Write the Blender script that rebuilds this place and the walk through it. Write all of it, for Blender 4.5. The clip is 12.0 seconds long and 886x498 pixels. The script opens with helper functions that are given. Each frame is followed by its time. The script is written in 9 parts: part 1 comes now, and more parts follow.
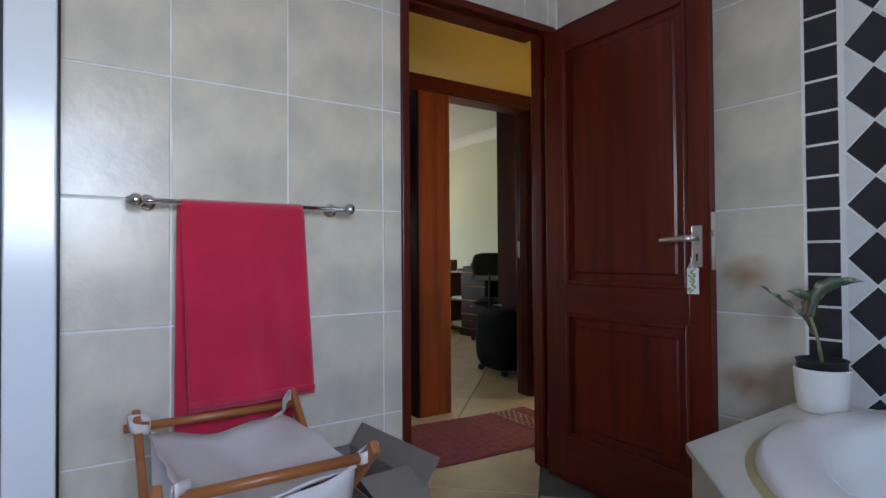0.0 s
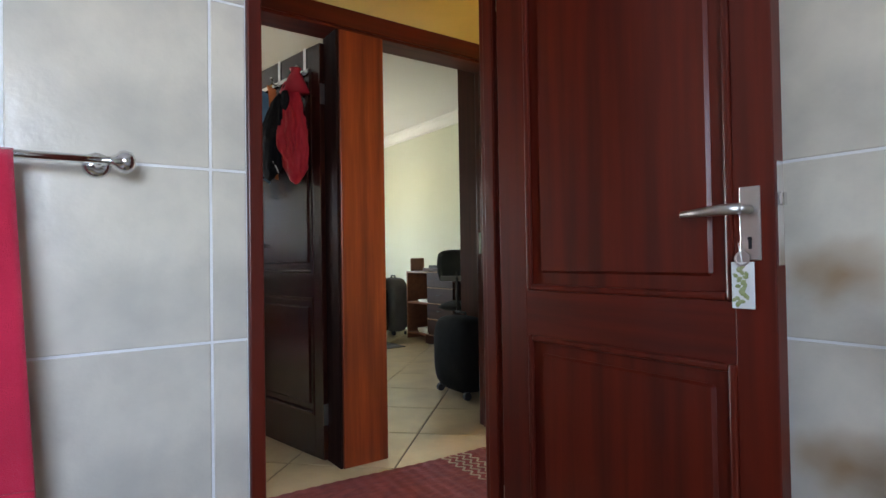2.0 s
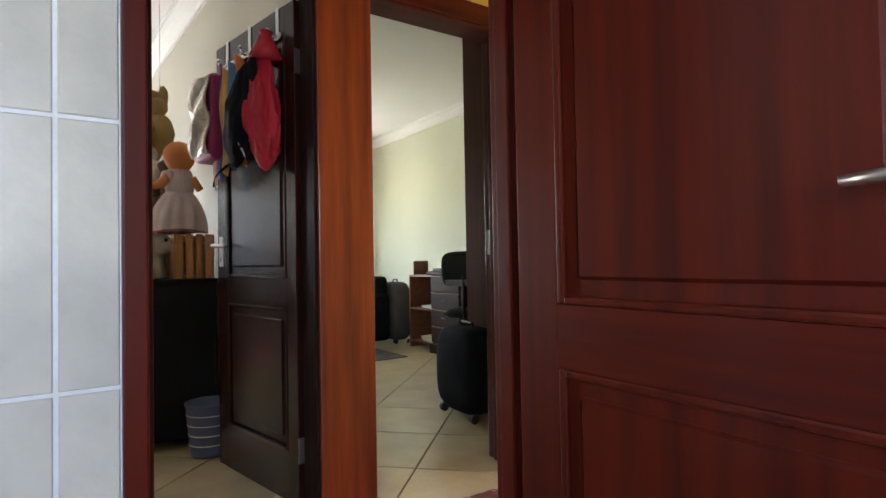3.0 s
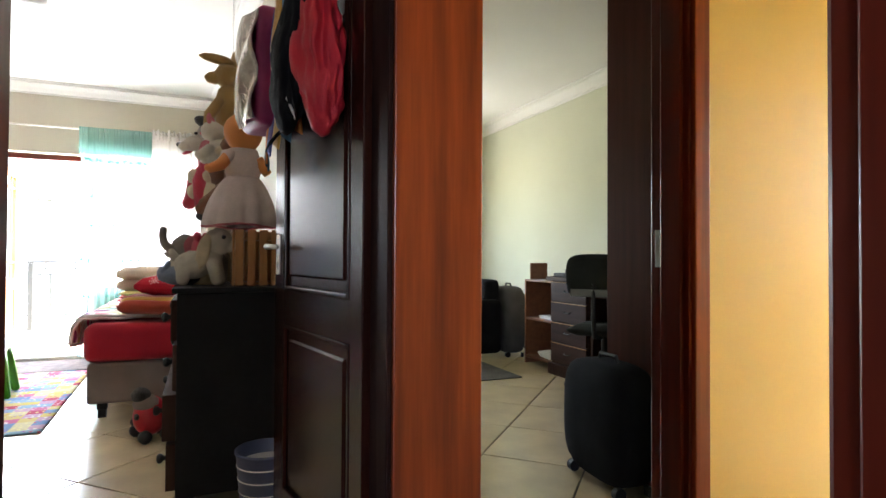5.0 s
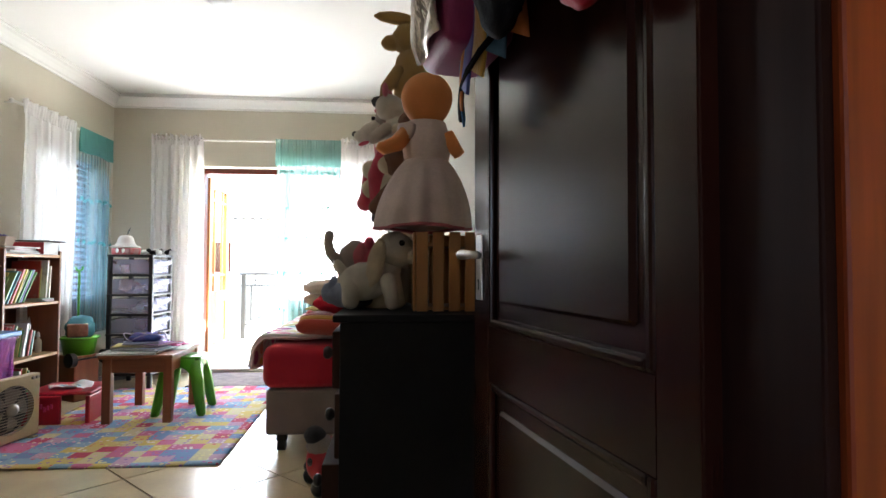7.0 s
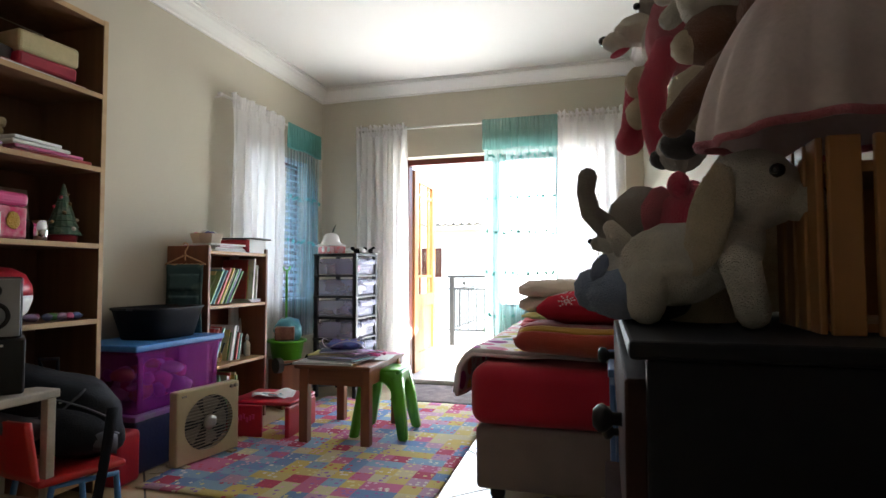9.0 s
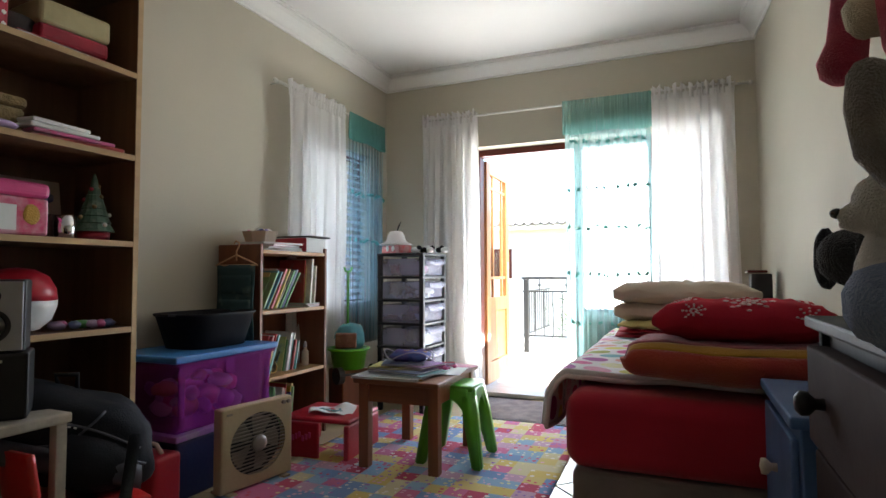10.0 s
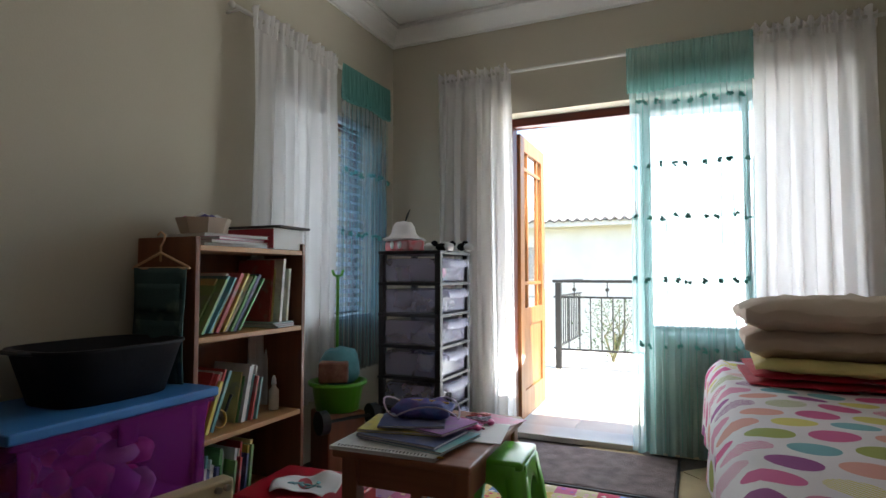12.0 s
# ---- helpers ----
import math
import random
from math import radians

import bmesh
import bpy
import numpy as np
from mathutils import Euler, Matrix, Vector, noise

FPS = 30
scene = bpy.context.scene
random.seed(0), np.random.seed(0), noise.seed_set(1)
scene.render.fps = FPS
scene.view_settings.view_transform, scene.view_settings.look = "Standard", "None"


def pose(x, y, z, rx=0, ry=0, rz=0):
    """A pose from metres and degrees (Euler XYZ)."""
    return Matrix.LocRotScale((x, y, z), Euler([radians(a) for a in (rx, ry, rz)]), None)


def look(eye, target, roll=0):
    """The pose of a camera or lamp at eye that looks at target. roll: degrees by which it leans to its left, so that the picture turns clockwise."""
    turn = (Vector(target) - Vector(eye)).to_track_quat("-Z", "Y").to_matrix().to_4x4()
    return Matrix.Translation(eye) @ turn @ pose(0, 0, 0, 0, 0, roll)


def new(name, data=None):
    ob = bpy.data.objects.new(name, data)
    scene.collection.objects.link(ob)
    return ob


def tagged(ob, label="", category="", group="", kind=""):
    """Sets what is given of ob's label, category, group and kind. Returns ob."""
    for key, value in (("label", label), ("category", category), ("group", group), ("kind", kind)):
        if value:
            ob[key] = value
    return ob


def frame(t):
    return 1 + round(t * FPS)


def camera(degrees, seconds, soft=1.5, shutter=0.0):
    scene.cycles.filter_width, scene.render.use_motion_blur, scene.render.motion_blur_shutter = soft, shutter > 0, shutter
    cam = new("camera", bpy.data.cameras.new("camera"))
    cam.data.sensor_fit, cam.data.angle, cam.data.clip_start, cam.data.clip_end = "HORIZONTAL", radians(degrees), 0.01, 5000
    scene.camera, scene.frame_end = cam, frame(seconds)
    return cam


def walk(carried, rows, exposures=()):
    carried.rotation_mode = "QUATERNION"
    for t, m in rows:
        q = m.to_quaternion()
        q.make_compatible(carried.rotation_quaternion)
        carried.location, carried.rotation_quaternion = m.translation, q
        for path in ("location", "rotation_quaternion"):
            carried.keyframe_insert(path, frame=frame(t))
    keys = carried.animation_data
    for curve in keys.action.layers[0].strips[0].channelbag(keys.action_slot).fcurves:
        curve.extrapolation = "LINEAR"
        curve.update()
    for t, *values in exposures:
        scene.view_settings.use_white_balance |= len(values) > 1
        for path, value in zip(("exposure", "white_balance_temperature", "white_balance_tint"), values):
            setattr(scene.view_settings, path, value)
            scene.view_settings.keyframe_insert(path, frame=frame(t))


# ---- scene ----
cam = camera(76.7, 12.0)
PATH = [
    (0, (0.374, 0.022, 1.0), (1.488, 1.682, 1.033), -0.4),
    (0.5, (0.538, 0.146, 1.006), (1.674, 1.791, 1.037), -0.7),
    (1, (0.699, 0.28, 0.993), (1.845, 1.919, 1.023), -0.9),
    (1.5, (0.894, 0.441, 0.982), (2.049, 2.073, 1.011), -0.9),
    (2, (1.081, 0.609, 0.977), (2.238, 2.241, 1.009), -0.9),
    (2.5, (1.255, 0.808, 0.969), (2.402, 2.446, 1.005), -1.1),
    (2.7, (1.312, 0.883, 0.965), (2.453, 2.525, 1.007), -1.1),
    (4.3, (1.679, 1.473, 1.031), (2.689, 3.199, 1.056), 0.6),
    (4.5, (1.726, 1.55, 1.028), (2.668, 3.314, 1.056), 0.5),
    (5, (1.795, 1.755, 1.027), (2.581, 3.593, 1.058), 0.3),
    (5.5, (1.855, 1.964, 1.027), (2.498, 3.857, 1.057), 0.2),
    (6, (1.889, 2.173, 1.032), (2.376, 4.113, 1.067), 0.1),
    (6.5, (1.889, 2.384, 1.032), (2.215, 4.357, 1.079), 0.2),
    (7, (1.862, 2.613, 1.033), (2.024, 4.605, 1.102), 0.2),
    (8.8, (1.705, 3.481, 0.97), (1.197, 5.413, 1.063), -0.2),
    (9, (1.656, 3.546, 0.976), (1.101, 5.465, 1.065), -0.1),
    (9.5, (1.572, 3.758, 0.968), (0.871, 5.628, 1.059), -0.1),
    (10, (1.477, 3.976, 0.975), (0.691, 5.813, 1.07), -0.2),
    (10.5, (1.346, 4.18, 0.993), (0.523, 6.0, 1.085), -0.1),
    (11, (1.218, 4.413, 1.004), (0.384, 6.228, 1.095), -0.1),
    (11.5, (1.103, 4.656, 1.001), (0.268, 6.471, 1.091), 0.0),
    (12, (0.997, 4.921, 1.013), (0.175, 6.742, 1.104), -0.0),
]
EXPOSURES = [(0, 3.5), (1.0, 3.85), (2.5, 4.15), (4.4, 4.4), (5.5, 4.1), (7.2, 3.6), (9, 3.0), (10.5, 2.45), (12, 1.9)]
walk(cam, [(t, look(eye, target, roll)) for t, eye, target, roll in PATH], EXPOSURES)

# ---- world, sun and window light ----
SUN_ELEVATION, SUN_AZIMUTH = 50.0, 100.0  # degrees; azimuth clockwise from +y
world = bpy.data.worlds.new("sky")
scene.world = world
world.use_nodes = True
wn = world.node_tree.nodes
sky = wn.new("ShaderNodeTexSky")
sky.sky_type = "NISHITA"
sky.sun_disc = False
sky.sun_elevation = radians(SUN_ELEVATION)
sky.sun_rotation = radians(SUN_AZIMUTH)
wn["Background"].inputs["Strength"].default_value = 0.15
world.node_tree.links.new(sky.outputs[0], wn["Background"].inputs["Color"])

sun_data = bpy.data.lights.new("sun", "SUN")
sun_data.energy, sun_data.angle, sun_data.color = 5.0, radians(0.5), (1.0, 0.95, 0.86)
sun = new("sun", sun_data)
se, sa = radians(SUN_ELEVATION), radians(SUN_AZIMUTH)
sun.matrix_world = look((math.sin(sa) * math.cos(se) * 50, math.cos(sa) * math.cos(se) * 50, math.sin(se) * 50), (0, 0, 0))


def window_light(name, eye, target, width, height, watts, colour):
    """An area lamp in a window's opening, for the sky's light."""
    data = bpy.data.lights.new(name, "AREA")
    data.shape, data.size, data.size_y, data.energy, data.color = "RECTANGLE", width, height, watts, colour
    data.spread = radians(150)
    ob = new(name, data)
    ob.matrix_world = look(eye, target)
    return ob


window_light("sky_light_balcony_door", (0.79, 8.62, 1.1), (1.6, 4.0, 1.2), 1.75, 1.8, 9.5, (0.87, 0.93, 1.0))
window_light("sunlit_balcony_bounce", (0.28, 8.46, 0.36), (0.25, 7.5, 2.7), 0.8, 0.5, 3.7, (0.95, 0.97, 1.0))
window_light("sky_light_side_window", (-1.18, 7.45, 1.35), (2.0, 7.45, 0.9), 0.9, 1.2, 2.2, (0.85, 0.93, 1.0))
window_light("sky_light_bathroom", (0.25, -1.05, 1.55), (0.5, 3.0, 1.7), 1.1, 0.9, 2.8, (0.63, 0.73, 1.0))
window_light("sky_light_study", (3.4, 8.35, 1.5), (3.9, 5.0, 0.9), 1.4, 1.1, 1.6, (1.0, 0.97, 0.88))
window_light("sky_light_passage", (5.95, 2.56, 1.5), (2.0, 2.56, 1.2), 0.7, 1.4, 0.29, (1.0, 0.93, 0.8))

# ---- materials ----
def material(name, colour, rough=0.5, metal=0.0, vary=0.12, scale=6.0, fine=60.0, bump=0.1, bump_scale=None, stretch=(1, 1, 1),
             second=None, mix=(0.35, 0.65), coat=0.0, sheen=0.0, transmission=0.0, spec=0.5, per_piece=0.0, alpha=1.0, subsurface=0.0):
    """A surface with variation at two scales: a broad drift towards `second`, and a fine grain that also gives the relief."""
    m = bpy.data.materials.new(name)
    m.use_nodes = True
    n, l = m.node_tree.nodes, m.node_tree.links
    b = n["Principled BSDF"]
    b.inputs["Roughness"].default_value = rough
    b.inputs["Metallic"].default_value = metal
    b.inputs["Coat Weight"].default_value = coat
    b.inputs["Coat Roughness"].default_value = 0.15
    b.inputs["Sheen Weight"].default_value = sheen
    b.inputs["Transmission Weight"].default_value = transmission
    b.inputs["Specular IOR Level"].default_value = spec
    b.inputs["Alpha"].default_value = alpha
    co = n.new("ShaderNodeTexCoord")
    mp = n.new("ShaderNodeMapping")
    mp.inputs["Scale"].default_value = stretch
    l.new(co.outputs["Object"], mp.inputs["Vector"])
    broad, grain = n.new("ShaderNodeTexNoise"), n.new("ShaderNodeTexNoise")
    for node, s, d in ((broad, scale, 5), (grain, fine, 4)):
        node.inputs["Scale"].default_value = s
        node.inputs["Detail"].default_value = d
        l.new(mp.outputs["Vector"], node.inputs["Vector"])
    ramp = n.new("ShaderNodeMapRange")
    ramp.inputs["From Min"].default_value, ramp.inputs["From Max"].default_value = mix
    l.new(broad.outputs["Fac"], ramp.inputs["Value"])
    two = n.new("ShaderNodeMix")
    two.data_type = "RGBA"
    if second is None:
        second = tuple(c * (1 - 1.6 * vary) for c in colour)
    two.inputs["A"].default_value = (*colour, 1)
    two.inputs["B"].default_value = (*second, 1)
    l.new(ramp.outputs["Result"], two.inputs["Factor"])
    hsv = n.new("ShaderNodeHueSaturation")
    val = n.new("ShaderNodeMapRange")
    val.inputs["To Min"].default_value, val.inputs["To Max"].default_value = 1 - vary, 1 + vary
    l.new(grain.outputs["Fac"], val.inputs["Value"])
    value = val.outputs["Result"]
    if per_piece:
        info = n.new("ShaderNodeObjectInfo")
        pr = n.new("ShaderNodeMapRange")
        pr.inputs["To Min"].default_value, pr.inputs["To Max"].default_value = 1 - per_piece, 1 + per_piece
        l.new(info.outputs["Random"], pr.inputs["Value"])
        mul = n.new("ShaderNodeMath")
        mul.operation = "MULTIPLY"
        l.new(value, mul.inputs[0])
        l.new(pr.outputs["Result"], mul.inputs[1])
        value = mul.outputs[0]
    l.new(value, hsv.inputs["Value"])
    l.new(two.outputs["Result"], hsv.inputs["Color"])
    l.new(hsv.outputs["Color"], b.inputs["Base Color"])
    rr = n.new("ShaderNodeMapRange")
    rr.inputs["To Min"].default_value, rr.inputs["To Max"].default_value = max(0.02, rough * 0.8), min(1, rough * 1.2)
    l.new(broad.outputs["Fac"], rr.inputs["Value"])
    l.new(rr.outputs["Result"], b.inputs["Roughness"])
    if bump:
        bn = n.new("ShaderNodeBump")
        bn.inputs["Strength"].default_value = bump
        bn.inputs["Distance"].default_value = 0.01
        src = grain
        if bump_scale:
            src = n.new("ShaderNodeTexNoise")
            src.inputs["Scale"].default_value = bump_scale
            l.new(mp.outputs["Vector"], src.inputs["Vector"])
        l.new(src.outputs["Fac"], bn.inputs["Height"])
        l.new(bn.outputs["Normal"], b.inputs["Normal"])
    if subsurface:
        b.inputs["Subsurface Weight"].default_value = subsurface
        b.inputs["Subsurface Radius"].default_value = (0.02, 0.02, 0.02)
    return m


def cloth(name, colour, through_light=0.3, alpha=1.0, weave=300.0, vary=0.06, second=None):
    """Thin cloth that lets some light through."""
    m = material(name, colour, rough=0.9, vary=vary, scale=9, fine=weave, bump=0.08, alpha=alpha, second=second, spec=0.1)
    n, l = m.node_tree.nodes, m.node_tree.links
    b, out = n["Principled BSDF"], n["Material Output"]
    tr, mx = n.new("ShaderNodeBsdfTranslucent"), n.new("ShaderNodeMixShader")
    tr.inputs["Color"].default_value = (*colour, 1)
    mx.inputs["Fac"].default_value = through_light
    l.new(b.outputs[0], mx.inputs[1])
    l.new(tr.outputs[0], mx.inputs[2])
    last = mx.outputs[0]
    if alpha < 1:
        gap, both = n.new("ShaderNodeBsdfTransparent"), n.new("ShaderNodeMixShader")
        b.inputs["Alpha"].default_value = 1
        both.inputs["Fac"].default_value = alpha
        l.new(gap.outputs[0], both.inputs[1])
        l.new(last, both.inputs[2])
        last = both.outputs[0]
    l.new(last, out.inputs["Surface"])
    return m


def wood(name, light, dark, rough=0.35, grain_axis=2, coat=0.1, vary=0.1, per_piece=0.0, spec=0.5):
    st = [14.0, 14.0, 14.0]
    st[grain_axis] = 0.7
    return material(name, light, rough=rough, vary=vary, scale=1.6, fine=9, bump=0.012, stretch=tuple(st), second=dark, mix=(0.3, 0.7), coat=coat, per_piece=per_piece, spec=spec)


def glass(name, tint=(1, 1, 1), rough=0.0):
    m = bpy.data.materials.new(name)
    m.use_nodes = True
    b = m.node_tree.nodes["Principled BSDF"]
    b.inputs["Base Color"].default_value = (*tint, 1)
    b.inputs["Transmission Weight"].default_value = 1
    b.inputs["Roughness"].default_value = rough
    b.inputs["IOR"].default_value = 1.45
    return m


def clear_tint(name, colour, body=0.5):
    """Tinted see-through plastic: part coloured gloss, part tinted passage."""
    m = material(name, colour, rough=0.2, vary=0.06, scale=5, fine=40, bump=0.02)
    n, l = m.node_tree.nodes, m.node_tree.links
    gap, mx = n.new("ShaderNodeBsdfTransparent"), n.new("ShaderNodeMixShader")
    gap.inputs["Color"].default_value = (*[min(0.97, 0.55 + 0.9 * c) for c in colour], 1)
    mx.inputs["Fac"].default_value = body
    l.new(gap.outputs[0], mx.inputs[1])
    l.new(n["Principled BSDF"].outputs[0], mx.inputs[2])
    l.new(mx.outputs[0], n["Material Output"].inputs["Surface"])
    return m


M = {}
M["wall_cream"] = material("cream_wall_paint", (0.51, 0.465, 0.365), rough=0.75, vary=0.03, scale=1.2, fine=140, bump=0.06)
M["wall_yellow"] = material("yellow_wall_paint", (0.74, 0.58, 0.22), rough=0.6, vary=0.03, scale=1.5, fine=140, bump=0.06)
M["wall_study"] = material("pale_green_wall_paint", (0.60, 0.60, 0.46), rough=0.75, vary=0.03, scale=1.2, fine=140, bump=0.06)
M["ceiling"] = material("white_ceiling_paint", (0.78, 0.76, 0.72), rough=0.85, vary=0.02, scale=1.0, fine=120, bump=0.05)
M["plaster_out"] = material("outside_plaster", (0.72, 0.68, 0.60), rough=0.9, vary=0.06, scale=2, fine=90, bump=0.2)
M["grout"] = material("pale_grout", (0.80, 0.79, 0.77), rough=0.9, vary=0.08, scale=8, fine=120)
M["grout_dark"] = material("dark_floor_grout", (0.10, 0.085, 0.07), rough=0.95, vary=0.15, scale=8, fine=120)
M["wall_tile"] = material("mottled_grey_wall_tile", (0.66, 0.60, 0.49), rough=0.24, vary=0.05, scale=4.5, fine=26, bump=0.16, second=(0.52, 0.48, 0.40), mix=(0.42, 0.66), per_piece=0.025)
def stained_tile():
    """The wall tile with one brown blotch of uneven outline."""
    m = material("stained_wall_tile", (0.66, 0.60, 0.49), rough=0.24, vary=0.05, scale=4.5, fine=26, bump=0.16, second=(0.52, 0.48, 0.40), mix=(0.42, 0.66))
    n, l = m.node_tree.nodes, m.node_tree.links
    b = n["Principled BSDF"]
    base = b.inputs["Base Color"].links[0].from_socket
    co, mp = n.new("ShaderNodeTexCoord"), n.new("ShaderNodeMapping")
    mp.inputs["Location"].default_value = (0.0, 0.55, 0.0)
    mp.inputs["Scale"].default_value = (6.5, 11.0, 0.0)
    l.new(co.outputs["Object"], mp.inputs["Vector"])
    length = n.new("ShaderNodeVectorMath")
    length.operation = "LENGTH"
    l.new(mp.outputs["Vector"], length.inputs[0])
    edge = n.new("ShaderNodeTexNoise")
    edge.inputs["Scale"].default_value = 9.0
    l.new(co.outputs["Object"], edge.inputs["Vector"])
    add = n.new("ShaderNodeMath")
    add.operation = "MULTIPLY_ADD"
    l.new(edge.outputs["Fac"], add.inputs[0])
    add.inputs[1].default_value = 1.1
    l.new(length.outputs["Value"], add.inputs[2])
    fade = n.new("ShaderNodeMapRange")
    fade.interpolation_type = "SMOOTHSTEP"
    fade.inputs["From Min"].default_value, fade.inputs["From Max"].default_value = 0.55, 1.45
    fade.inputs["To Min"].default_value, fade.inputs["To Max"].default_value = 0.85, 0.0
    l.new(add.outputs[0], fade.inputs["Value"])
    mx = n.new("ShaderNodeMix")
    mx.data_type = "RGBA"
    l.new(fade.outputs["Result"], mx.inputs["Factor"])
    l.new(base, mx.inputs["A"])
    mx.inputs["B"].default_value = (0.30, 0.17, 0.07, 1)
    l.new(mx.outputs["Result"], b.inputs["Base Color"])
    return m


M["wall_tile_stained"] = stained_tile()
M["black_tile"] = material("black_wall_tile", (0.022, 0.022, 0.026), rough=0.25, vary=0.1, scale=9, fine=60, bump=0.06, per_piece=0.2)
M["white_tile"] = material("white_wall_tile", (0.66, 0.66, 0.64), rough=0.25, vary=0.04, scale=9, fine=60, bump=0.05, per_piece=0.03)
M["floor_tile"] = material("cream_floor_tile", (0.59, 0.47, 0.285), rough=0.22, vary=0.05, scale=4, fine=34, bump=0.03, second=(0.49, 0.40, 0.255), per_piece=0.05)
M["mahogany"] = wood("varnished_mahogany", (0.118, 0.0125, 0.005), (0.058, 0.0066, 0.0034), rough=0.34, coat=0.10, spec=0.25)
M["mahogany_x"] = wood("varnished_mahogany_crosswise", (0.118, 0.0125, 0.005), (0.058, 0.0066, 0.0034), rough=0.34, grain_axis=0, coat=0.10, spec=0.25)
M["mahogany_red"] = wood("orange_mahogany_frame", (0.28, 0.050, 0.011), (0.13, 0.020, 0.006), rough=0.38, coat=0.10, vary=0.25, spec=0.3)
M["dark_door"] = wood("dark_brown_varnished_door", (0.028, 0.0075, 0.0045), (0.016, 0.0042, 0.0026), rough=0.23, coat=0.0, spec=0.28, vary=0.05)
# near-black matt wood: the shade on the post's side, put into the colour
M["post_shade"] = wood("shaded_post_side", (0.022, 0.007, 0.005), (0.013, 0.004, 0.003), rough=0.7, coat=0.0, spec=0.1)
M["pine"] = wood("amber_pine", (0.42, 0.20, 0.07), (0.32, 0.14, 0.045), rough=0.45, coat=0.1)
M["pine_y"] = wood("amber_pine_shelf", (0.50, 0.27, 0.10), (0.40, 0.19, 0.07), rough=0.45, grain_axis=1, coat=0.1)
M["chrome"] = material("chrome", (0.75, 0.75, 0.76), rough=0.12, metal=1.0, vary=0.03, bump=0.0)
M["steel"] = material("brushed_nickel", (0.55, 0.53, 0.50), rough=0.35, metal=1.0, vary=0.05, bump=0.03)
M["dark_metal"] = material("dark_metal", (0.05, 0.05, 0.05), rough=0.45, metal=0.8, vary=0.1)
M["black_plastic"] = material("black_plastic", (0.020, 0.020, 0.022), spec=0.3, rough=0.45, vary=0.1, bump=0.03)
M["black_fabric"] = material("black_fabric", (0.012, 0.012, 0.014), spec=0.08, rough=0.85, vary=0.2, fine=300, bump=0.3)
M["white_plastic"] = material("white_plastic", (0.75, 0.75, 0.74), rough=0.35, vary=0.03, bump=0.02)
M["black_paint"] = material("black_dresser_paint", (0.017, 0.017, 0.021), spec=0.12, rough=0.55, vary=0.2, scale=3, fine=50, bump=0.05)
M["glass"] = glass("clear_glass")


# ---- building helpers ----
def part(name, bm, mat, parent=None, label="", smooth=False):
    """Links a bmesh as one mesh object under a thing or a part."""
    me = bpy.data.meshes.new(name)
    bmesh.ops.recalc_face_normals(bm, faces=bm.faces)
    bm.to_mesh(me)
    bm.free()
    me.materials.append(mat)
    if smooth:
        me.shade_smooth()
    ob = new(name, me)
    ob.parent = parent
    if label:
        ob["label"] = label
    return ob


def thing(name, at=(0, 0, 0), rz=0.0, label="", category="", group="", kind=""):
    ob = new(name)
    ob.matrix_world = pose(*at, 0, 0, rz)
    ob.empty_display_size = 0.05
    return tagged(ob, label, category, group, kind)


def blank():
    return bmesh.new()


def add_box(bm, x0, x1, y0, y1, z0, z1, bevel=0.0, seg=2, m=None):
    tmp = bmesh.new()
    bmesh.ops.create_cube(tmp, size=1)
    for v in tmp.verts:
        v.co = Vector(((x0 + x1) / 2 + v.co.x * (x1 - x0), (y0 + y1) / 2 + v.co.y * (y1 - y0), (z0 + z1) / 2 + v.co.z * (z1 - z0)))
    if bevel:
        bmesh.ops.bevel(tmp, geom=list(tmp.edges), offset=bevel, segments=seg, affect="EDGES", profile=0.5, clamp_overlap=True)
    return merge(bm, tmp, m)


def merge(bm, tmp, m=None):
    if m is not None:
        tmp.transform(m)
    me = bpy.data.meshes.new("tmp")
    tmp.to_mesh(me)
    tmp.free()
    bm.from_mesh(me)
    bpy.data.meshes.remove(me)
    return bm


def box(x0, x1, y0, y1, z0, z1, bevel=0.0, seg=2, m=None):
    return add_box(bmesh.new(), x0, x1, y0, y1, z0, z1, bevel, seg, m)


def add_rod(bm, p0, p1, r0, r1=None, seg=12):
    """A straight round bar from p0 to p1."""
    p0, p1 = Vector(p0), Vector(p1)
    d = p1 - p0
    tmp = bmesh.new()
    bmesh.ops.create_cone(tmp, cap_ends=True, segments=seg, radius1=r0, radius2=r0 if r1 is None else r1, depth=d.length)
    return merge(bm, tmp, Matrix.Translation((p0 + p1) / 2) @ d.to_track_quat("Z", "Y").to_matrix().to_4x4())


def rod(p0, p1, r0, r1=None, seg=12):
    return add_rod(bmesh.new(), p0, p1, r0, r1, seg)


def add_ball(bm, at, size, rot=(0, 0, 0), sub=2, lump=0.0, freq=4.0):
    tmp = bmesh.new()
    bmesh.ops.create_icosphere(tmp, subdivisions=sub, radius=1)
    for v in tmp.verts:
        if lump:
            v.co *= 1 + lump * noise.noise(v.co * freq + Vector(at) * 7)
        v.co = Vector((v.co.x * size[0], v.co.y * size[1], v.co.z * size[2]))
    return merge(bm, tmp, pose(*at, *rot))


def ball(at, size, rot=(0, 0, 0), sub=2, lump=0.0, freq=4.0):
    return add_ball(bmesh.new(), at, size, rot, sub, lump, freq)


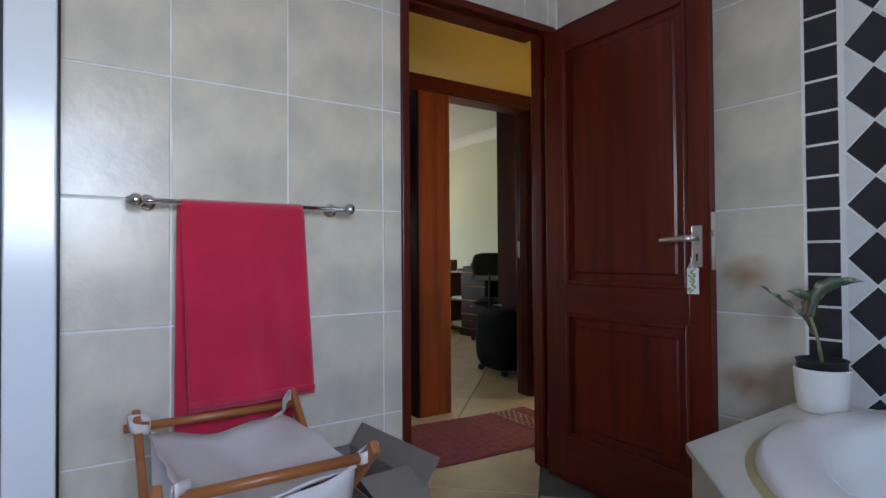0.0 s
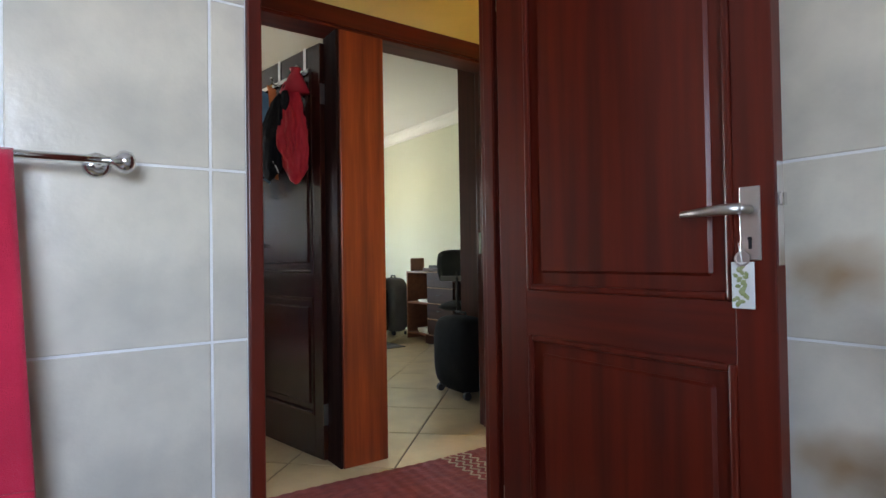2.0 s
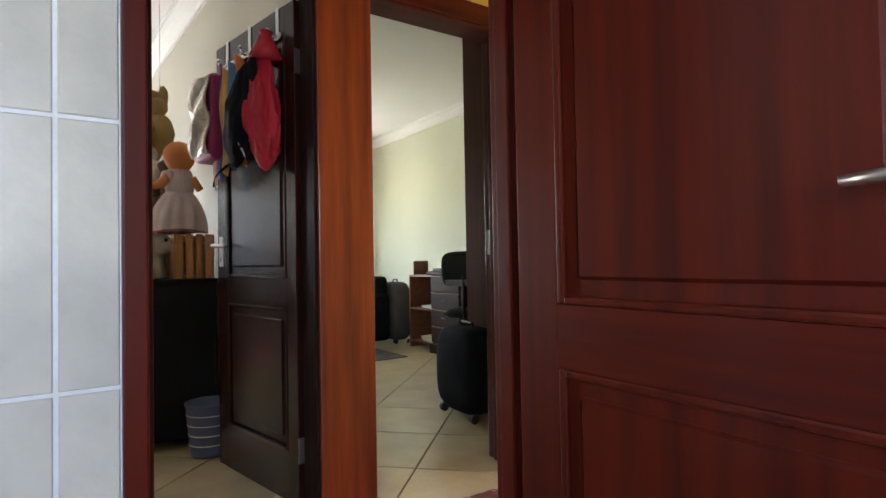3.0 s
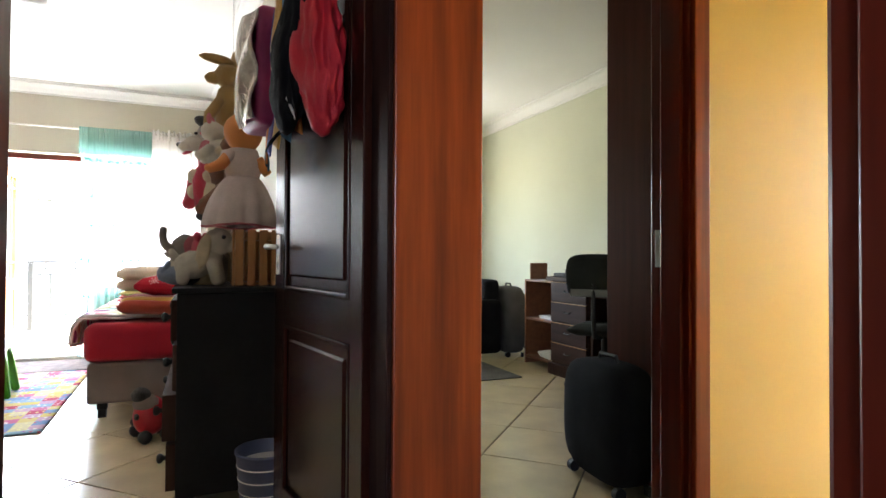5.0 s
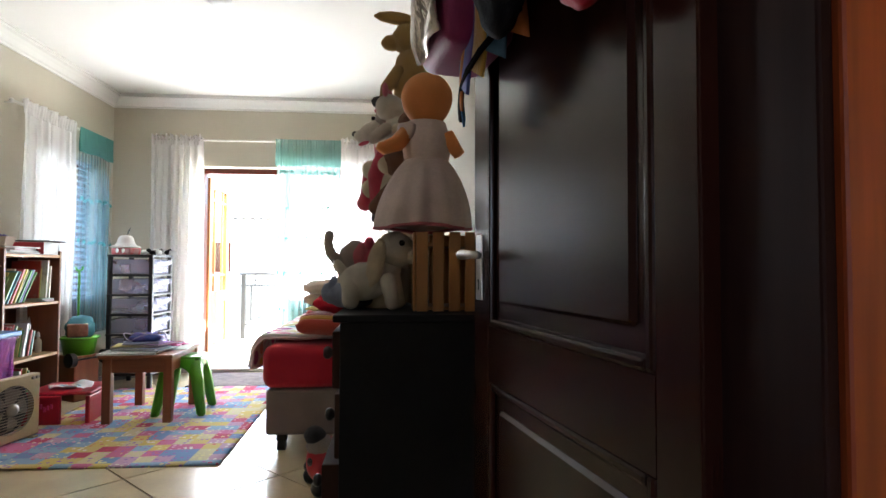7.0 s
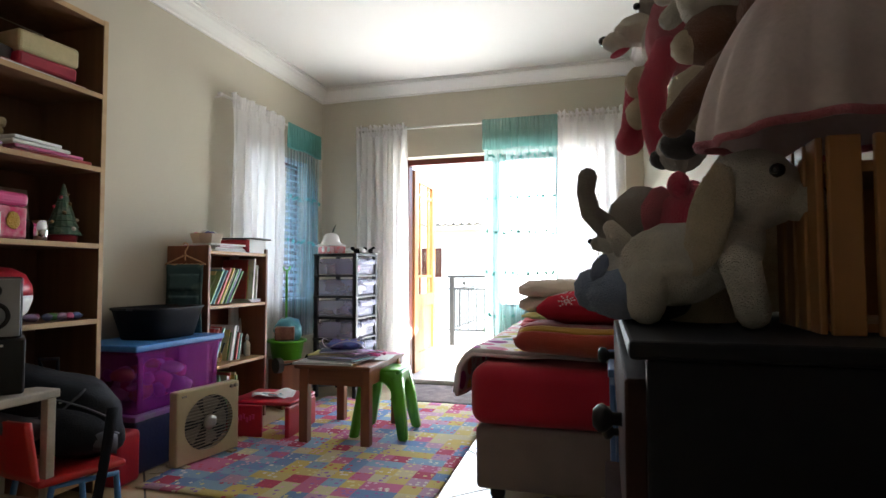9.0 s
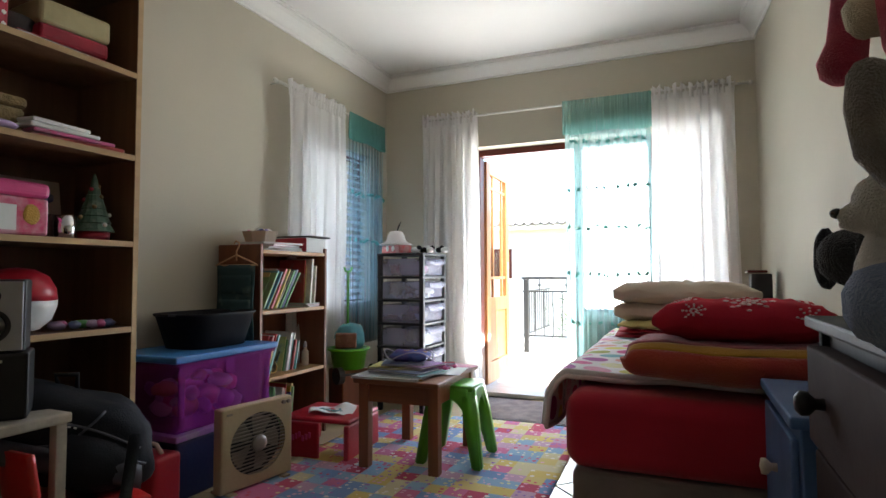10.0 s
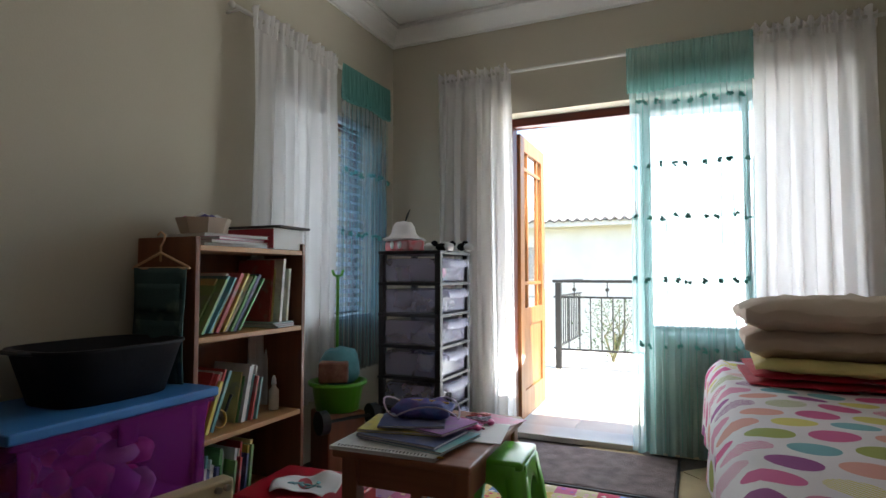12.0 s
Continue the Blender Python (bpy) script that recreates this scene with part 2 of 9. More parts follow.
def add_lathe(bm, profile, at=(0, 0, 0), seg=24, rot=(0, 0, 0)):
    """Turns a profile of (radius, height) round the upright axis."""
    tmp = bmesh.new()
    rings = []
    for r, z in profile:
        rings.append([tmp.verts.new((r * math.cos(a), r * math.sin(a), z)) for a in (2 * math.pi * i / seg for i in range(seg))])
    for a, b in zip(rings, rings[1:]):
        for i in range(seg):
            tmp.faces.new((a[i], a[(i + 1) % seg], b[(i + 1) % seg], b[i]))
    if profile[0][0] > 1e-4:
        tmp.faces.new(list(reversed(rings[0])))
    if profile[-1][0] > 1e-4:
        tmp.faces.new(rings[-1])
    bmesh.ops.remove_doubles(tmp, verts=tmp.verts, dist=1e-5)
    return merge(bm, tmp, pose(*at, *rot))


def lathe(profile, at=(0, 0, 0), seg=24, rot=(0, 0, 0)):
    return add_lathe(bmesh.new(), profile, at, seg, rot)


def add_tube(bm, pts, r, seg=8, closed=False):
    """A bent bar through the points; r may be a list."""
    pts = [Vector(p) for p in pts]
    n = len(pts)
    rs = r if isinstance(r, (list, tuple)) else [r] * n
    tmp = bmesh.new()
    rings = []
    for i, p in enumerate(pts):
        a = pts[(i - 1) % n] if (closed or i > 0) else p
        b = pts[(i + 1) % n] if (closed or i < n - 1) else p
        q = (b - a).to_track_quat("Z", "Y")
        rings.append([tmp.verts.new(p + q @ Vector((rs[i] * math.cos(t), rs[i] * math.sin(t), 0))) for t in (2 * math.pi * k / seg for k in range(seg))])
    for i in range(n if closed else n - 1):
        a, b = rings[i], rings[(i + 1) % n]
        best = min(range(seg), key=lambda s: sum((a[k].co - b[(k + s) % seg].co).length for k in range(seg)))
        for k in range(seg):
            tmp.faces.new((a[k], a[(k + 1) % seg], b[(k + 1 + best) % seg], b[(k + best) % seg]))
    if not closed:
        tmp.faces.new(list(reversed(rings[0])))
        tmp.faces.new(rings[-1])
    return merge(bm, tmp)


def tube(pts, r, seg=8, closed=False):
    return add_tube(bmesh.new(), pts, r, seg, closed)


def sheet(fn, nu, nv, thick=0.0):
    """A surface from fn(u, v), u and v from 0 to 1; given a thickness it becomes a closed solid."""
    bm = bmesh.new()
    g = [[bm.verts.new(fn(i / nu, j / nv)) for j in range(nv + 1)] for i in range(nu + 1)]
    for i in range(nu):
        for j in range(nv):
            bm.faces.new((g[i][j], g[i + 1][j], g[i + 1][j + 1], g[i][j + 1]))
    if thick:
        bm.normal_update()
        bmesh.ops.solidify(bm, geom=list(bm.faces), thickness=thick)
    return bm


def cushion(x, y, z, puff=0.35, sub=5, wrinkle=0.006):
    """A soft pad of that size, thick in the middle, with its underside on z = 0."""
    bm = bmesh.new()
    bmesh.ops.create_cube(bm, size=2)
    bmesh.ops.subdivide_edges(bm, edges=list(bm.edges), cuts=sub * 2, use_grid_fill=True)
    for v in bm.verts:
        c = v.co.copy()
        edge = max(abs(c.x), abs(c.y))
        fall = (1 - max(0, (edge - (1 - puff)) / puff) ** 2.2)
        c.z *= 0.25 + 0.75 * max(0, fall) ** 0.6
        k = 1 - 0.10 * abs(c.z) ** 2
        w = wrinkle * noise.noise(Vector((c.x * 5, c.y * 5, c.z * 2)) + Vector((x, y, z)) * 9)
        v.co = Vector((c.x * x / 2 * k, c.y * y / 2 * k, (c.z + 1) * z / 2 + w * 2))
    return bm


def rects_minus(u0, u1, v0, v1, holes):
    """Splits a rectangle into rectangles that leave the holes open."""
    us = sorted({u0, u1, *[h[0] for h in holes], *[h[1] for h in holes]})
    out = []
    for a, b in zip(us, us[1:]):
        cuts = sorted((h[2], h[3]) for h in holes if h[0] < b - 1e-6 and h[1] > a + 1e-6)
        lo = v0
        for c0, c1 in cuts:
            if c0 > lo + 1e-6:
                out.append((a, b, lo, c0))
            lo = max(lo, c1)
        if lo < v1 - 1e-6:
            out.append((a, b, lo, v1))
    return out


def wall(name, axis, at, thick, u0, u1, z0, z1, holes, mat, label):
    """A wall across the axis ('x' or 'y') from at to at + thick, with openings (u0, u1, z0, z1)."""
    bm = bmesh.new()
    for a, b, c, d in rects_minus(u0, u1, z0, z1, holes):
        if axis == "y":
            add_box(bm, a, b, at, at + thick, c, d)
        else:
            add_box(bm, at, at + thick, a, b, c, d)
    bmesh.ops.remove_doubles(bm, verts=bm.verts, dist=1e-5)
    ob = part(name, bm, mat)
    return tagged(ob, label, "wall", kind="structure")

# ---- the large structure ----
CEIL = 2.72
BATH_Y, PASS_Y0, PASS_Y1, ROOM_Y0 = 1.94, 2.07, 3.04, 3.17   # bathroom wall, passage faces, bedroom's near face
FAR_Y, LEFT_X, RIGHT_X = 8.33, -0.93, 2.228
BATH_X = 2.33                                              # bathroom's right wall
DOOR_B, DOOR_C, DOOR_S = (1.50, 2.24), (1.42, 2.21), (2.445, 3.15)   # openings: bathroom, child's room, study
HEAD = 2.065

floor_slab = tagged(part("floor", box(-3.0, 6.6, -2.0, FAR_Y + 0.2, -0.2, -0.006), M["grout_dark"]), "cream ceramic tiled floor with dark joints", "floor", kind="structure")
tagged(part("ceiling", box(-3.0, 6.6, -2.0, FAR_Y + 0.2, CEIL, CEIL + 0.12), M["ceiling"]), "plain white painted plaster ceiling", "ceiling", kind="structure")

# bathroom
wall_bath_door = wall("wall_bathroom_north", "y", BATH_Y + 0.0025, 0.0695, -2.6, BATH_X + 0.13, 0, CEIL, [(DOOR_B[0] - 0.035, DOOR_B[1] + 0.035, 0, HEAD + 0.03)], M["grout"], "pale tiled bathroom wall with a doorway")
wall("wall_passage_south", "y", BATH_Y + 0.072, PASS_Y0 - BATH_Y - 0.072, -2.6, 6.0, 0, CEIL, [(DOOR_B[0] - 0.035, DOOR_B[1] + 0.068, 0, HEAD + 0.03)], M["wall_yellow"], "yellow painted passage wall with a doorway")
wall_bath_side = wall("wall_bathroom_east", "x", BATH_X + 0.0025, 0.13, -1.1, BATH_Y + 0.0025, 0, CEIL, [], M["grout"], "tiled bathroom wall with black and white borders")
wall("wall_bathroom_west", "x", -2.6, 0.12, -1.1, BATH_Y + 0.012, 0, CEIL, [], M["wall_tile"], "pale tiled bathroom wall")
wall("wall_bathroom_south", "y", -1.22, 0.12, -2.6, BATH_X + 0.13, 0, CEIL, [(-0.3, 0.8, 1.1, 2.0)], M["wall_tile"], "pale bathroom wall with a window")

# passage, bedroom and study
wall("wall_passage_north", "y", PASS_Y1, 0.06, -2.6, 6.0, 0, CEIL, [(DOOR_C[0] - 0.035, DOOR_S[1] + 0.035, 0, HEAD + 0.035)], M["wall_yellow"], "yellow painted passage wall with two doorways")
wall("wall_bedroom_south", "y", PASS_Y1 + 0.06, ROOM_Y0 - PASS_Y1 - 0.06, LEFT_X - 0.23, 2.33, 0, CEIL, [(DOOR_C[0] - 0.035, 2.33, 0, HEAD + 0.035)], M["wall_cream"], "cream painted bedroom wall with a doorway")
wall("wall_study_south", "y", PASS_Y1 + 0.06, ROOM_Y0 - PASS_Y1 - 0.06, 2.33, 6.0, 0, CEIL, [(2.33, DOOR_S[1] + 0.035, 0, HEAD + 0.035)], M["wall_study"], "pale painted study wall with a doorway")
wall("wall_passage_west", "x", -2.72, 0.12, PASS_Y0, PASS_Y1, 0, CEIL, [], M["wall_yellow"], "yellow painted end wall of the passage")
wall("wall_passage_east", "x", 6.0, 0.12, PASS_Y0, PASS_Y1, 0, CEIL, [(PASS_Y0 + 0.12, PASS_Y1 - 0.12, 0.8, 2.2)], M["wall_yellow"], "yellow painted end wall with a window")
WIN = (7.02, 8.05, 0.75, 1.98)
wall("wall_bedroom_west", "x", LEFT_X - 0.23, 0.23, ROOM_Y0, FAR_Y + 0.23, 0, CEIL, [WIN], M["wall_cream"], "cream painted bedroom wall with a window")
BALC = (-0.14, 1.72)
wall("wall_bedroom_north", "y", FAR_Y, 0.23, LEFT_X, 2.2, 0, CEIL, [(BALC[0], 0.74, 0, 2.04), (0.74, BALC[1], 0.66, 2.04)], M["wall_cream"], "cream painted bedroom wall with a balcony door")
# the party wall runs a little out of square
bm = box(0, 0.12, 0, 5.19, 0, CEIL, m=pose(RIGHT_X, ROOM_Y0, 0, 0, 0, 2.88))
tagged(part("wall_bedroom_east", bm, M["wall_cream"]), "cream painted bedroom wall", "wall", kind="structure")
bm = box(0.12, 0.22, 0, 5.19, 0, CEIL, m=pose(RIGHT_X, ROOM_Y0, 0, 0, 0, 2.88))
tagged(part("wall_study_west", bm, M["wall_study"]), "pale painted study wall", "wall", kind="structure")
STUDY_X = 5.15
wall("wall_study_east", "x", STUDY_X, 0.12, ROOM_Y0, FAR_Y + 0.1, 0, CEIL, [], M["wall_study"], "pale green painted study wall")
wall("wall_study_north", "y", FAR_Y + 0.1, 0.12, 2.15, STUDY_X + 0.12, 0, CEIL, [(2.7, 4.1, 0.95, 2.05)], M["wall_study"], "pale study wall with a window")


def cornice(name, p0, p1, inward, mat):
    """A coved plaster cornice along a wall's top from p0 to p1."""
    prof = [(0, -0.115), (0.014, -0.115), (0.014, -0.10), (0.03, -0.088), (0.05, -0.06), (0.075, -0.036), (0.098, -0.026), (0.098, -0.014), (0.115, -0.014), (0.115, 0), (0, 0)]
    bm = bmesh.new()
    rings = []
    for p in (p0, p1):
        rings.append([bm.verts.new((p[0] + inward[0] * a, p[1] + inward[1] * a, CEIL - 0.001 + b)) for a, b in prof])
    k = len(prof)
    for i in range(k):
        bm.faces.new((rings[0][i], rings[0][(i + 1) % k], rings[1][(i + 1) % k], rings[1][i]))
    bm.faces.new(rings[0])
    bm.faces.new(list(reversed(rings[1])))
    return tagged(part(name, bm, mat), "white moulded plaster cornice under the ceiling", "cornice", kind="structure")


cornice("trim_cornice_west", (LEFT_X, ROOM_Y0), (LEFT_X, FAR_Y), (1, 0), M["ceiling"])
cornice("trim_cornice_north", (LEFT_X + 0.002, FAR_Y - 0.001), (1.966, FAR_Y - 0.001), (0, -1), M["ceiling"])
cornice("trim_cornice_east", (RIGHT_X, ROOM_Y0), (1.968, FAR_Y), (-1, 0), M["ceiling"])
cornice("trim_cornice_study_east", (STUDY_X, ROOM_Y0), (STUDY_X, FAR_Y + 0.1), (-1, 0), M["ceiling"])
cornice("trim_cornice_study_north", (2.1, FAR_Y + 0.1), (STUDY_X, FAR_Y + 0.1), (0, -1), M["ceiling"])


# ---- door frames ----
def door_frame(name, x0, x1, y0, y1, mat, label, head_mat, left=0.035, right=0.035, stop_y=None):
    """Two jambs, a head and the stops that the leaf closes against."""
    t = thing(name, label=label, category="door frame", kind="structure")
    part("jamb", box(x0 - left, x0, y0, y1, 0, HEAD, 0.004), mat, t)
    part("jamb", box(x1 + 0.025, x1 + right + 0.034, y0, y1 - 0.027, 0, HEAD, 0.006), mat, t)
    part("head", box(x0 - left, x1 + right + 0.034, y0, y1 - 0.027, HEAD, HEAD + 0.035, 0.004), head_mat, t)
    sy0, sy1 = stop_y
    part("stop", box(x0, x0 + 0.012, sy0, sy1, 0, HEAD - 0.012, 0.003), mat, t)
    part("stop", box(x1 + 0.016, x1 + 0.0245, sy0, sy1 - 0.045, 0, HEAD - 0.012, 0.003), mat, t)
    part("stop", box(x0, x1, sy0, sy1, HEAD - 0.012, HEAD, 0.003), head_mat, t)
    return t


door_frame("door_frame_1", *DOOR_B, BATH_Y - 0.012, PASS_Y0 + 0.012, M["mahogany"], "dark mahogany frame of the bathroom doorway", M["mahogany_x"], stop_y=(BATH_Y + 0.04, PASS_Y0))
f2 = thing("door_frame_2", label="mahogany frame of two neighbouring doorways with a broad post", category="door frame", kind="structure")
YA, YB = PASS_Y1 - 0.015, ROOM_Y0 + 0.012
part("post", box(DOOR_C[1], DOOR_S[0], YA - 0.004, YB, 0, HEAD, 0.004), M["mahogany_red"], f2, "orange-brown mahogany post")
part("jamb", box(DOOR_C[0] - 0.035, DOOR_C[0], YA, YB, 0, HEAD, 0.004), M["mahogany"], f2)
part("jamb", box(DOOR_S[1], DOOR_S[1] + 0.035, YA, YB, 0, HEAD, 0.004), M["mahogany"], f2)
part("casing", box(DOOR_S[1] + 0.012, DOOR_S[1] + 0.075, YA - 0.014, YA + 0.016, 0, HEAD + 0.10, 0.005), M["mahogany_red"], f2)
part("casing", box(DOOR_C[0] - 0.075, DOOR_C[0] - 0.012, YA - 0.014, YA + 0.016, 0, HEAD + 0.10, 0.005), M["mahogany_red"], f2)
part("head", box(DOOR_C[0] - 0.012, DOOR_S[1] + 0.012, YA, YB, HEAD, HEAD + 0.035, 0.004), M["mahogany_x"], f2)
part("casing", box(DOOR_C[0] - 0.012, DOOR_S[1] + 0.012, YA - 0.014, YA - 0.001, HEAD + 0.012, HEAD + 0.10, 0.004), M["mahogany_x"], f2)
# added thin sheet that darkens the post's shaded face towards the child's doorway
part("shade_sheet", box(DOOR_C[1] - 0.014, DOOR_C[1] - 0.0005, YA + 0.004, YB - 0.002, 0, HEAD, 0.003), M["post_shade"], f2, "dark sheet for the shade on the post's side")
part("stop", box(DOOR_S[1] - 0.014, DOOR_S[1], YA + 0.02, YB - 0.055, 0, HEAD, 0.003), M["mahogany"], f2)
part("strike_plate", box(DOOR_S[1] - 0.003, DOOR_S[1] + 0.001, YB - 0.045, YB - 0.022, 1.0, 1.12, 0.001), M["steel"], f2, "nickel strike plate")


def door_leaf(name, hinge, angle, width, height, mat, mat_x, label, flip=1, handle=True, stile=0.115, lock_stile=0.08, mid=(0.745, 0.872)):
    """A panelled door: hinge on its upright axis, the leaf along its own +x, thick along y."""
    t = thing(name, (hinge[0], hinge[1], 0.008), angle, label, "door", kind="structure")
    th, st, sl_ = 0.04, stile, width - lock_stile
    mid0, mid1 = mid
    part("stile", box(0, st, -th / 2, th / 2, 0, height, 0.003), mat, t)
    part("stile", box(sl_, width, -th / 2, th / 2, 0, height, 0.003), mat, t)
    for a, b in ((0, 0.2), (mid0, mid1), (height - 0.105, height)):
        part("rail", box(st, sl_, -th / 2 + 0.0005, th / 2 - 0.0005, a, b), mat_x, t)
    for a, b in ((0.2, mid0), (mid1, height - 0.105)):
        p = part("panel", box(st - 0.004, sl_ + 0.004, -0.008, 0.008, a - 0.004, b + 0.004), mat, t)
        field = box(st + 0.05, sl_ - 0.05, -0.016, 0.016, a + 0.05, b - 0.05, 0.007, 1)
        part("panel_field", field, mat, p)
        for s in (-1, 1):
            bm = bmesh.new()
            y0, y1 = sorted((s * 0.008, s * 0.0225))
            for q in ((st, st + 0.018, a, b), (sl_ - 0.018, sl_, a, b)):
                add_box(bm, q[0], q[1], y0, y1, q[2], q[3], 0.006)
            for q in ((st + 0.018, sl_ - 0.018, a, a + 0.018), (st + 0.018, sl_ - 0.018, b - 0.018, b)):
                add_box(bm, q[0], q[1], y0, y1, q[2], q[3], 0.006)
            part("moulding", bm, mat, p)
    for z in (0.22, height - 0.25):
        hinge_bm = box(-0.004, 0.001, -0.018, 0.02, z - 0.05, z + 0.05)
        add_rod(hinge_bm, (-0.004, flip * 0.024, z - 0.05), (-0.004, flip * 0.024, z + 0.05), 0.006, seg=10)
        part("hinge", hinge_bm, M["steel"], t)
    if handle:
        hx, hz = width - 0.045, 1.055
        for s in (-1, 1):
            y0, y1 = sorted((s * th / 2, s * (th / 2 + 0.005)))
            plate = part("handle_plate", box(hx - 0.02, hx + 0.02, y0, y1, hz - 0.10, hz + 0.045, 0.002), M["steel"], t, "nickel lock plate")
            bm = rod((hx, s * th / 2, hz), (hx, s * (th / 2 + 0.045), hz), 0.009, seg=12)
            add_tube(bm, [(hx + 0.004, s * (th / 2 + 0.045), hz), (hx - 0.03, s * (th / 2 + 0.05), hz), (hx - 0.075, s * (th / 2 + 0.047), hz - 0.002), (hx - 0.12, s * (th / 2 + 0.045), hz - 0.004)], [0.011, 0.011, 0.009, 0.007], 10)
            part("handle", bm, M["steel"], plate, smooth=True)
            hole = box(hx - 0.0035, hx + 0.0035, min(y0, y1) - 0.001, max(y0, y1) + 0.001, hz - 0.078, hz - 0.060, 0.001)
            add_rod(hole, (hx, min(y0, y1) - 0.001, hz - 0.058), (hx, max(y0, y1) + 0.001, hz - 0.058), 0.0045)
            part("keyhole", hole, M["black_plastic"], plate)
        lock = box(width - 0.0005, width + 0.002, -0.012, 0.012, hz - 0.11, hz + 0.09)
        add_box(lock, width + 0.001, width + 0.011, -0.008, 0.008, hz + 0.005, hz + 0.03, 0.002)
        part("lock_face", lock, M["chrome"], t)
    return t


DOOR_BATH = door_leaf("door_1", (2.238, BATH_Y - 0.03), -90.6, 0.80, 2.03, M["mahogany"], M["mahogany_x"], "open mahogany panelled door with a nickel handle", flip=1)
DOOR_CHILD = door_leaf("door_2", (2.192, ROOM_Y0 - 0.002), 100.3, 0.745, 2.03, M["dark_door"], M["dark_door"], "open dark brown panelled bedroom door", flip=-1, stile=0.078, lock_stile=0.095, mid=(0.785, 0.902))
DOOR_STUDY = door_leaf("door_3", (2.472, ROOM_Y0 + 0.02), 88, 0.68, 2.03, M["mahogany"], M["mahogany_x"], "open dark panelled study door beside the wall", flip=1)

# ---- bathroom ----
M["towel"] = material("crimson_terry", (0.64, 0.022, 0.066), rough=0.95, vary=0.10, scale=5, fine=420, bump=0.5, sheen=0.4, spec=0.1)
M["white_cloth"] = cloth("white_cotton", (0.80, 0.76, 0.74), 0.25)
M["hamper_wood"] = wood("orange_brown_wood", (0.34, 0.12, 0.035), (0.24, 0.08, 0.022), rough=0.4, grain_axis=0)
M["cardboard"] = material("grey_brown_cardboard", (0.22, 0.19, 0.165), rough=0.85, vary=0.08, scale=4, fine=90)
M["bath_white"] = material("white_acrylic_bath", (0.80, 0.80, 0.80), rough=0.12, vary=0.015, scale=2, fine=30, bump=0.0)
M["bath_tile"] = material("cream_marble_surround", (0.62, 0.60, 0.54), rough=0.3, vary=0.04, scale=4, fine=25, bump=0.03, second=(0.54, 0.52, 0.46))
M["sealant"] = material("yellowed_sealant", (0.52, 0.45, 0.24), rough=0.6, vary=0.1)
M["pot_white"] = material("white_ceramic_pot", (0.78, 0.77, 0.74), rough=0.35, vary=0.03, scale=12, fine=80, bump=0.05)
M["soil"] = material("dark_soil", (0.03, 0.022, 0.016), rough=1.0, vary=0.3, fine=120, bump=0.8)
M["leaf"] = material("veined_green_leaf", (0.05, 0.075, 0.035), rough=0.4, vary=0.25, scale=30, fine=120, bump=0.2, second=(0.22, 0.27, 0.17), mix=(0.52, 0.6))
M["leaf_brown"] = material("withered_leaf", (0.17, 0.075, 0.035), rough=0.7, vary=0.25, scale=30, fine=120, bump=0.3)
M["stem"] = material("pale_stem", (0.22, 0.20, 0.10), rough=0.6, vary=0.2, fine=80)
M["paper"] = material("white_paper", (0.72, 0.72, 0.70), rough=0.7, vary=0.03, fine=100, bump=0.02)
M["aluminium_white"] = material("white_coated_aluminium", (0.76, 0.78, 0.82), rough=0.18, vary=0.02, scale=3, fine=30, bump=0.0)

# white shower screen by the towel wall
shower = thing("shower_screen", label="white framed shower screen against the tiled wall", category="shower screen")
part("wall_profile", box(0.235, 0.350, 1.83, 1.938, 0.0, 2.12, 0.006, 3), M["aluminium_white"], shower)
part("wall_seal", box(0.351, 0.357, 1.90, 1.938, 0.0, 2.12), M["black_plastic"], shower)
part("door_seal", box(0.222, 0.234, 1.86, 1.90, 0.02, 2.10), M["black_plastic"], shower)
part("door_profile", box(0.130, 0.221, 1.83, 1.90, 0.02, 2.10, 0.006, 3), M["aluminium_white"], shower)
part("bottom_rail", box(-0.75, 0.129, 1.84, 1.89, 0.02, 0.08, 0.004), M["aluminium_white"], shower)
part("top_rail", box(-0.75, 0.129, 1.84, 1.89, 2.04, 2.10, 0.004), M["aluminium_white"], shower)
part("pane", box(-0.75, 0.129, 1.862, 1.868, 0.081, 2.039), M["glass"], shower)

# towel rail
RAIL_Y, RAIL_Z = 1.862, 1.175
rail = thing("towel_rail", label="chrome towel rail with ball ends on the tiled wall", category="towel rail")
part("bar", rod((0.545, RAIL_Y, RAIL_Z), (1.195, RAIL_Y, RAIL_Z), 0.0085, seg=16), M["chrome"], rail, smooth=True)
for x in (0.535, 1.205):
    part("end_knob", lathe([(0, -0.022), (0.010, -0.022), (0.014, -0.012), (0.021, -0.006), (0.023, 0.004), (0.019, 0.015), (0.010, 0.021), (0, 0.022)], (x, RAIL_Y, RAIL_Z), 20, (0, 90, 0)), M["chrome"], rail, smooth=True)
for x in (0.575, 1.165):
    bm = rod((x, RAIL_Y, RAIL_Z), (x, 1.94, RAIL_Z), 0.009, seg=14)
    add_lathe(bm, [(0.026, 0.0), (0.026, 0.006), (0.018, 0.012), (0.010, 0.014)], (x, 1.94, RAIL_Z), 20, (90, 0, 0))
    part("bracket", bm, M["chrome"], rail, smooth=True)


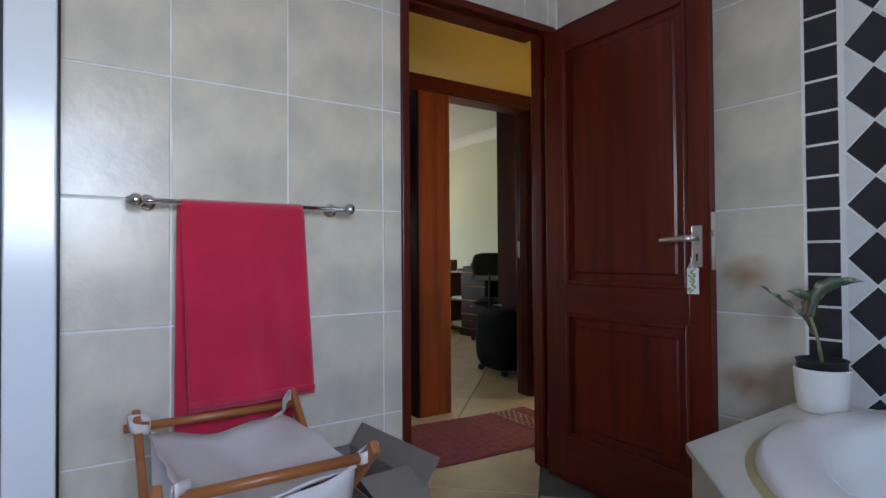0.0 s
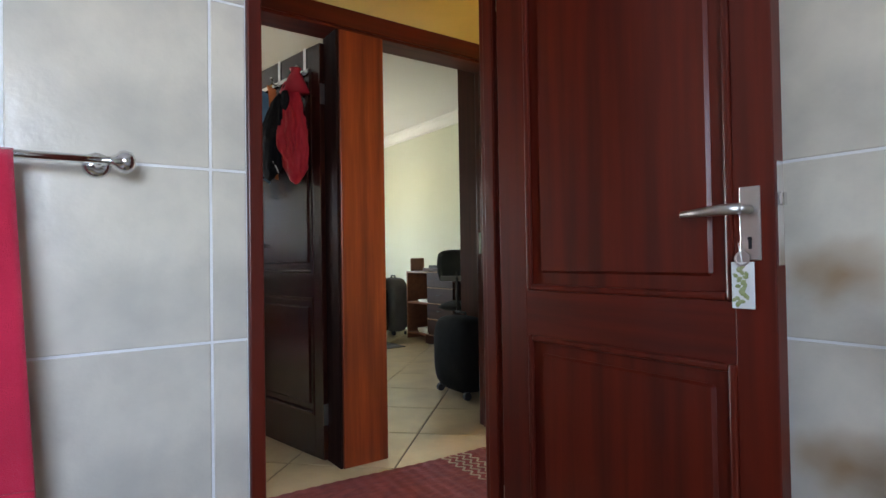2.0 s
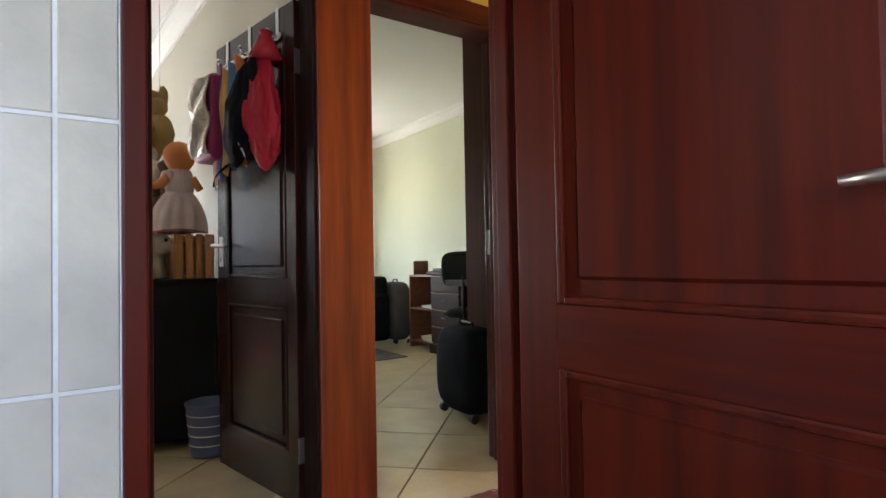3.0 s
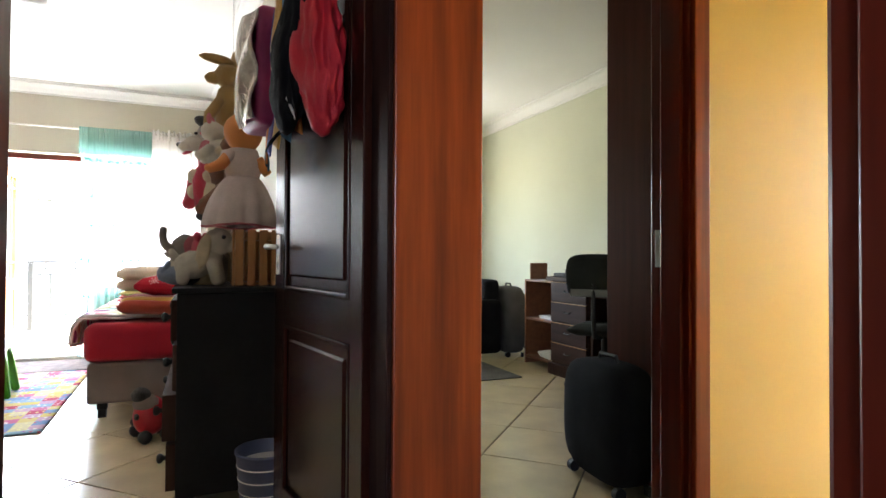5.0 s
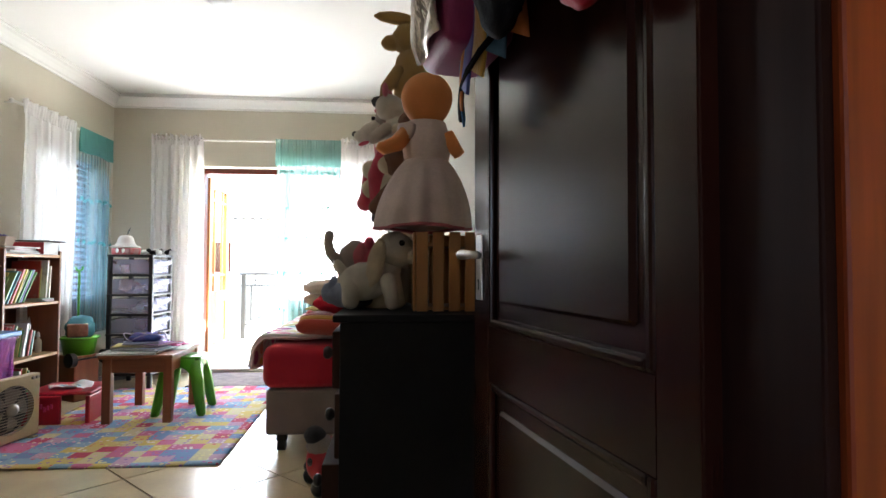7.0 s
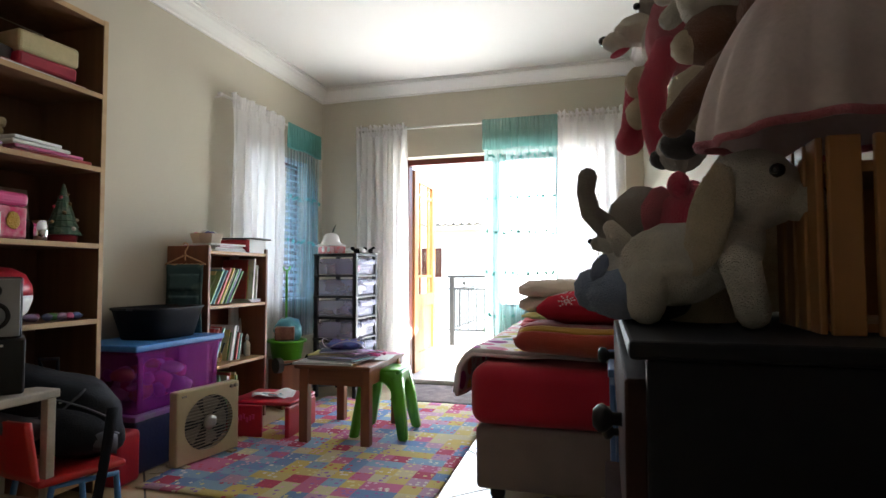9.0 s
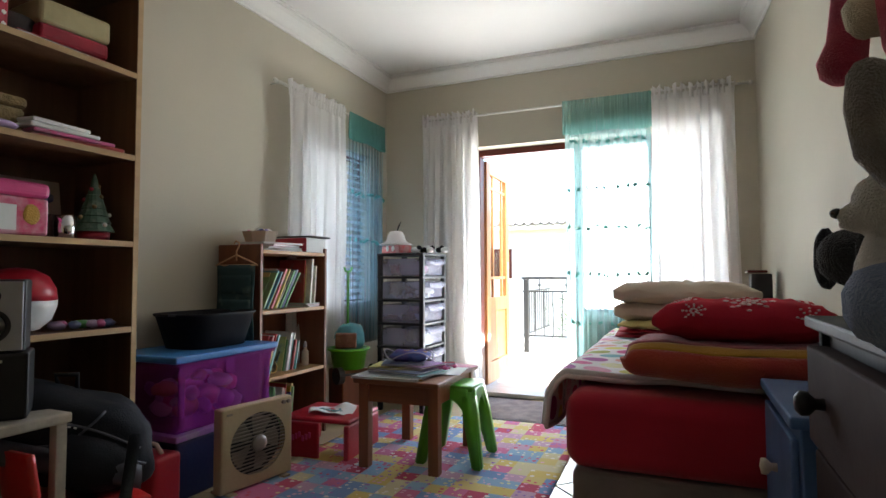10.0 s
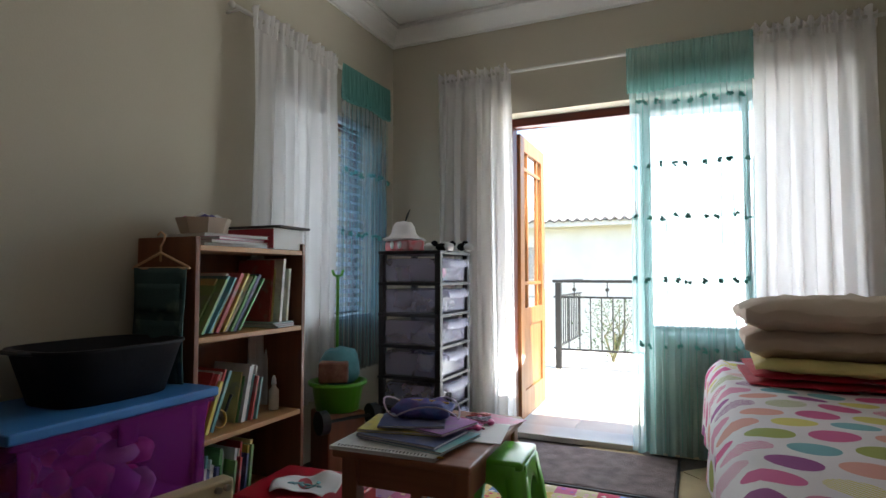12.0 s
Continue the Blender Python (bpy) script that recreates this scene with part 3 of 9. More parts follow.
def towel_fn(u, v):
    """u across, v along: from the front hem over the rail to the back hem."""
    front, back, r = 0.635, 0.725, 0.012
    s = v * (front + back + math.pi * r)
    wav = 0.006 * math.sin(u * 9 + 0.4) + 0.004 * math.sin(u * 23 + v * 5)
    if s < front:
        d = 1 - s / front
        x = 0.656 + u * (0.378 + 0.03 * d) + 0.022 * d * (1 - u)
        return (x, RAIL_Y - r - 0.006 + wav * d - 0.014 * d, RAIL_Z - (front - s) + 0.012 * u * d)
    if s < front + math.pi * r:
        a = (s - front) / r
        return (0.656 + u * 0.378, RAIL_Y - r * math.cos(a), RAIL_Z + r * math.sin(a))
    d = (s - front - math.pi * r) / back
    x = 0.650 + u * 0.37 - 0.008 * d
    return (x, RAIL_Y + r + 0.012 + wav * d, RAIL_Z - d * back)


towel = thing("towel", (0, 0, 0), label="crimson terry towel folded over the rail", category="towel")
part("terry_cloth", sheet(towel_fn, 26, 70, 0.007), M["towel"], towel, smooth=True)
part("hem", sheet(lambda u, v: tuple(Vector(towel_fn(u, 0.012 + 0.012 * v)) + Vector((0, -0.0085, 0))), 26, 2, 0.003), M["towel"], towel, smooth=True)

# laundry hamper
ham = thing("laundry_hamper", (0, 0, 0), label="folding wooden laundry stand with a white cloth bag", category="laundry hamper")
for x0, x1, y, z in ((0.505, 0.995, 1.800, 0.535), (0.555, 0.955, 1.225, 0.535)):
    part("rail", rod((x0, y, z), (x1, y, z), 0.0125, seg=14), M["hamper_wood"], ham, smooth=True)
for x in (0.525, 0.975):
    for sgn in (1, -1):
        ya, yb = (1.805, 1.21) if sgn > 0 else (1.21, 1.805)
        off = 0.012 * sgn
        d = Vector((0, yb - ya, -0.54)).normalized()
        ang = math.degrees(math.atan2(ya - yb, 0.54))
        length = math.hypot(ya - yb, 0.54)
        part("leg", box(x + off - 0.010, x + off + 0.010, -0.017, 0.017, -length, 0.035, 0.004, m=Matrix.Translation((0, ya, 0.545)) @ Matrix.Rotation(radians(-ang if sgn > 0 else -ang), 4, "X")), M["hamper_wood"], ham)


def bag_fn(u, v):
    x = 0.565 + u * 0.375
    y = 1.235 + v * 0.54
    sag = 0.05 * math.sin(math.pi * u) * (1 - 0.5 * abs(2 * v - 1)) + 0.25 * (math.sin(math.pi * u) * math.sin(math.pi * v)) ** 0.5 * 0.18
    return (x + 0.004 * math.sin(v * 17), y, 0.520 - sag + 0.006 * math.sin(u * 11 + v * 6))


bag = part("bag", sheet(bag_fn, 18, 18, 0.004), M["white_cloth"], ham, "white cotton bag", smooth=True)
for y, n in ((1.235, -1), (1.775, 1)):
    part("bag_side", sheet(lambda u, v, y=y, n=n: (0.567 + u * 0.37, y - n * 0.10 * v + 0.008 * math.sin(u * 13), 0.525 - 0.045 * math.sin(math.pi * u) - 0.40 * v), 14, 10, 0.004), M["white_cloth"], bag, smooth=True)
for x, y, ex, ey, ez in ((0.567, 1.772, 0.515, 1.80, 0.558), (0.94, 1.775, 0.972, 1.812, 0.565), (0.567, 1.237, 0.545, 1.20, 0.56), (0.94, 1.237, 0.985, 1.215, 0.55)):
    p0, p1 = Vector((x, y, 0.53)), Vector((ex, ey, ez))
    for k in (0, 1):
        side = Vector((0.016 if k else -0.012, 0.012 if k else -0.016, 0.004 * k))
        part("strap", sheet(lambda u, v, a=p0, b=p1, s=side: tuple(a + s * math.sin(math.pi * u) * 1.4 + (b - a) * u + Vector((0, 0, 0.014)) * (v - 0.5) * 2), 8, 2, 0.002), M["white_cloth"], bag, smooth=True)

# open carton beside the hamper
carton = thing("cardboard_box", (1.15, 1.66, 0.0), 4, "open grey-brown cardboard box on the floor", "box")
for a in ((-0.095, -0.09, -0.24, 0.24), (0.09, 0.095, -0.24, 0.24), (-0.09, 0.09, -0.24, -0.235), (-0.09, 0.09, 0.235, 0.24)):
    part("side", box(a[0], a[1], a[2], a[3], 0.006, 0.33), M["cardboard"], carton)
part("bottom", box(-0.095, 0.095, -0.24, 0.24, 0.0, 0.005), M["cardboard"], carton)
for sx, tilt in ((-1, 28), (1, -22)):
    part("flap", box(-0.001, 0.001, -0.235, 0.235, 0, 0.085, m=Matrix.Translation((sx * 0.0925, 0, 0.331)) @ Matrix.Rotation(radians(-tilt * 1.6), 4, "Y")), M["cardboard"], carton)
part("flap", box(-0.085, 0.085, -0.001, 0.001, 0, 0.10, m=Matrix.Translation((0, -0.2375, 0.331)) @ Matrix.Rotation(radians(-70), 4, "X")), M["cardboard"], carton)

# bath in its surround
TUB_C, TUB_Z = (1.90, 0.12), 0.55


def tub_r(a, r):
    c = math.cos(a)
    lim = (2.318 - TUB_C[0]) / c if c > 0.05 else 9
    return min(r, lim)


def ring(bm, r, z, n=72):
    return [bm.verts.new((TUB_C[0] + tub_r(a, r) * math.cos(a), TUB_C[1] + tub_r(a, r) * math.sin(a), z)) for a in (2 * math.pi * i / n for i in range(n))]


bath = thing("bathtub", label="white acrylic corner bath in a pale tiled surround", category="bathtub")
bm = bmesh.new()
prof = [(0.615, TUB_Z + 0.002), (0.61, TUB_Z + 0.022), (0.595, TUB_Z + 0.03), (0.50, TUB_Z + 0.026), (0.475, TUB_Z + 0.012), (0.45, TUB_Z - 0.06), (0.40, TUB_Z - 0.36), (0.34, TUB_Z - 0.42), (0.02, TUB_Z - 0.43)]
rings = [ring(bm, r, z) for r, z in prof]
for a, b in zip(rings, rings[1:]):
    for i in range(72):
        bm.faces.new((a[i], a[(i + 1) % 72], b[(i + 1) % 72], b[i]))
bm.faces.new(rings[-1])
part("tub", bm, M["bath_white"], bath, smooth=True)
bm = bmesh.new()
ra, rb = ring(bm, 0.632, TUB_Z + 0.001), ring(bm, 0.612, TUB_Z + 0.010)
for i in range(72):
    bm.faces.new((ra[i], ra[(i + 1) % 72], rb[(i + 1) % 72], rb[i]))
part("sealant", bm, M["sealant"], bath, "yellowed sealant line")
outline = [(2.328, 0.858), (1.62, 0.822), (0.86, 0.06), (0.86, -1.098), (2.328, -1.098)]
bm = bmesh.new()
outer = [bm.verts.new((x, y, TUB_Z)) for x, y in outline]
inner = ring(bm, 0.60, TUB_Z)
edges = [bm.edges.new((outer[i], outer[(i + 1) % 5])) for i in range(5)] + [bm.edges.new((inner[i], inner[(i + 1) % 72])) for i in range(72)]
bmesh.ops.triangle_fill(bm, use_beauty=True, edges=edges)
part("surround_top", bm, M["bath_tile"], bath, "cream stone surround")
for i in range(3):
    (xa, ya), (xb, yb) = outline[i], outline[i + 1]
    length, ang = math.hypot(xb - xa, yb - ya), math.degrees(math.atan2(yb - ya, xb - xa))
    part("surround_side", box(0, length, -0.012, 0.0, 0, TUB_Z - 0.022, m=pose(xa, ya, 0, 0, 0, ang + (0 if i else 0)) @ Matrix.Translation((0, 0.02, 0))), M["bath_tile"], bath)
    part("nosing", box(-0.004, length + 0.004, -0.018, 0.004, TUB_Z - 0.021, TUB_Z - 0.001, 0.003, m=pose(xa, ya, 0, 0, 0, ang) @ Matrix.Translation((0, 0.012, 0))), M["bath_tile"], bath)

# pot plant on the surround
plant = thing("pot_plant", (2.195, 0.765, TUB_Z + 0.001), label="small leafy plant in a white ceramic pot", category="plant")
part("pot", lathe([(0.058, 0), (0.062, 0.004), (0.068, 0.05), (0.072, 0.118), (0.072, 0.124), (0.067, 0.124), (0.064, 0.09), (0, 0.085)], (0, 0, 0), 32), M["pot_white"], plant, smooth=True)
part("inner_pot", lathe([(0.063, 0.09), (0.064, 0.142), (0.068, 0.146), (0.066, 0.149), (0.060, 0.146), (0.058, 0.13), (0, 0.129)], (0, 0, 0), 28), M["black_plastic"], plant, "black nursery pot", smooth=True)
part("soil", lathe([(0.0575, 0.131), (0.03, 0.138), (0, 0.139)], (0, 0, 0), 20), M["soil"], plant)
part("stem", tube([(0.0, 0, 0.135), (-0.006, 0.004, 0.19), (-0.012, 0.012, 0.235), (-0.018, 0.02, 0.27)], [0.006, 0.005, 0.0045, 0.004], 8), M["stem"], plant, smooth=True)


def leaf_bm(base, tip, wide, curl, lift):
    base, tip = Vector(base), Vector(tip)
    along = tip - base
    side = along.cross(Vector((0.3, 0.2, 1))).normalized()
    up = side.cross(along).normalized()

    def fn(u, v):
        w = wide * math.sin(math.pi * min(1, u * 0.93 + 0.04)) ** 0.8
        s = (v - 0.5) * 2
        return base + along * u + side * (w * s * math.cos(s * curl)) + up * (w * abs(s) * math.sin(abs(s) * curl) + lift * math.sin(math.pi * u) + 0.004 * math.sin(u * 30) * abs(s))
    return sheet(fn, 14, 8, 0.0012)


for base, tip, wide, curl, lift, key in (
        ((-0.018, 0.02, 0.262), (-0.035, 0.075, 0.345), 0.036, 1.0, 0.02, "leaf"),
        ((-0.018, 0.02, 0.268), (0.05, -0.09, 0.375), 0.042, 0.9, 0.03, "leaf"),
        ((-0.012, 0.015, 0.25), (-0.05, 0.150, 0.36), 0.012, 1.1, 0.0, "leaf"),
        ((-0.015, 0.018, 0.255), (0.01, -0.005, 0.34), 0.030, 0.8, 0.015, "leaf_brown"),
        ((-0.016, 0.018, 0.215), (-0.03, 0.06, 0.29), 0.014, 1.0, 0.01, "leaf")):
    part("leaf", leaf_bm(base, tip, wide, curl, lift), M[key], plant, "withered brown leaf" if key == "leaf_brown" else "", smooth=True)

# key and paper tag on the bathroom door's handle plate
tag = thing("key_tag", (2.200, 1.168, 0.868), -88, "patterned paper tag hanging from the door key", "key tag")
tag_paper = part("tag", box(-0.022, 0.022, -0.001, 0.001, 0, 0.092, 0.0008, 1), M["paper"], tag, "white tag with green leaf print")
M["print_green"] = material("olive_print", (0.20, 0.25, 0.07), rough=0.7, vary=0.2, scale=60, fine=150, second=(0.36, 0.38, 0.20))
rnd = random.Random(3)
for i in range(26):
    part("print", ball((rnd.uniform(-0.017, 0.008), -0.0012, 0.008 + i * 0.0030), (0.0065, 0.0006, 0.0042), (0, rnd.uniform(0, 180), 0), 1), M["print_green"], tag_paper)
part("string", tube([(0, 0, 0.086), (-0.004, -0.002, 0.11), (-0.006, -0.003, 0.13)], 0.0012, 6), M["paper"], tag)
bm = lathe([(0.012, -0.0012), (0.015, -0.0012), (0.015, 0.0012), (0.012, 0.0012), (0.012, -0.0012)], (0.0, -0.002, 0.098), 18, (90, 0, 0))
part("ring", bm, M["steel"], tag)

# ---- passage ----
M["mat_red"] = material("red_woven_cotton", (0.27, 0.045, 0.035), rough=0.95, vary=0.25, scale=14, fine=240, bump=0.6, stretch=(1, 3, 1), second=(0.18, 0.03, 0.03))
M["mat_cream"] = material("cream_woven_yarn", (0.50, 0.36, 0.24), rough=0.95, vary=0.2, fine=240, bump=0.5)
mat = thing("passage_mat", (2.12, 2.565, 0.001), -3.5, "red woven cotton mat with a cream zigzag border", "mat")
part("weave", sheet(lambda u, v: (-0.74 + 1.48 * u, -0.32 + 0.64 * v, 0.008 + 0.003 * math.sin(u * 9 + v * 4) + 0.0015 * math.sin(u * 160)), 140, 12, 0.007), M["mat_red"], mat, smooth=True)
for xb in (0.50, 0.54, 0.58, 0.62):
    part("zigzag", sheet(lambda u, v, xb=xb: (xb + 0.012 * math.sin(u * 62) + 0.012 * v, -0.30 + 0.60 * u, 0.0142 + 0.003 * math.sin((0.5 + xb / 1.48) * 9 + u * 3.7)), 90, 1, 0.002), M["mat_cream"], mat)
rnd = random.Random(5)
for e in (-1, 1):
    bm = bmesh.new()
    for i in range(46):
        y = -0.315 + 0.63 * i / 45
        add_tube(bm, [(e * 0.738, y, 0.009), (e * 0.752, y + rnd.uniform(-0.006, 0.006), 0.008), (e * 0.77, y + rnd.uniform(-0.012, 0.012), 0.004)], 0.002, 5)
    part("fringe", bm, M["mat_red"], mat)

# ---- study ----
M["dark_wood"] = wood("dark_brown_wood", (0.040, 0.014, 0.008), (0.022, 0.008, 0.005), rough=0.5, grain_axis=1, coat=0.0, spec=0.2)
M["wardrobe_wood"] = wood("red_brown_wardrobe", (0.075, 0.014, 0.007), (0.045, 0.009, 0.005), rough=0.5, coat=0.0, spec=0.12)
M["shelf_wood"] = wood("reddish_shelf_wood", (0.20, 0.075, 0.032), (0.14, 0.05, 0.022), rough=0.45, grain_axis=1)
M["grey_fabric"] = material("grey_nylon", (0.075, 0.07, 0.068), rough=0.8, vary=0.15, fine=280, bump=0.3)
M["rug_dark"] = material("dark_grey_rug", (0.10, 0.09, 0.075), rough=1.0, vary=0.25, fine=240, bump=0.6)

ward = thing("wardrobe", (3.65, 3.316, 0), label="tall red-brown wooden wardrobe against the wall", category="wardrobe")
part("side", box(0, 0.02, 0, 0.69, 0.0, 2.55, 0.002), M["wardrobe_wood"], ward)
part("carcass", box(0.021, 1.1, 0.0, 0.66, 0.06, 2.549), M["wardrobe_wood"], ward)
for k in range(2):
    d = part("door", box(0.024 + k * 0.54, 0.024 + k * 0.54 + 0.53, 0.662, 0.682, 0.08, 2.53, 0.003), M["wardrobe_wood"], ward)
    part("handle", rod((0.50 + k * 0.10, 0.682, 1.1), (0.50 + k * 0.10, 0.705, 1.1), 0.012), M["steel"], d)


def suitcase(name, at, rz, w, d, h, key, label, handle=True, wheels=True):
    t = thing(name, at, rz, label, "suitcase")
    body = bmesh.new()
    bmesh.ops.create_cube(body, size=2)
    bmesh.ops.subdivide_edges(body, edges=list(body.edges), cuts=7, use_grid_fill=True)
    for v in body.verts:
        c = v.co
        n = (abs(c.x) ** 4 + abs(c.y) ** 5 + abs(c.z) ** 4) ** (1 / 4.2)
        v.co = Vector((c.x / n * w / 2 * (1 + 0.03 * (1 - c.z ** 2)), c.y / n * d / 2, (c.z / n + 1) * h / 2 + 0.03))
    b = part("body", body, M[key], t, smooth=True)
    part("front_pocket", box(-w * 0.36, w * 0.36, -d / 2 - 0.018, -d / 2 + 0.02, h * 0.12, h * 0.62, 0.012), M[key], b)
    if handle:
        part("handle", tube([(-0.07, 0, h + 0.028), (-0.06, 0, h + 0.055), (0.06, 0, h + 0.055), (0.07, 0, h + 0.028)], 0.009, 8), M["black_plastic"], t)
    if wheels:
        for sx in (-1, 1):
            part("wheel", rod((sx * w * 0.36 - 0.015, d * 0.3, 0.028), (sx * w * 0.36 + 0.015, d * 0.3, 0.028), 0.028), M["black_plastic"], t)
            part("foot", box(sx * w * 0.36 - 0.02, sx * w * 0.36 + 0.02, -d * 0.36, -d * 0.28, 0.0, 0.045, 0.004), M["black_plastic"], t)
    return t


suitcase("suitcase", (3.512, 3.83, 0), 85, 0.50, 0.24, 0.53, "black_fabric", "black fabric suitcase standing by the wardrobe")
suitcase("suitcase", (4.80, 7.0, 0), 82, 0.52, 0.26, 0.70, "grey_fabric", "grey nylon suitcase standing against the wall")

shelf = thing("study_bookcase", (4.72, 6.27, 0), label="low reddish wooden shelf unit with papers", category="bookcase")
for y in (-0.265, 0.245):
    part("side", box(0, 0.40, y, y + 0.02, 0, 0.82, 0.002), M["shelf_wood"], shelf)
for z in (0.06, 0.43, 0.80):
    part("shelf", box(0.002, 0.398, -0.244, 0.244, z, z + 0.02, 0.002), M["shelf_wood"], shelf)
part("back", box(0.40, 0.408, -0.265, 0.265, 0.03, 0.82), M["shelf_wood"], shelf)
part("end_panel", box(0.05, 0.25, 0.235, 0.255, 0.821, 0.98, 0.01), M["shelf_wood"], shelf)
ped = thing("desk_pedestal", (4.66, 5.74, 0), label="dark wooden drawer unit with four drawers", category="drawers")
part("body", box(0.02, 0.47, -0.26, 0.26, 0.10, 0.83, 0.002), M["dark_wood"], ped)
part("plinth", box(-0.015, 0.47, -0.275, 0.275, 0.0, 0.099, 0.004), M["dark_wood"], ped)
part("top", box(-0.03, 0.48, -0.29, 0.29, 0.831, 0.865, 0.004), M["dark_wood"], ped)
for i in range(4):
    z = 0.115 + i * 0.179
    dr = part("drawer", box(0.0, 0.019, -0.252, 0.252, z, z + 0.17, 0.003), M["dark_wood"], ped)
    part("handle", tube([(0.0, -0.045, z + 0.095), (-0.018, -0.035, z + 0.085), (-0.018, 0.035, z + 0.085), (0.0, 0.045, z + 0.095)], 0.004, 6), M["dark_metal"], dr)
    part("drawer_edge", box(-0.003, 0.004, -0.252, 0.252, z + 0.163, z + 0.168), M["pine_y"], dr)
desk = thing("desk", (4.60, 4.85, 0), label="dark wooden desk along the study wall", category="desk")
part("top", box(0, 0.53, -0.62, 0.58, 0.72, 0.75, 0.003), M["dark_wood"], desk)
for y in (-0.60, 0.54):
    part("side", box(0.05, 0.52, y, y + 0.025, 0, 0.72), M["dark_wood"], desk)
part("back_panel", box(0.48, 0.51, -0.57, 0.54, 0.25, 0.70), M["dark_wood"], desk)
rnd = random.Random(8)
for i in range(5):
    tagged(part("paper_stack", box(-0.11, 0.11, -0.15, 0.15, 0, 0.02 + 0.01 * rnd.random(), 0.001, m=pose(4.80 + rnd.uniform(-0.05, 0.15), 4.45 + i * 0.15, 0.751 + 0.0 * i, 0, 0, rnd.uniform(-12, 12))), M["paper"]), "stack of white papers lying on the desk", "paper", "papers on the desk")
for dx, dy, w, h, key in ((0.10, 0.0, 0.30, 0.07, "grey_fabric"), (0.20, -0.02, 0.22, 0.05, "paper"), (0.05, 0.16, 0.2, 0.03, "black_plastic"), (0.3, 0.15, 0.16, 0.10, "shelf_wood")):
    tagged(part("desk_box", box(-0.09, 0.09, -w / 2, w / 2, 0, h, 0.006, m=pose(4.72 + dx, 5.72 + dy, 0.866 if dx != 0.20 else 0.937, 0, 0, 4)), M[key]), "small box or tray lying on the drawer unit", "box", "trays on the drawer unit")
for z, n in ((0.081, 4), (0.451, 2)):
    for i in range(n):
        tagged(part("magazine", box(-0.10, 0.10, -0.14, 0.14, 0, 0.014, 0.002, m=pose(4.87, 6.22, z + 0.0145 * i, 0, 0, 6 * i - 8)), M["paper"]), "paper magazine lying in the low shelf", "magazine", "magazines in the study shelf")

M["chair_fabric"] = material("dark_green_grey_upholstery", (0.030, 0.034, 0.032), rough=0.85, vary=0.15, fine=280, bump=0.3, spec=0.2)
M["chair_shell"] = material("grey_moulded_shell", (0.22, 0.22, 0.21), rough=0.5, vary=0.06)
chair = thing("office_chair", (4.50, 5.17, 0), 215, "dark grey office chair on castors at the desk", "chair")
bk = bmesh.new()
bmesh.ops.create_cube(bk, size=2)
bmesh.ops.subdivide_edges(bk, edges=list(bk.edges), cuts=6, use_grid_fill=True)
for v in bk.verts:
    c = v.co
    n = (abs(c.y) ** 4 + abs(c.z) ** 4) ** 0.25 or 1
    k = max(abs(c.y), abs(c.z)) / n if n else 1
    v.co = Vector((c.x * 0.035 * (1.2 - 0.5 * max(abs(c.y), abs(c.z))) + 0.03 * c.y * c.y, c.y * k * 0.21, 0.90 + c.z * k * 0.16))
part("backrest", bk, M["chair_fabric"], chair, smooth=True)
bm = cushion(0.46, 0.46, 0.09, 0.3, 4, 0.0)
bm.transform(Matrix.Translation((-0.24, 0, 0.43)))
part("seat", bm, M["chair_fabric"], chair, smooth=True)
part("back_shell", sheet(lambda u, v: (0.045 + 0.03 * (2 * u - 1) ** 2 + 0.006 * v, -0.165 + 0.33 * u, 0.74 + 0.055 * v), 14, 4, 0.012), M["chair_shell"], chair, "light grey plastic shell", smooth=True)
part("back_strut", tube([(-0.15, 0, 0.42), (0.02, 0, 0.44), (0.05, 0, 0.6), (0.03, 0, 0.84)], 0.018, 8), M["black_plastic"], chair)
part("gas_column", rod((-0.24, 0, 0.10), (-0.24, 0, 0.43), 0.025), M["black_plastic"], chair)
for i in range(5):
    a = 2 * math.pi * i / 5
    leg = part("leg", tube([(-0.24, 0, 0.11), (-0.24 + 0.15 * math.cos(a), 0.15 * math.sin(a), 0.09), (-0.24 + 0.28 * math.cos(a), 0.28 * math.sin(a), 0.06)], 0.018, 8), M["black_plastic"], chair)
    part("castor", rod((-0.24 + 0.28 * math.cos(a) - 0.02, 0.28 * math.sin(a), 0.026), (-0.24 + 0.28 * math.cos(a) + 0.02, 0.28 * math.sin(a), 0.026), 0.026), M["black_plastic"], leg)

arm = thing("armchair", (4.26, 7.22, 0), label="black upholstered armchair in the study", category="armchair")
for nm, a in (("seat", (-0.3, 0.3, -0.3, 0.3, 0.18, 0.42)), ("armrest", (-0.38, 0.36, -0.42, -0.3, 0.05, 0.6)), ("armrest", (-0.38, 0.36, 0.3, 0.42, 0.05, 0.6)), ("backrest", (0.22, 0.40, -0.3, 0.3, 0.05, 0.80))):
    part(nm, box(*a, 0.05, 3), M["black_fabric"], arm, smooth=True)
sl = thing("ceiling_light", (3.70, 5.72, CEIL), 0, "small round white study ceiling light, switched off", "ceiling light")
part("base", lathe([(0.06, -0.001), (0.06, -0.018), (0, -0.018)], (0, 0, 0), 24), M["white_plastic"], sl)
part("globe", lathe([(0.045, -0.0185), (0.072, -0.045), (0.068, -0.075), (0.038, -0.098), (0, -0.103)], (0, 0, 0), 24), M["white_plastic"], sl, smooth=True)
rug2 = thing("study_rug", (3.72, 6.42, 0.001), 0, "flat dark grey rug on the study floor", "rug")
part("carpet_top", box(-0.6, 0.6, -0.5, 0.5, 0, 0.01, 0.003), M["rug_dark"], rug2)

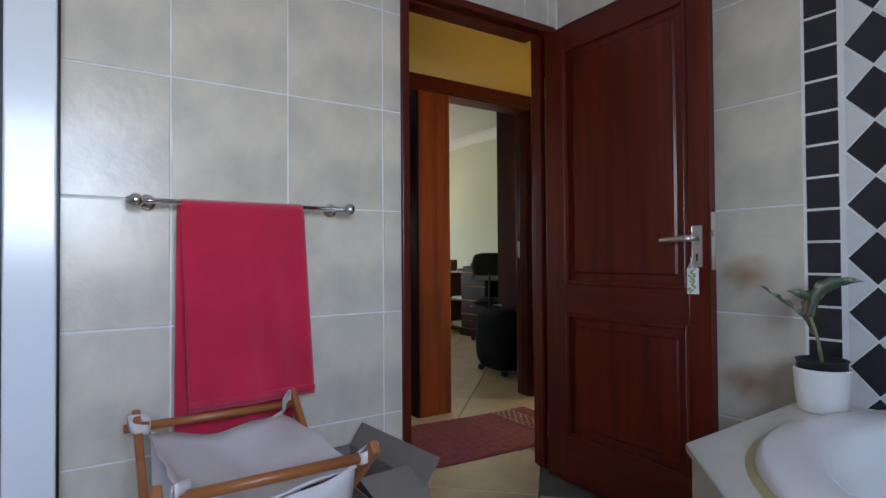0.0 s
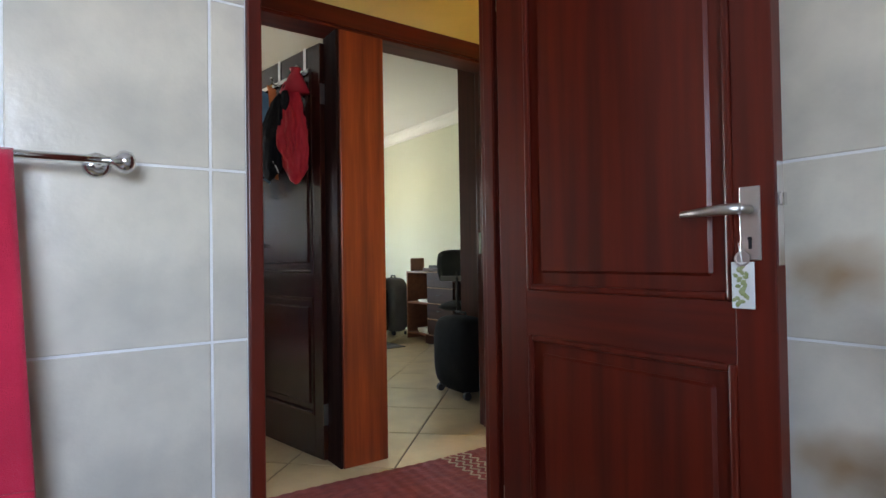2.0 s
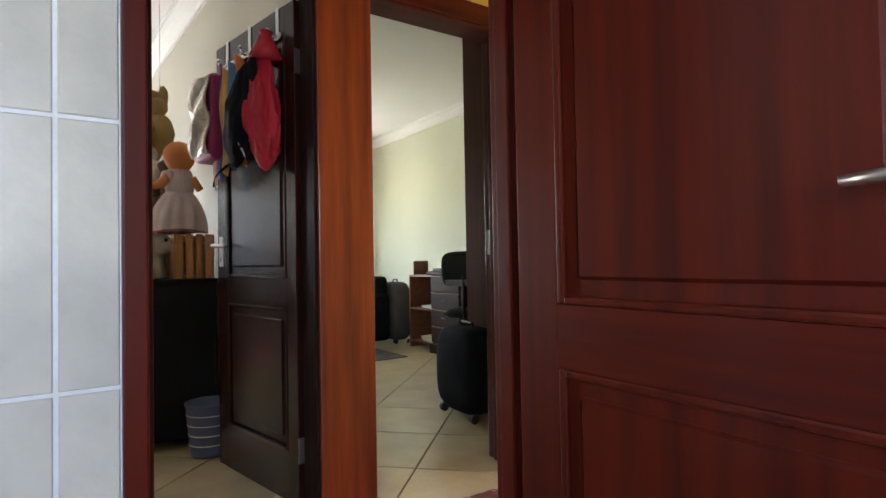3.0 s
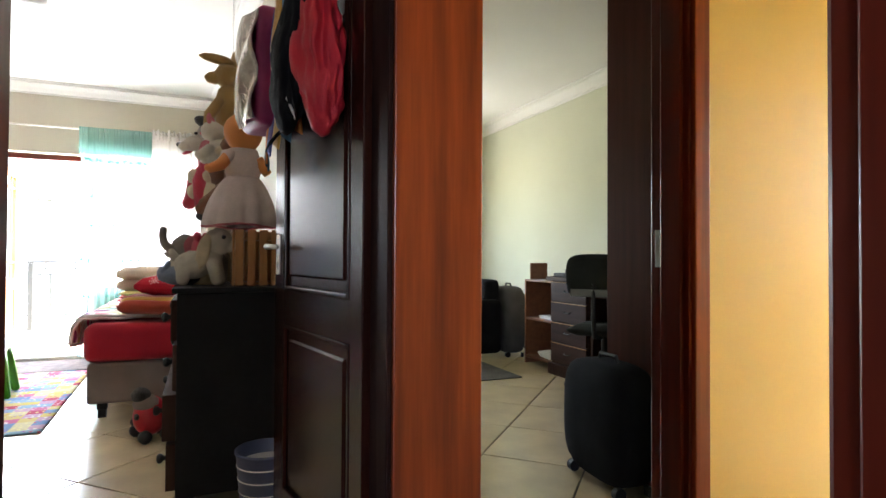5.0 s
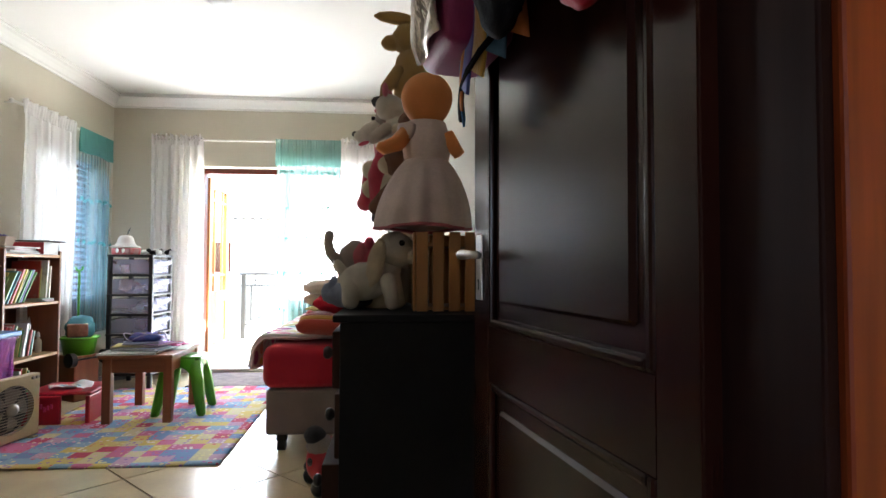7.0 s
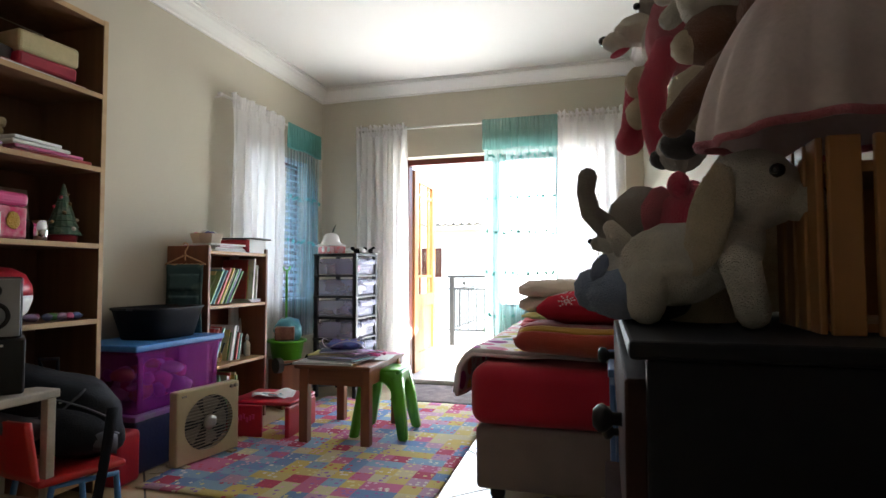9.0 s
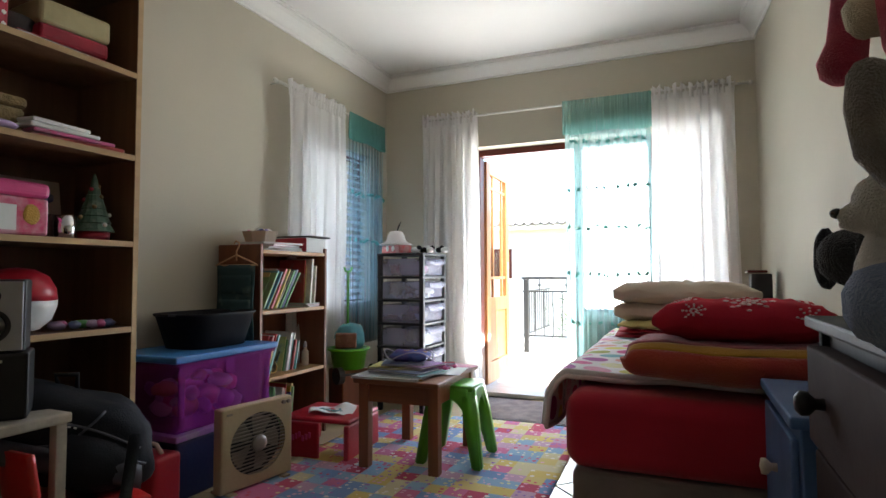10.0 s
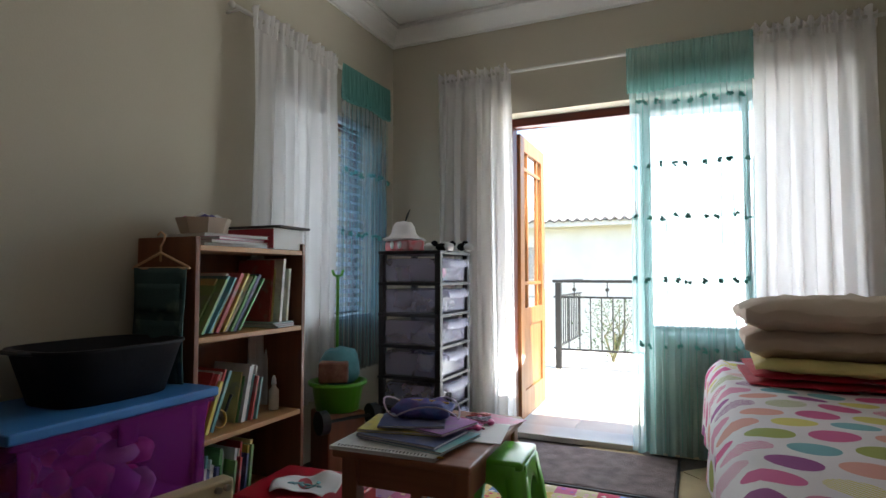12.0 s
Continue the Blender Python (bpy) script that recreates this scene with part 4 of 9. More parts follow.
# ---- bedroom: windows and curtains ----
M["curtain_white"] = cloth("white_curtain_cotton", (0.86, 0.84, 0.82), 0.52, vary=0.03)
M["sheer_teal"] = cloth("teal_organza", (0.40, 0.63, 0.62), 0.7, alpha=0.45, vary=0.05)
M["sheer_teal_dense"] = cloth("doubled_teal_organza", (0.20, 0.50, 0.45), 0.55, alpha=0.60, vary=0.08)
M["sheer_blue"] = cloth("blue_green_organza", (0.20, 0.38, 0.52), 0.55, alpha=0.24, vary=0.05)
M["sheer_bead"] = material("green_tuft", (0.07, 0.30, 0.26), rough=0.8, vary=0.2, fine=200, bump=0.2)
M["rod_white"] = material("white_painted_rod", (0.70, 0.68, 0.62), rough=0.4, vary=0.03)
M["teak"] = wood("sunlit_teak_door", (0.40, 0.17, 0.05), (0.30, 0.12, 0.035), rough=0.4)
M["slat"] = material("pale_blue_blind_slat", (0.60, 0.66, 0.74), rough=0.4, vary=0.03)


def curtain(name, along, at, u0, u1, z0, z1, folds, depth, mat, label, flare=0.0, gather=True, parent=None, phase=0.0):
    """A hanging curtain with folds; along 'x' or 'y', the cloth stands about the line `at`."""
    t = thing(name, label=label, category="curtain") if parent is None else parent

    def fn(u, v):
        z = z1 + (z0 - z1) * v
        open_ = min(1, 0.35 + v * 2.2)
        ph = u * folds * 2 * math.pi + phase
        w = depth * open_ * (math.sin(ph) + 0.35 * math.sin(2.3 * ph + 1.1) + 0.18 * math.sin(0.6 * ph + 3 * v))
        pu = u0 + (u1 - u0) * u + flare * v * (u - 0.3) * (u1 - u0) + 0.010 * math.sin(ph * 1.7 + 4 * v) * open_
        if along == "x":
            return (pu, at + w, z)
        return (at + w, pu, z)
    part("cloth", sheet(fn, int(folds * 14), 30), mat, t, smooth=True)
    if gather and parent is None:
        def top(u, v):
            ph = u * folds * 2.6 * 2 * math.pi
            w = (0.012 + 0.012 * (1 - v)) * math.sin(ph + 0.8 * math.sin(ph * 0.31))
            pu = u0 + (u1 - u0) * u + 0.006 * math.sin(ph * 1.3) * (1 - v)
            z = z1 + 0.05 - 0.095 * v + (0.012 * math.sin(ph * 0.7) + 0.006 * math.sin(ph * 0.23)) * (1 - v)
            return (pu, at - 0.006 + w, z) if along == "x" else (at + 0.006 + w, pu, z)
        part("heading", sheet(top, int(folds * 22), 4), mat, t, smooth=True)
    return t


def curtain_rod(name, p0, p1, label):
    t = thing(name, label=label, category="curtain rod")
    part("bar", rod(p0, p1, 0.010, seg=12), M["rod_white"], t, smooth=True)
    p0, p1 = Vector(p0), Vector(p1)
    for p in (p0, p1):
        part("finial", ball(p, (0.016, 0.016, 0.016)), M["rod_white"], t, smooth=True)
    wallward = Vector((0, 1, 0)) if abs((p1 - p0).x) > 0.1 else Vector((-1, 0, 0))
    for k in (0.04, 0.5, 0.96):
        q = p0.lerp(p1, k)
        reach = (FAR_Y - q.y) if wallward.y else (q.x - LEFT_X)
        bm = rod(q, q + wallward * reach, 0.006, seg=8)
        part("bracket", bm, M["rod_white"], t)
    return t


ROD_Y, ROD_X = 8.255, -0.845
curtain_rod("curtain_rod", (-0.50, ROD_Y, 2.285), (1.93, ROD_Y, 2.285), "white curtain rod above the balcony door")
curtain_rod("curtain_rod", (ROD_X, 6.74, 2.205), (ROD_X, 8.12, 2.205), "white curtain rod above the side window")
curtain("curtain", "x", ROD_Y, -0.54, -0.045, 0.015, 2.275, 6, 0.030, M["curtain_white"], "white gathered cotton curtain beside the balcony door", flare=0.12)
curtain("curtain", "x", ROD_Y, 1.29, 1.83, 0.015, 2.275, 6, 0.031, M["curtain_white"], "white gathered cotton curtain behind the bed", flare=0.10, phase=1.3)
curtain("curtain", "y", ROD_X, 6.865, 7.52, 0.35, 2.195, 7, 0.026, M["curtain_white"], "white gathered cotton curtain at the side window", phase=0.7)


def sheer(label, along, at, u0, u1, z0, z1, drop, mat, folds, rows, seed):
    t = curtain("sheer_curtain", along, at, u0, u1, z0, z1 - drop * 0.5, folds, 0.020, mat, label, gather=False)
    t["label"] = label

    def val(u, v):
        ph = u * folds * 3.1 * 2 * math.pi
        w = 0.022 + (0.013 * math.sin(ph + 1.5 * math.sin(ph * 0.37)) + 0.006 * math.sin(2.7 * ph + 2 * v)) * (0.5 + 0.7 * v)
        pu = u0 - 0.01 + (u1 - u0 + 0.02) * u
        z = z1 + 0.03 - drop * v - (0.008 * math.sin(u * 9) + 0.006 * math.sin(ph)) * v
        return (pu, at - w, z) if along == "x" else (at + w, pu, z)
    part("valance", sheet(val, 170, 8), M["sheer_teal_dense"], t, "gathered teal valance", smooth=True)
    rnd = random.Random(seed)
    for i in range(14):
        u = u0 + (u1 - u0) * (i + rnd.uniform(0.2, 0.8)) / 14
        off = (at - 0.022) if along == "x" else (at + 0.022)
        pts = [(u + rnd.uniform(-0.006, 0.006), off, z) if along == "x" else (off, u + rnd.uniform(-0.006, 0.006), z) for z in (z1 - drop, z1 - 0.9, z0 + 0.5, z0 + 0.03)]
        part("thread", tube(pts, 0.0013, 4), M["sheer_bead"], t)
    for z in rows:
        n = 9
        for i in range(n):
            bm = bmesh.new()
            u = u0 + (u1 - u0) * (i + 0.5 + rnd.uniform(-0.3, 0.3)) / n
            off = at - 0.018 if along == "x" else at + 0.018
            c = (u, off, z + rnd.uniform(-0.012, 0.012)) if along == "x" else (off, u, z + rnd.uniform(-0.012, 0.012))
            for k in range(3):
                add_ball(bm, (c[0] + rnd.uniform(-0.012, 0.012), c[1] + rnd.uniform(-0.004, 0.004), c[2] + rnd.uniform(-0.014, 0.010)), (0.013, 0.007, 0.011), (rnd.uniform(0, 90), rnd.uniform(0, 90), 0), 1, 0.3)
            part("tuft", bm, M["sheer_bead"], t, "small green tuft")
    return t


sheer("translucent teal sheer curtain with rows of green tufts", "x", ROD_Y - 0.005, 0.665, 1.285, 0.03, 2.275, 0.26, M["sheer_teal"], 12, (1.98, 1.62, 1.33, 0.98, 0.62), 2)
sheer("translucent blue-green sheer curtain at the side window", "y", ROD_X, 7.57, 8.10, 0.45, 2.195, 0.20, M["sheer_blue"], 11, (1.62, 1.25), 4)

# side window with a venetian blind
win = thing("window_1", label="side window with a timber frame", category="window", kind="structure")
wx0, wx1 = LEFT_X - 0.15, LEFT_X - 0.10
for a in ((WIN[0], WIN[0] + 0.05, WIN[2], WIN[3]), (WIN[1] - 0.05, WIN[1], WIN[2], WIN[3]), (7.51, 7.56, WIN[2], WIN[3])):
    part("window_frame", box(wx0, wx1, a[0], a[1], a[2], a[3], 0.004), M["mahogany"], win)
for a in ((WIN[2], WIN[2] + 0.05), (WIN[3] - 0.05, WIN[3])):
    for y0, y1 in ((WIN[0] + 0.05, 7.51), (7.56, WIN[1] - 0.05)):
        part("window_frame", box(wx0, wx1, y0, y1, a[0], a[1], 0.004), M["mahogany"], win)
part("window_sill", box(LEFT_X - 0.10, LEFT_X + 0.02, WIN[0] + 0.002, WIN[1] - 0.002, WIN[2], WIN[2] + 0.02, 0.004), M["white_plastic"], win)
for y0, y1 in ((WIN[0] + 0.05, 7.51), (7.56, WIN[1] - 0.05)):
    p = part("pane", box(wx0 + 0.02, wx0 + 0.024, y0, y1, WIN[2] + 0.05, WIN[3] - 0.05), M["glass"], win)
    p.visible_shadow = False
blind = thing("venetian_blind", label="pale slatted venetian blind in the side window", category="blind")
part("head_rail", box(LEFT_X - 0.07, LEFT_X - 0.03, WIN[0] + 0.03, WIN[1] - 0.03, WIN[3] - 0.035, WIN[3] - 0.002, 0.003), M["slat"], blind)
slat_mesh = None
for i in range(21):
    z = WIN[2] + 0.05 + i * 0.0555
    if slat_mesh is None:
        s = part("slat", box(-0.024, 0.024, WIN[0] + 0.03, WIN[1] - 0.03, -0.0012, 0.0012), M["slat"], blind)
        slat_mesh = s.data
    else:
        s = new("slat", slat_mesh)
        s.parent = blind
    s.matrix_local = pose(LEFT_X - 0.05, 0, z, 0, 32, 0)
for y in (WIN[0] + 0.2, WIN[1] - 0.2):
    part("cord", rod((LEFT_X - 0.05, y, WIN[2] + 0.04), (LEFT_X - 0.05, y, WIN[3] - 0.03), 0.0012, seg=5), M["slat"], blind)

# balcony door and the window beside it
bd = thing("door_4", label="timber balcony door frame with an outward open leaf", category="door", kind="structure")
fy0, fy1 = FAR_Y + 0.12, FAR_Y + 0.22
part("jamb", box(BALC[0] + 0.001, BALC[0] + 0.05, fy0, fy1, 0.0, 2.04, 0.004), M["mahogany"], bd)
part("jamb", box(0.70, 0.76, fy0, fy1, 0.0, 2.04, 0.004), M["mahogany"], bd)
part("head", box(BALC[0] + 0.05, BALC[1], fy0, fy1, 1.985, 2.039, 0.004), M["mahogany_x"], bd)
part("threshold", box(BALC[0] + 0.05, 0.70, FAR_Y + 0.001, FAR_Y + 0.23, 0.0, 0.035, 0.006), M["bath_tile"], bd, "pale stone threshold")
w2 = thing("window_2", label="window beside the balcony door", category="window", kind="structure")
part("window_frame", box(BALC[1] - 0.05, BALC[1] - 0.001, fy0, fy1, 0.66, 1.984, 0.004), M["mahogany"], w2)
part("window_frame", box(0.761, BALC[1] - 0.051, fy0, fy1, 0.662, 0.71, 0.004), M["mahogany_x"], w2)
part("window_frame", box(1.25, 1.285, fy0, fy1, 0.711, 1.984, 0.004), M["mahogany"], w2)
for a, b in ((0.761, 1.25), (1.285, BALC[1] - 0.051)):
    p = part("pane", box(a, b, fy0 + 0.04, fy0 + 0.045, 0.711, 1.984), M["glass"], w2)
    p.visible_shadow = False
part("window_sill", box(0.76, BALC[1], FAR_Y + 0.001, fy0 - 0.002, 0.661, 0.68, 0.004), M["white_plastic"], w2)

leaf = thing("balcony_door_leaf", (BALC[0] + 0.045, FAR_Y + 0.245, 0.04), 91, "sunlit teak glazed balcony door standing open", "door")
LW, LH = 0.70, 1.93
part("stile", box(0, 0.10, -0.02, 0.02, 0, LH, 0.003), M["teak"], leaf)
part("stile", box(LW - 0.10, LW, -0.02, 0.02, 0, LH, 0.003), M["teak"], leaf)
for a, b in ((0, 0.18), (0.62, 0.74), (LH - 0.10, LH)):
    part("rail", box(0.10, LW - 0.10, -0.019, 0.019, a, b), M["teak"], leaf)
part("panel", box(0.10, LW - 0.10, -0.008, 0.008, 0.18, 0.62), M["teak"], leaf)
for z in (0.90, 1.70):
    part("glazing_bar", box(0.10, LW - 0.10, -0.012, 0.012, z, z + 0.025, 0.003), M["teak"], leaf)
for x in (0.20, LW - 0.225):
    part("glazing_bar", box(x, x + 0.025, -0.0125, 0.0125, 0.74, LH - 0.10, 0.003), M["teak"], leaf)
pg = part("pane", box(0.10, LW - 0.10, -0.002, 0.002, 0.74, LH - 0.10), M["glass"], leaf)
pg.visible_shadow = False
part("lock_plate", box(LW - 0.07, LW - 0.03, -0.026, 0.026, 0.86, 1.06, 0.002), M["steel"], leaf)

lamp = thing("ceiling_light", (0.78, 6.008, CEIL), 0, "small round white ceiling light, switched off", "ceiling light")
part("base", lathe([(0.07, -0.001), (0.07, -0.02), (0, -0.02)], (0, 0, 0), 24), M["white_plastic"], lamp)
part("globe", lathe([(0.055, -0.0205), (0.085, -0.05), (0.08, -0.085), (0.045, -0.11), (0, -0.115)], (0, 0, 0), 24), M["white_plastic"], lamp, smooth=True)

# ---- bedroom: bed ----
from mathutils.bvhtree import BVHTree

M["base_fabric"] = material("taupe_bed_base_fabric", (0.24, 0.185, 0.17), rough=0.9, vary=0.08, fine=260, bump=0.25)
M["red_sheet"] = material("red_jersey_sheet", (0.46, 0.018, 0.040), rough=0.9, vary=0.08, scale=4, fine=260, bump=0.2, sheen=0.2, spec=0.15)
M["orange_blanket"] = material("orange_red_fleece", (0.42, 0.075, 0.035), rough=0.95, vary=0.12, scale=6, fine=180, bump=0.5, sheen=0.4, second=(0.38, 0.04, 0.04), spec=0.1)
M["yellow_stripe"] = material("mustard_fleece", (0.55, 0.30, 0.05), rough=0.95, vary=0.12, fine=180, bump=0.4, sheen=0.4, spec=0.1)
M["pillow_beige"] = material("ecru_pillow_cotton", (0.55, 0.45, 0.36), rough=0.9, vary=0.05, scale=8, fine=240, bump=0.15, spec=0.1)
M["pillow_red"] = material("red_print_cushion", (0.42, 0.015, 0.035), rough=0.85, vary=0.08, fine=240, bump=0.15, spec=0.15)
M["print_white"] = material("white_print", (0.70, 0.58, 0.58), rough=0.9, vary=0.08, fine=200)
M["pink_fleece"] = material("dusty_pink_fleece", (0.42, 0.085, 0.10), rough=0.95, vary=0.15, scale=7, fine=180, bump=0.5, sheen=0.3, second=(0.30, 0.10, 0.15), spec=0.1)
M["yellow_cloth"] = material("pale_yellow_cloth", (0.62, 0.52, 0.20), rough=0.9, vary=0.08, fine=240, bump=0.15)


def quilt_material():
    """White cotton with staggered discs in several colours, some of them striped."""
    m = material("dotted_quilt", (0.78, 0.74, 0.75), rough=0.9, vary=0.03, fine=260, bump=0.12, spec=0.1)
    n, l = m.node_tree.nodes, m.node_tree.links
    b = n["Principled BSDF"]
    base = b.inputs["Base Color"].links[0].from_socket
    co = n.new("ShaderNodeTexCoord")
    sep = n.new("ShaderNodeSeparateXYZ")
    l.new(co.outputs["UV"], sep.inputs[0])

    def math_node(op, a, bb=None, c=None):
        k = n.new("ShaderNodeMath")
        k.operation = op
        for i, val in enumerate((a, bb, c)):
            if val is None:
                continue
            if isinstance(val, (int, float)):
                k.inputs[i].default_value = val
            else:
                l.new(val, k.inputs[i])
        return k.outputs[0]
    pitch = 0.105
    row = math_node("DIVIDE", sep.outputs[1], pitch)
    rowi = math_node("FLOOR", row)
    odd = math_node("MULTIPLY", math_node("MODULO", rowi, 2), 0.5)
    col = math_node("ADD", math_node("DIVIDE", sep.outputs[0], pitch * 1.15), odd)
    coli = math_node("FLOOR", col)
    fx = math_node("SUBTRACT", math_node("FRACT", col), 0.5)
    fy = math_node("SUBTRACT", math_node("FRACT", row), 0.5)
    dist = math_node("SQRT", math_node("ADD", math_node("MULTIPLY", fx, fx), math_node("MULTIPLY", fy, fy)))
    cell = n.new("ShaderNodeCombineXYZ")
    l.new(coli, cell.inputs[0])
    l.new(rowi, cell.inputs[1])
    wn_ = n.new("ShaderNodeTexWhiteNoise")
    wn_.noise_dimensions = "3D"
    l.new(cell.outputs[0], wn_.inputs["Vector"])
    ramp = n.new("ShaderNodeValToRGB")
    ramp.color_ramp.interpolation = "CONSTANT"
    cols = [(0.62, 0.10, 0.25), (0.68, 0.30, 0.42), (0.20, 0.42, 0.46), (0.66, 0.60, 0.18), (0.34, 0.10, 0.28), (0.70, 0.36, 0.30), (0.36, 0.40, 0.12), (0.62, 0.14, 0.30)]
    el = ramp.color_ramp.elements
    while len(el) < len(cols):
        el.new(0.5)
    for i, c in enumerate(cols):
        el[i].position = i / len(cols)
        el[i].color = (*c, 1)
    l.new(wn_.outputs["Value"], ramp.inputs["Fac"])
    inside = math_node("LESS_THAN", dist, 0.40)
    stripe = math_node("GREATER_THAN", math_node("SINE", math_node("MULTIPLY", math_node("ADD", fx, fy), 50)), -0.2)
    striped = math_node("GREATER_THAN", math_node("FRACT", math_node("MULTIPLY", wn_.outputs["Value"], 37)), 0.62)
    keep = math_node("MAXIMUM", math_node("SUBTRACT", 1, striped), stripe)
    fac = math_node("MULTIPLY", inside, keep)
    mx = n.new("ShaderNodeMix")
    mx.data_type = "RGBA"
    l.new(fac, mx.inputs["Factor"])
    l.new(base, mx.inputs["A"])
    l.new(ramp.outputs["Color"], mx.inputs["B"])
    l.new(mx.outputs["Result"], b.inputs["Base Color"])
    return m


M["quilt"] = quilt_material()
BX0, BX1, BY0, BY1 = 1.125, 2.02, 5.80, 7.70
bed = thing("bed", label="single bed with a taupe base and red fitted sheet", category="bed")
part("base", box(BX0 + 0.01, BX1 - 0.03, BY0 + 0.02, BY1, 0.10, 0.355, 0.02, 3), M["base_fabric"], bed, "taupe fabric bed base")
part("mattress", box(BX0 - 0.012, BX1 - 0.03, BY0, BY1 + 0.01, 0.357, 0.60, 0.06, 5), M["red_sheet"], bed, "mattress in a red fitted sheet", smooth=True)
for x in (BX0 + 0.09, BX1 - 0.10):
    for y in (BY0 + 0.09, BY1 - 0.1):
        c = part("castor", rod((x - 0.022, y, 0.03), (x + 0.022, y, 0.03), 0.03, seg=16), M["black_plastic"], bed)
        part("castor_stem", box(x - 0.03, x + 0.03, y - 0.02, y + 0.02, 0.055, 0.10, 0.008), M["black_plastic"], c)


def sheet_uv(fn, nu, nv, su, sv, thick):
    """A cloth with flat coordinates in metres for its print."""
    bm = bmesh.new()
    uvl = bm.loops.layers.uv.new("uv")
    g = [[bm.verts.new(fn(i / nu, j / nv)) for j in range(nv + 1)] for i in range(nu + 1)]
    for i in range(nu):
        for j in range(nv):
            f = bm.faces.new((g[i][j], g[i + 1][j], g[i + 1][j + 1], g[i][j + 1]))
            for loop, (a, b) in zip(f.loops, ((i, j), (i + 1, j), (i + 1, j + 1), (i, j + 1))):
                loop[uvl].uv = (a / nu * su, b / nv * sv)
    return bm


def quilt_fn(u, v):
    s = u * 1.28
    y = 5.93 + v * 1.72
    drop = 0.20 + 0.03 * math.sin(v * 7) + 0.12 * v
    bump_ = 0.006 * noise.noise(Vector((s * 7, y * 6, 0))) + 0.004 * math.sin(s * 15 + y * 4)
    front = max(0, 0.10 - v) / 0.10
    if s < drop:
        d = drop - s
        bend = min(1, d / 0.07)
        x = BX0 - 0.02 - 0.055 * bend - 0.035 * d + 0.022 * math.sin(v * 24) * d * 2
        y2 = y - 0.10 * front * d / 0.33
        return (x, y2, 0.635 - 0.06 * (1 - math.cos(bend * math.pi / 2)) - max(0, d - 0.07) * (0.75 + 0.2 * v) + bump_)
    x = BX0 - 0.02 + (s - drop)
    return (min(x, 2.0), y, 0.632 + bump_ + 0.008 * math.sin(v * 5))


quilt = thing("quilt", label="white quilt with colourful dots spread over the bed", category="quilt")
qm = part("cover", sheet_uv(quilt_fn, 60, 70, 1.28, 1.72, 0), M["quilt"], quilt, smooth=True)
sol = qm.modifiers.new("thickness", "SOLIDIFY")
sol.thickness = 0.018
part("binding", tube([tuple(Vector(quilt_fn(0.0, k / 40)) + Vector((0, 0, -0.006))) for k in range(41)], 0.009, 6), M["print_white"], quilt, "pale stitched binding", smooth=True)
part("binding", tube([tuple(Vector(quilt_fn(k / 40, 0.0)) + Vector((0, 0, -0.006))) for k in range(41)], 0.009, 6), M["print_white"], quilt, smooth=True)


def folded(name, at, rz, x, y, z, layers, key, label, cat, stripe=None):
    """A blanket folded into layers, each with a soft round front fold."""
    t = thing(name, at, rz, label, cat)
    for i in range(layers):
        h = z / layers
        bm = cushion(x * (1 - 0.02 * (i % 2)), y * (1 - 0.03 * (i % 2)), h * 1.12, 0.10, 5, 0.004)
        bm.transform(Matrix.Translation((0.008 * (i % 2), 0, i * h)))
        part("fold", bm, M[key], t, smooth=True)
    return t


bl = thing("folded_blanket", (1.665, 5.99, 0.646), -6, "folded orange-red fleece blanket lying on the bed", "blanket")


def blanket_band(y_a, b0, b1, flat=0.0):
    """A band of the folded blanket's round front edge, from angle b0 to b1, then over its flat top."""
    def fn(u, v):
        e = max(0.0, 1 - abs(2 * u - 1) ** 12) ** 0.5
        arc = v if not flat else min(1, v / 0.25)
        b = radians(b0 + (b1 - b0) * arc)
        run = 0 if not flat else max(0, v - 0.25) / 0.75 * flat
        lump = 0.005 * noise.noise(Vector((u * 7, v * 3 + b0, 2.0))) + 0.004 * math.sin(u * 9 + 1)
        drop_ = 0.10 * max(0, run - flat + 0.05) ** 1.0 * 12 if flat else 0
        return (-0.385 + 0.77 * u + 0.01 * math.sin(b * 2), y_a - 0.075 * math.cos(b) * (0.4 + 0.6 * e) + run + lump, 0.064 + (0.062 * math.sin(b) + lump) * e - min(0.058, drop_))
    return fn


part("fold", sheet(blanket_band(-0.14, -92, 34), 48, 12, 0.006), M["orange_blanket"], bl, smooth=True)
part("stripe", sheet(blanket_band(-0.14, 34, 62), 48, 5, 0.007), M["yellow_stripe"], bl, "mustard yellow stripe", smooth=True)
part("top_fold", sheet(blanket_band(-0.14, 62, 90, 0.22), 48, 22, 0.006), M["pink_fleece"], bl, "dusty pink top of the blanket", smooth=True)
bl.scale = (0.93, 1.0, 1.0)
part("lower_fold", cushion(0.75, 0.24, 0.115, 0.25, 5, 0.003), M["orange_blanket"], bl, smooth=True)

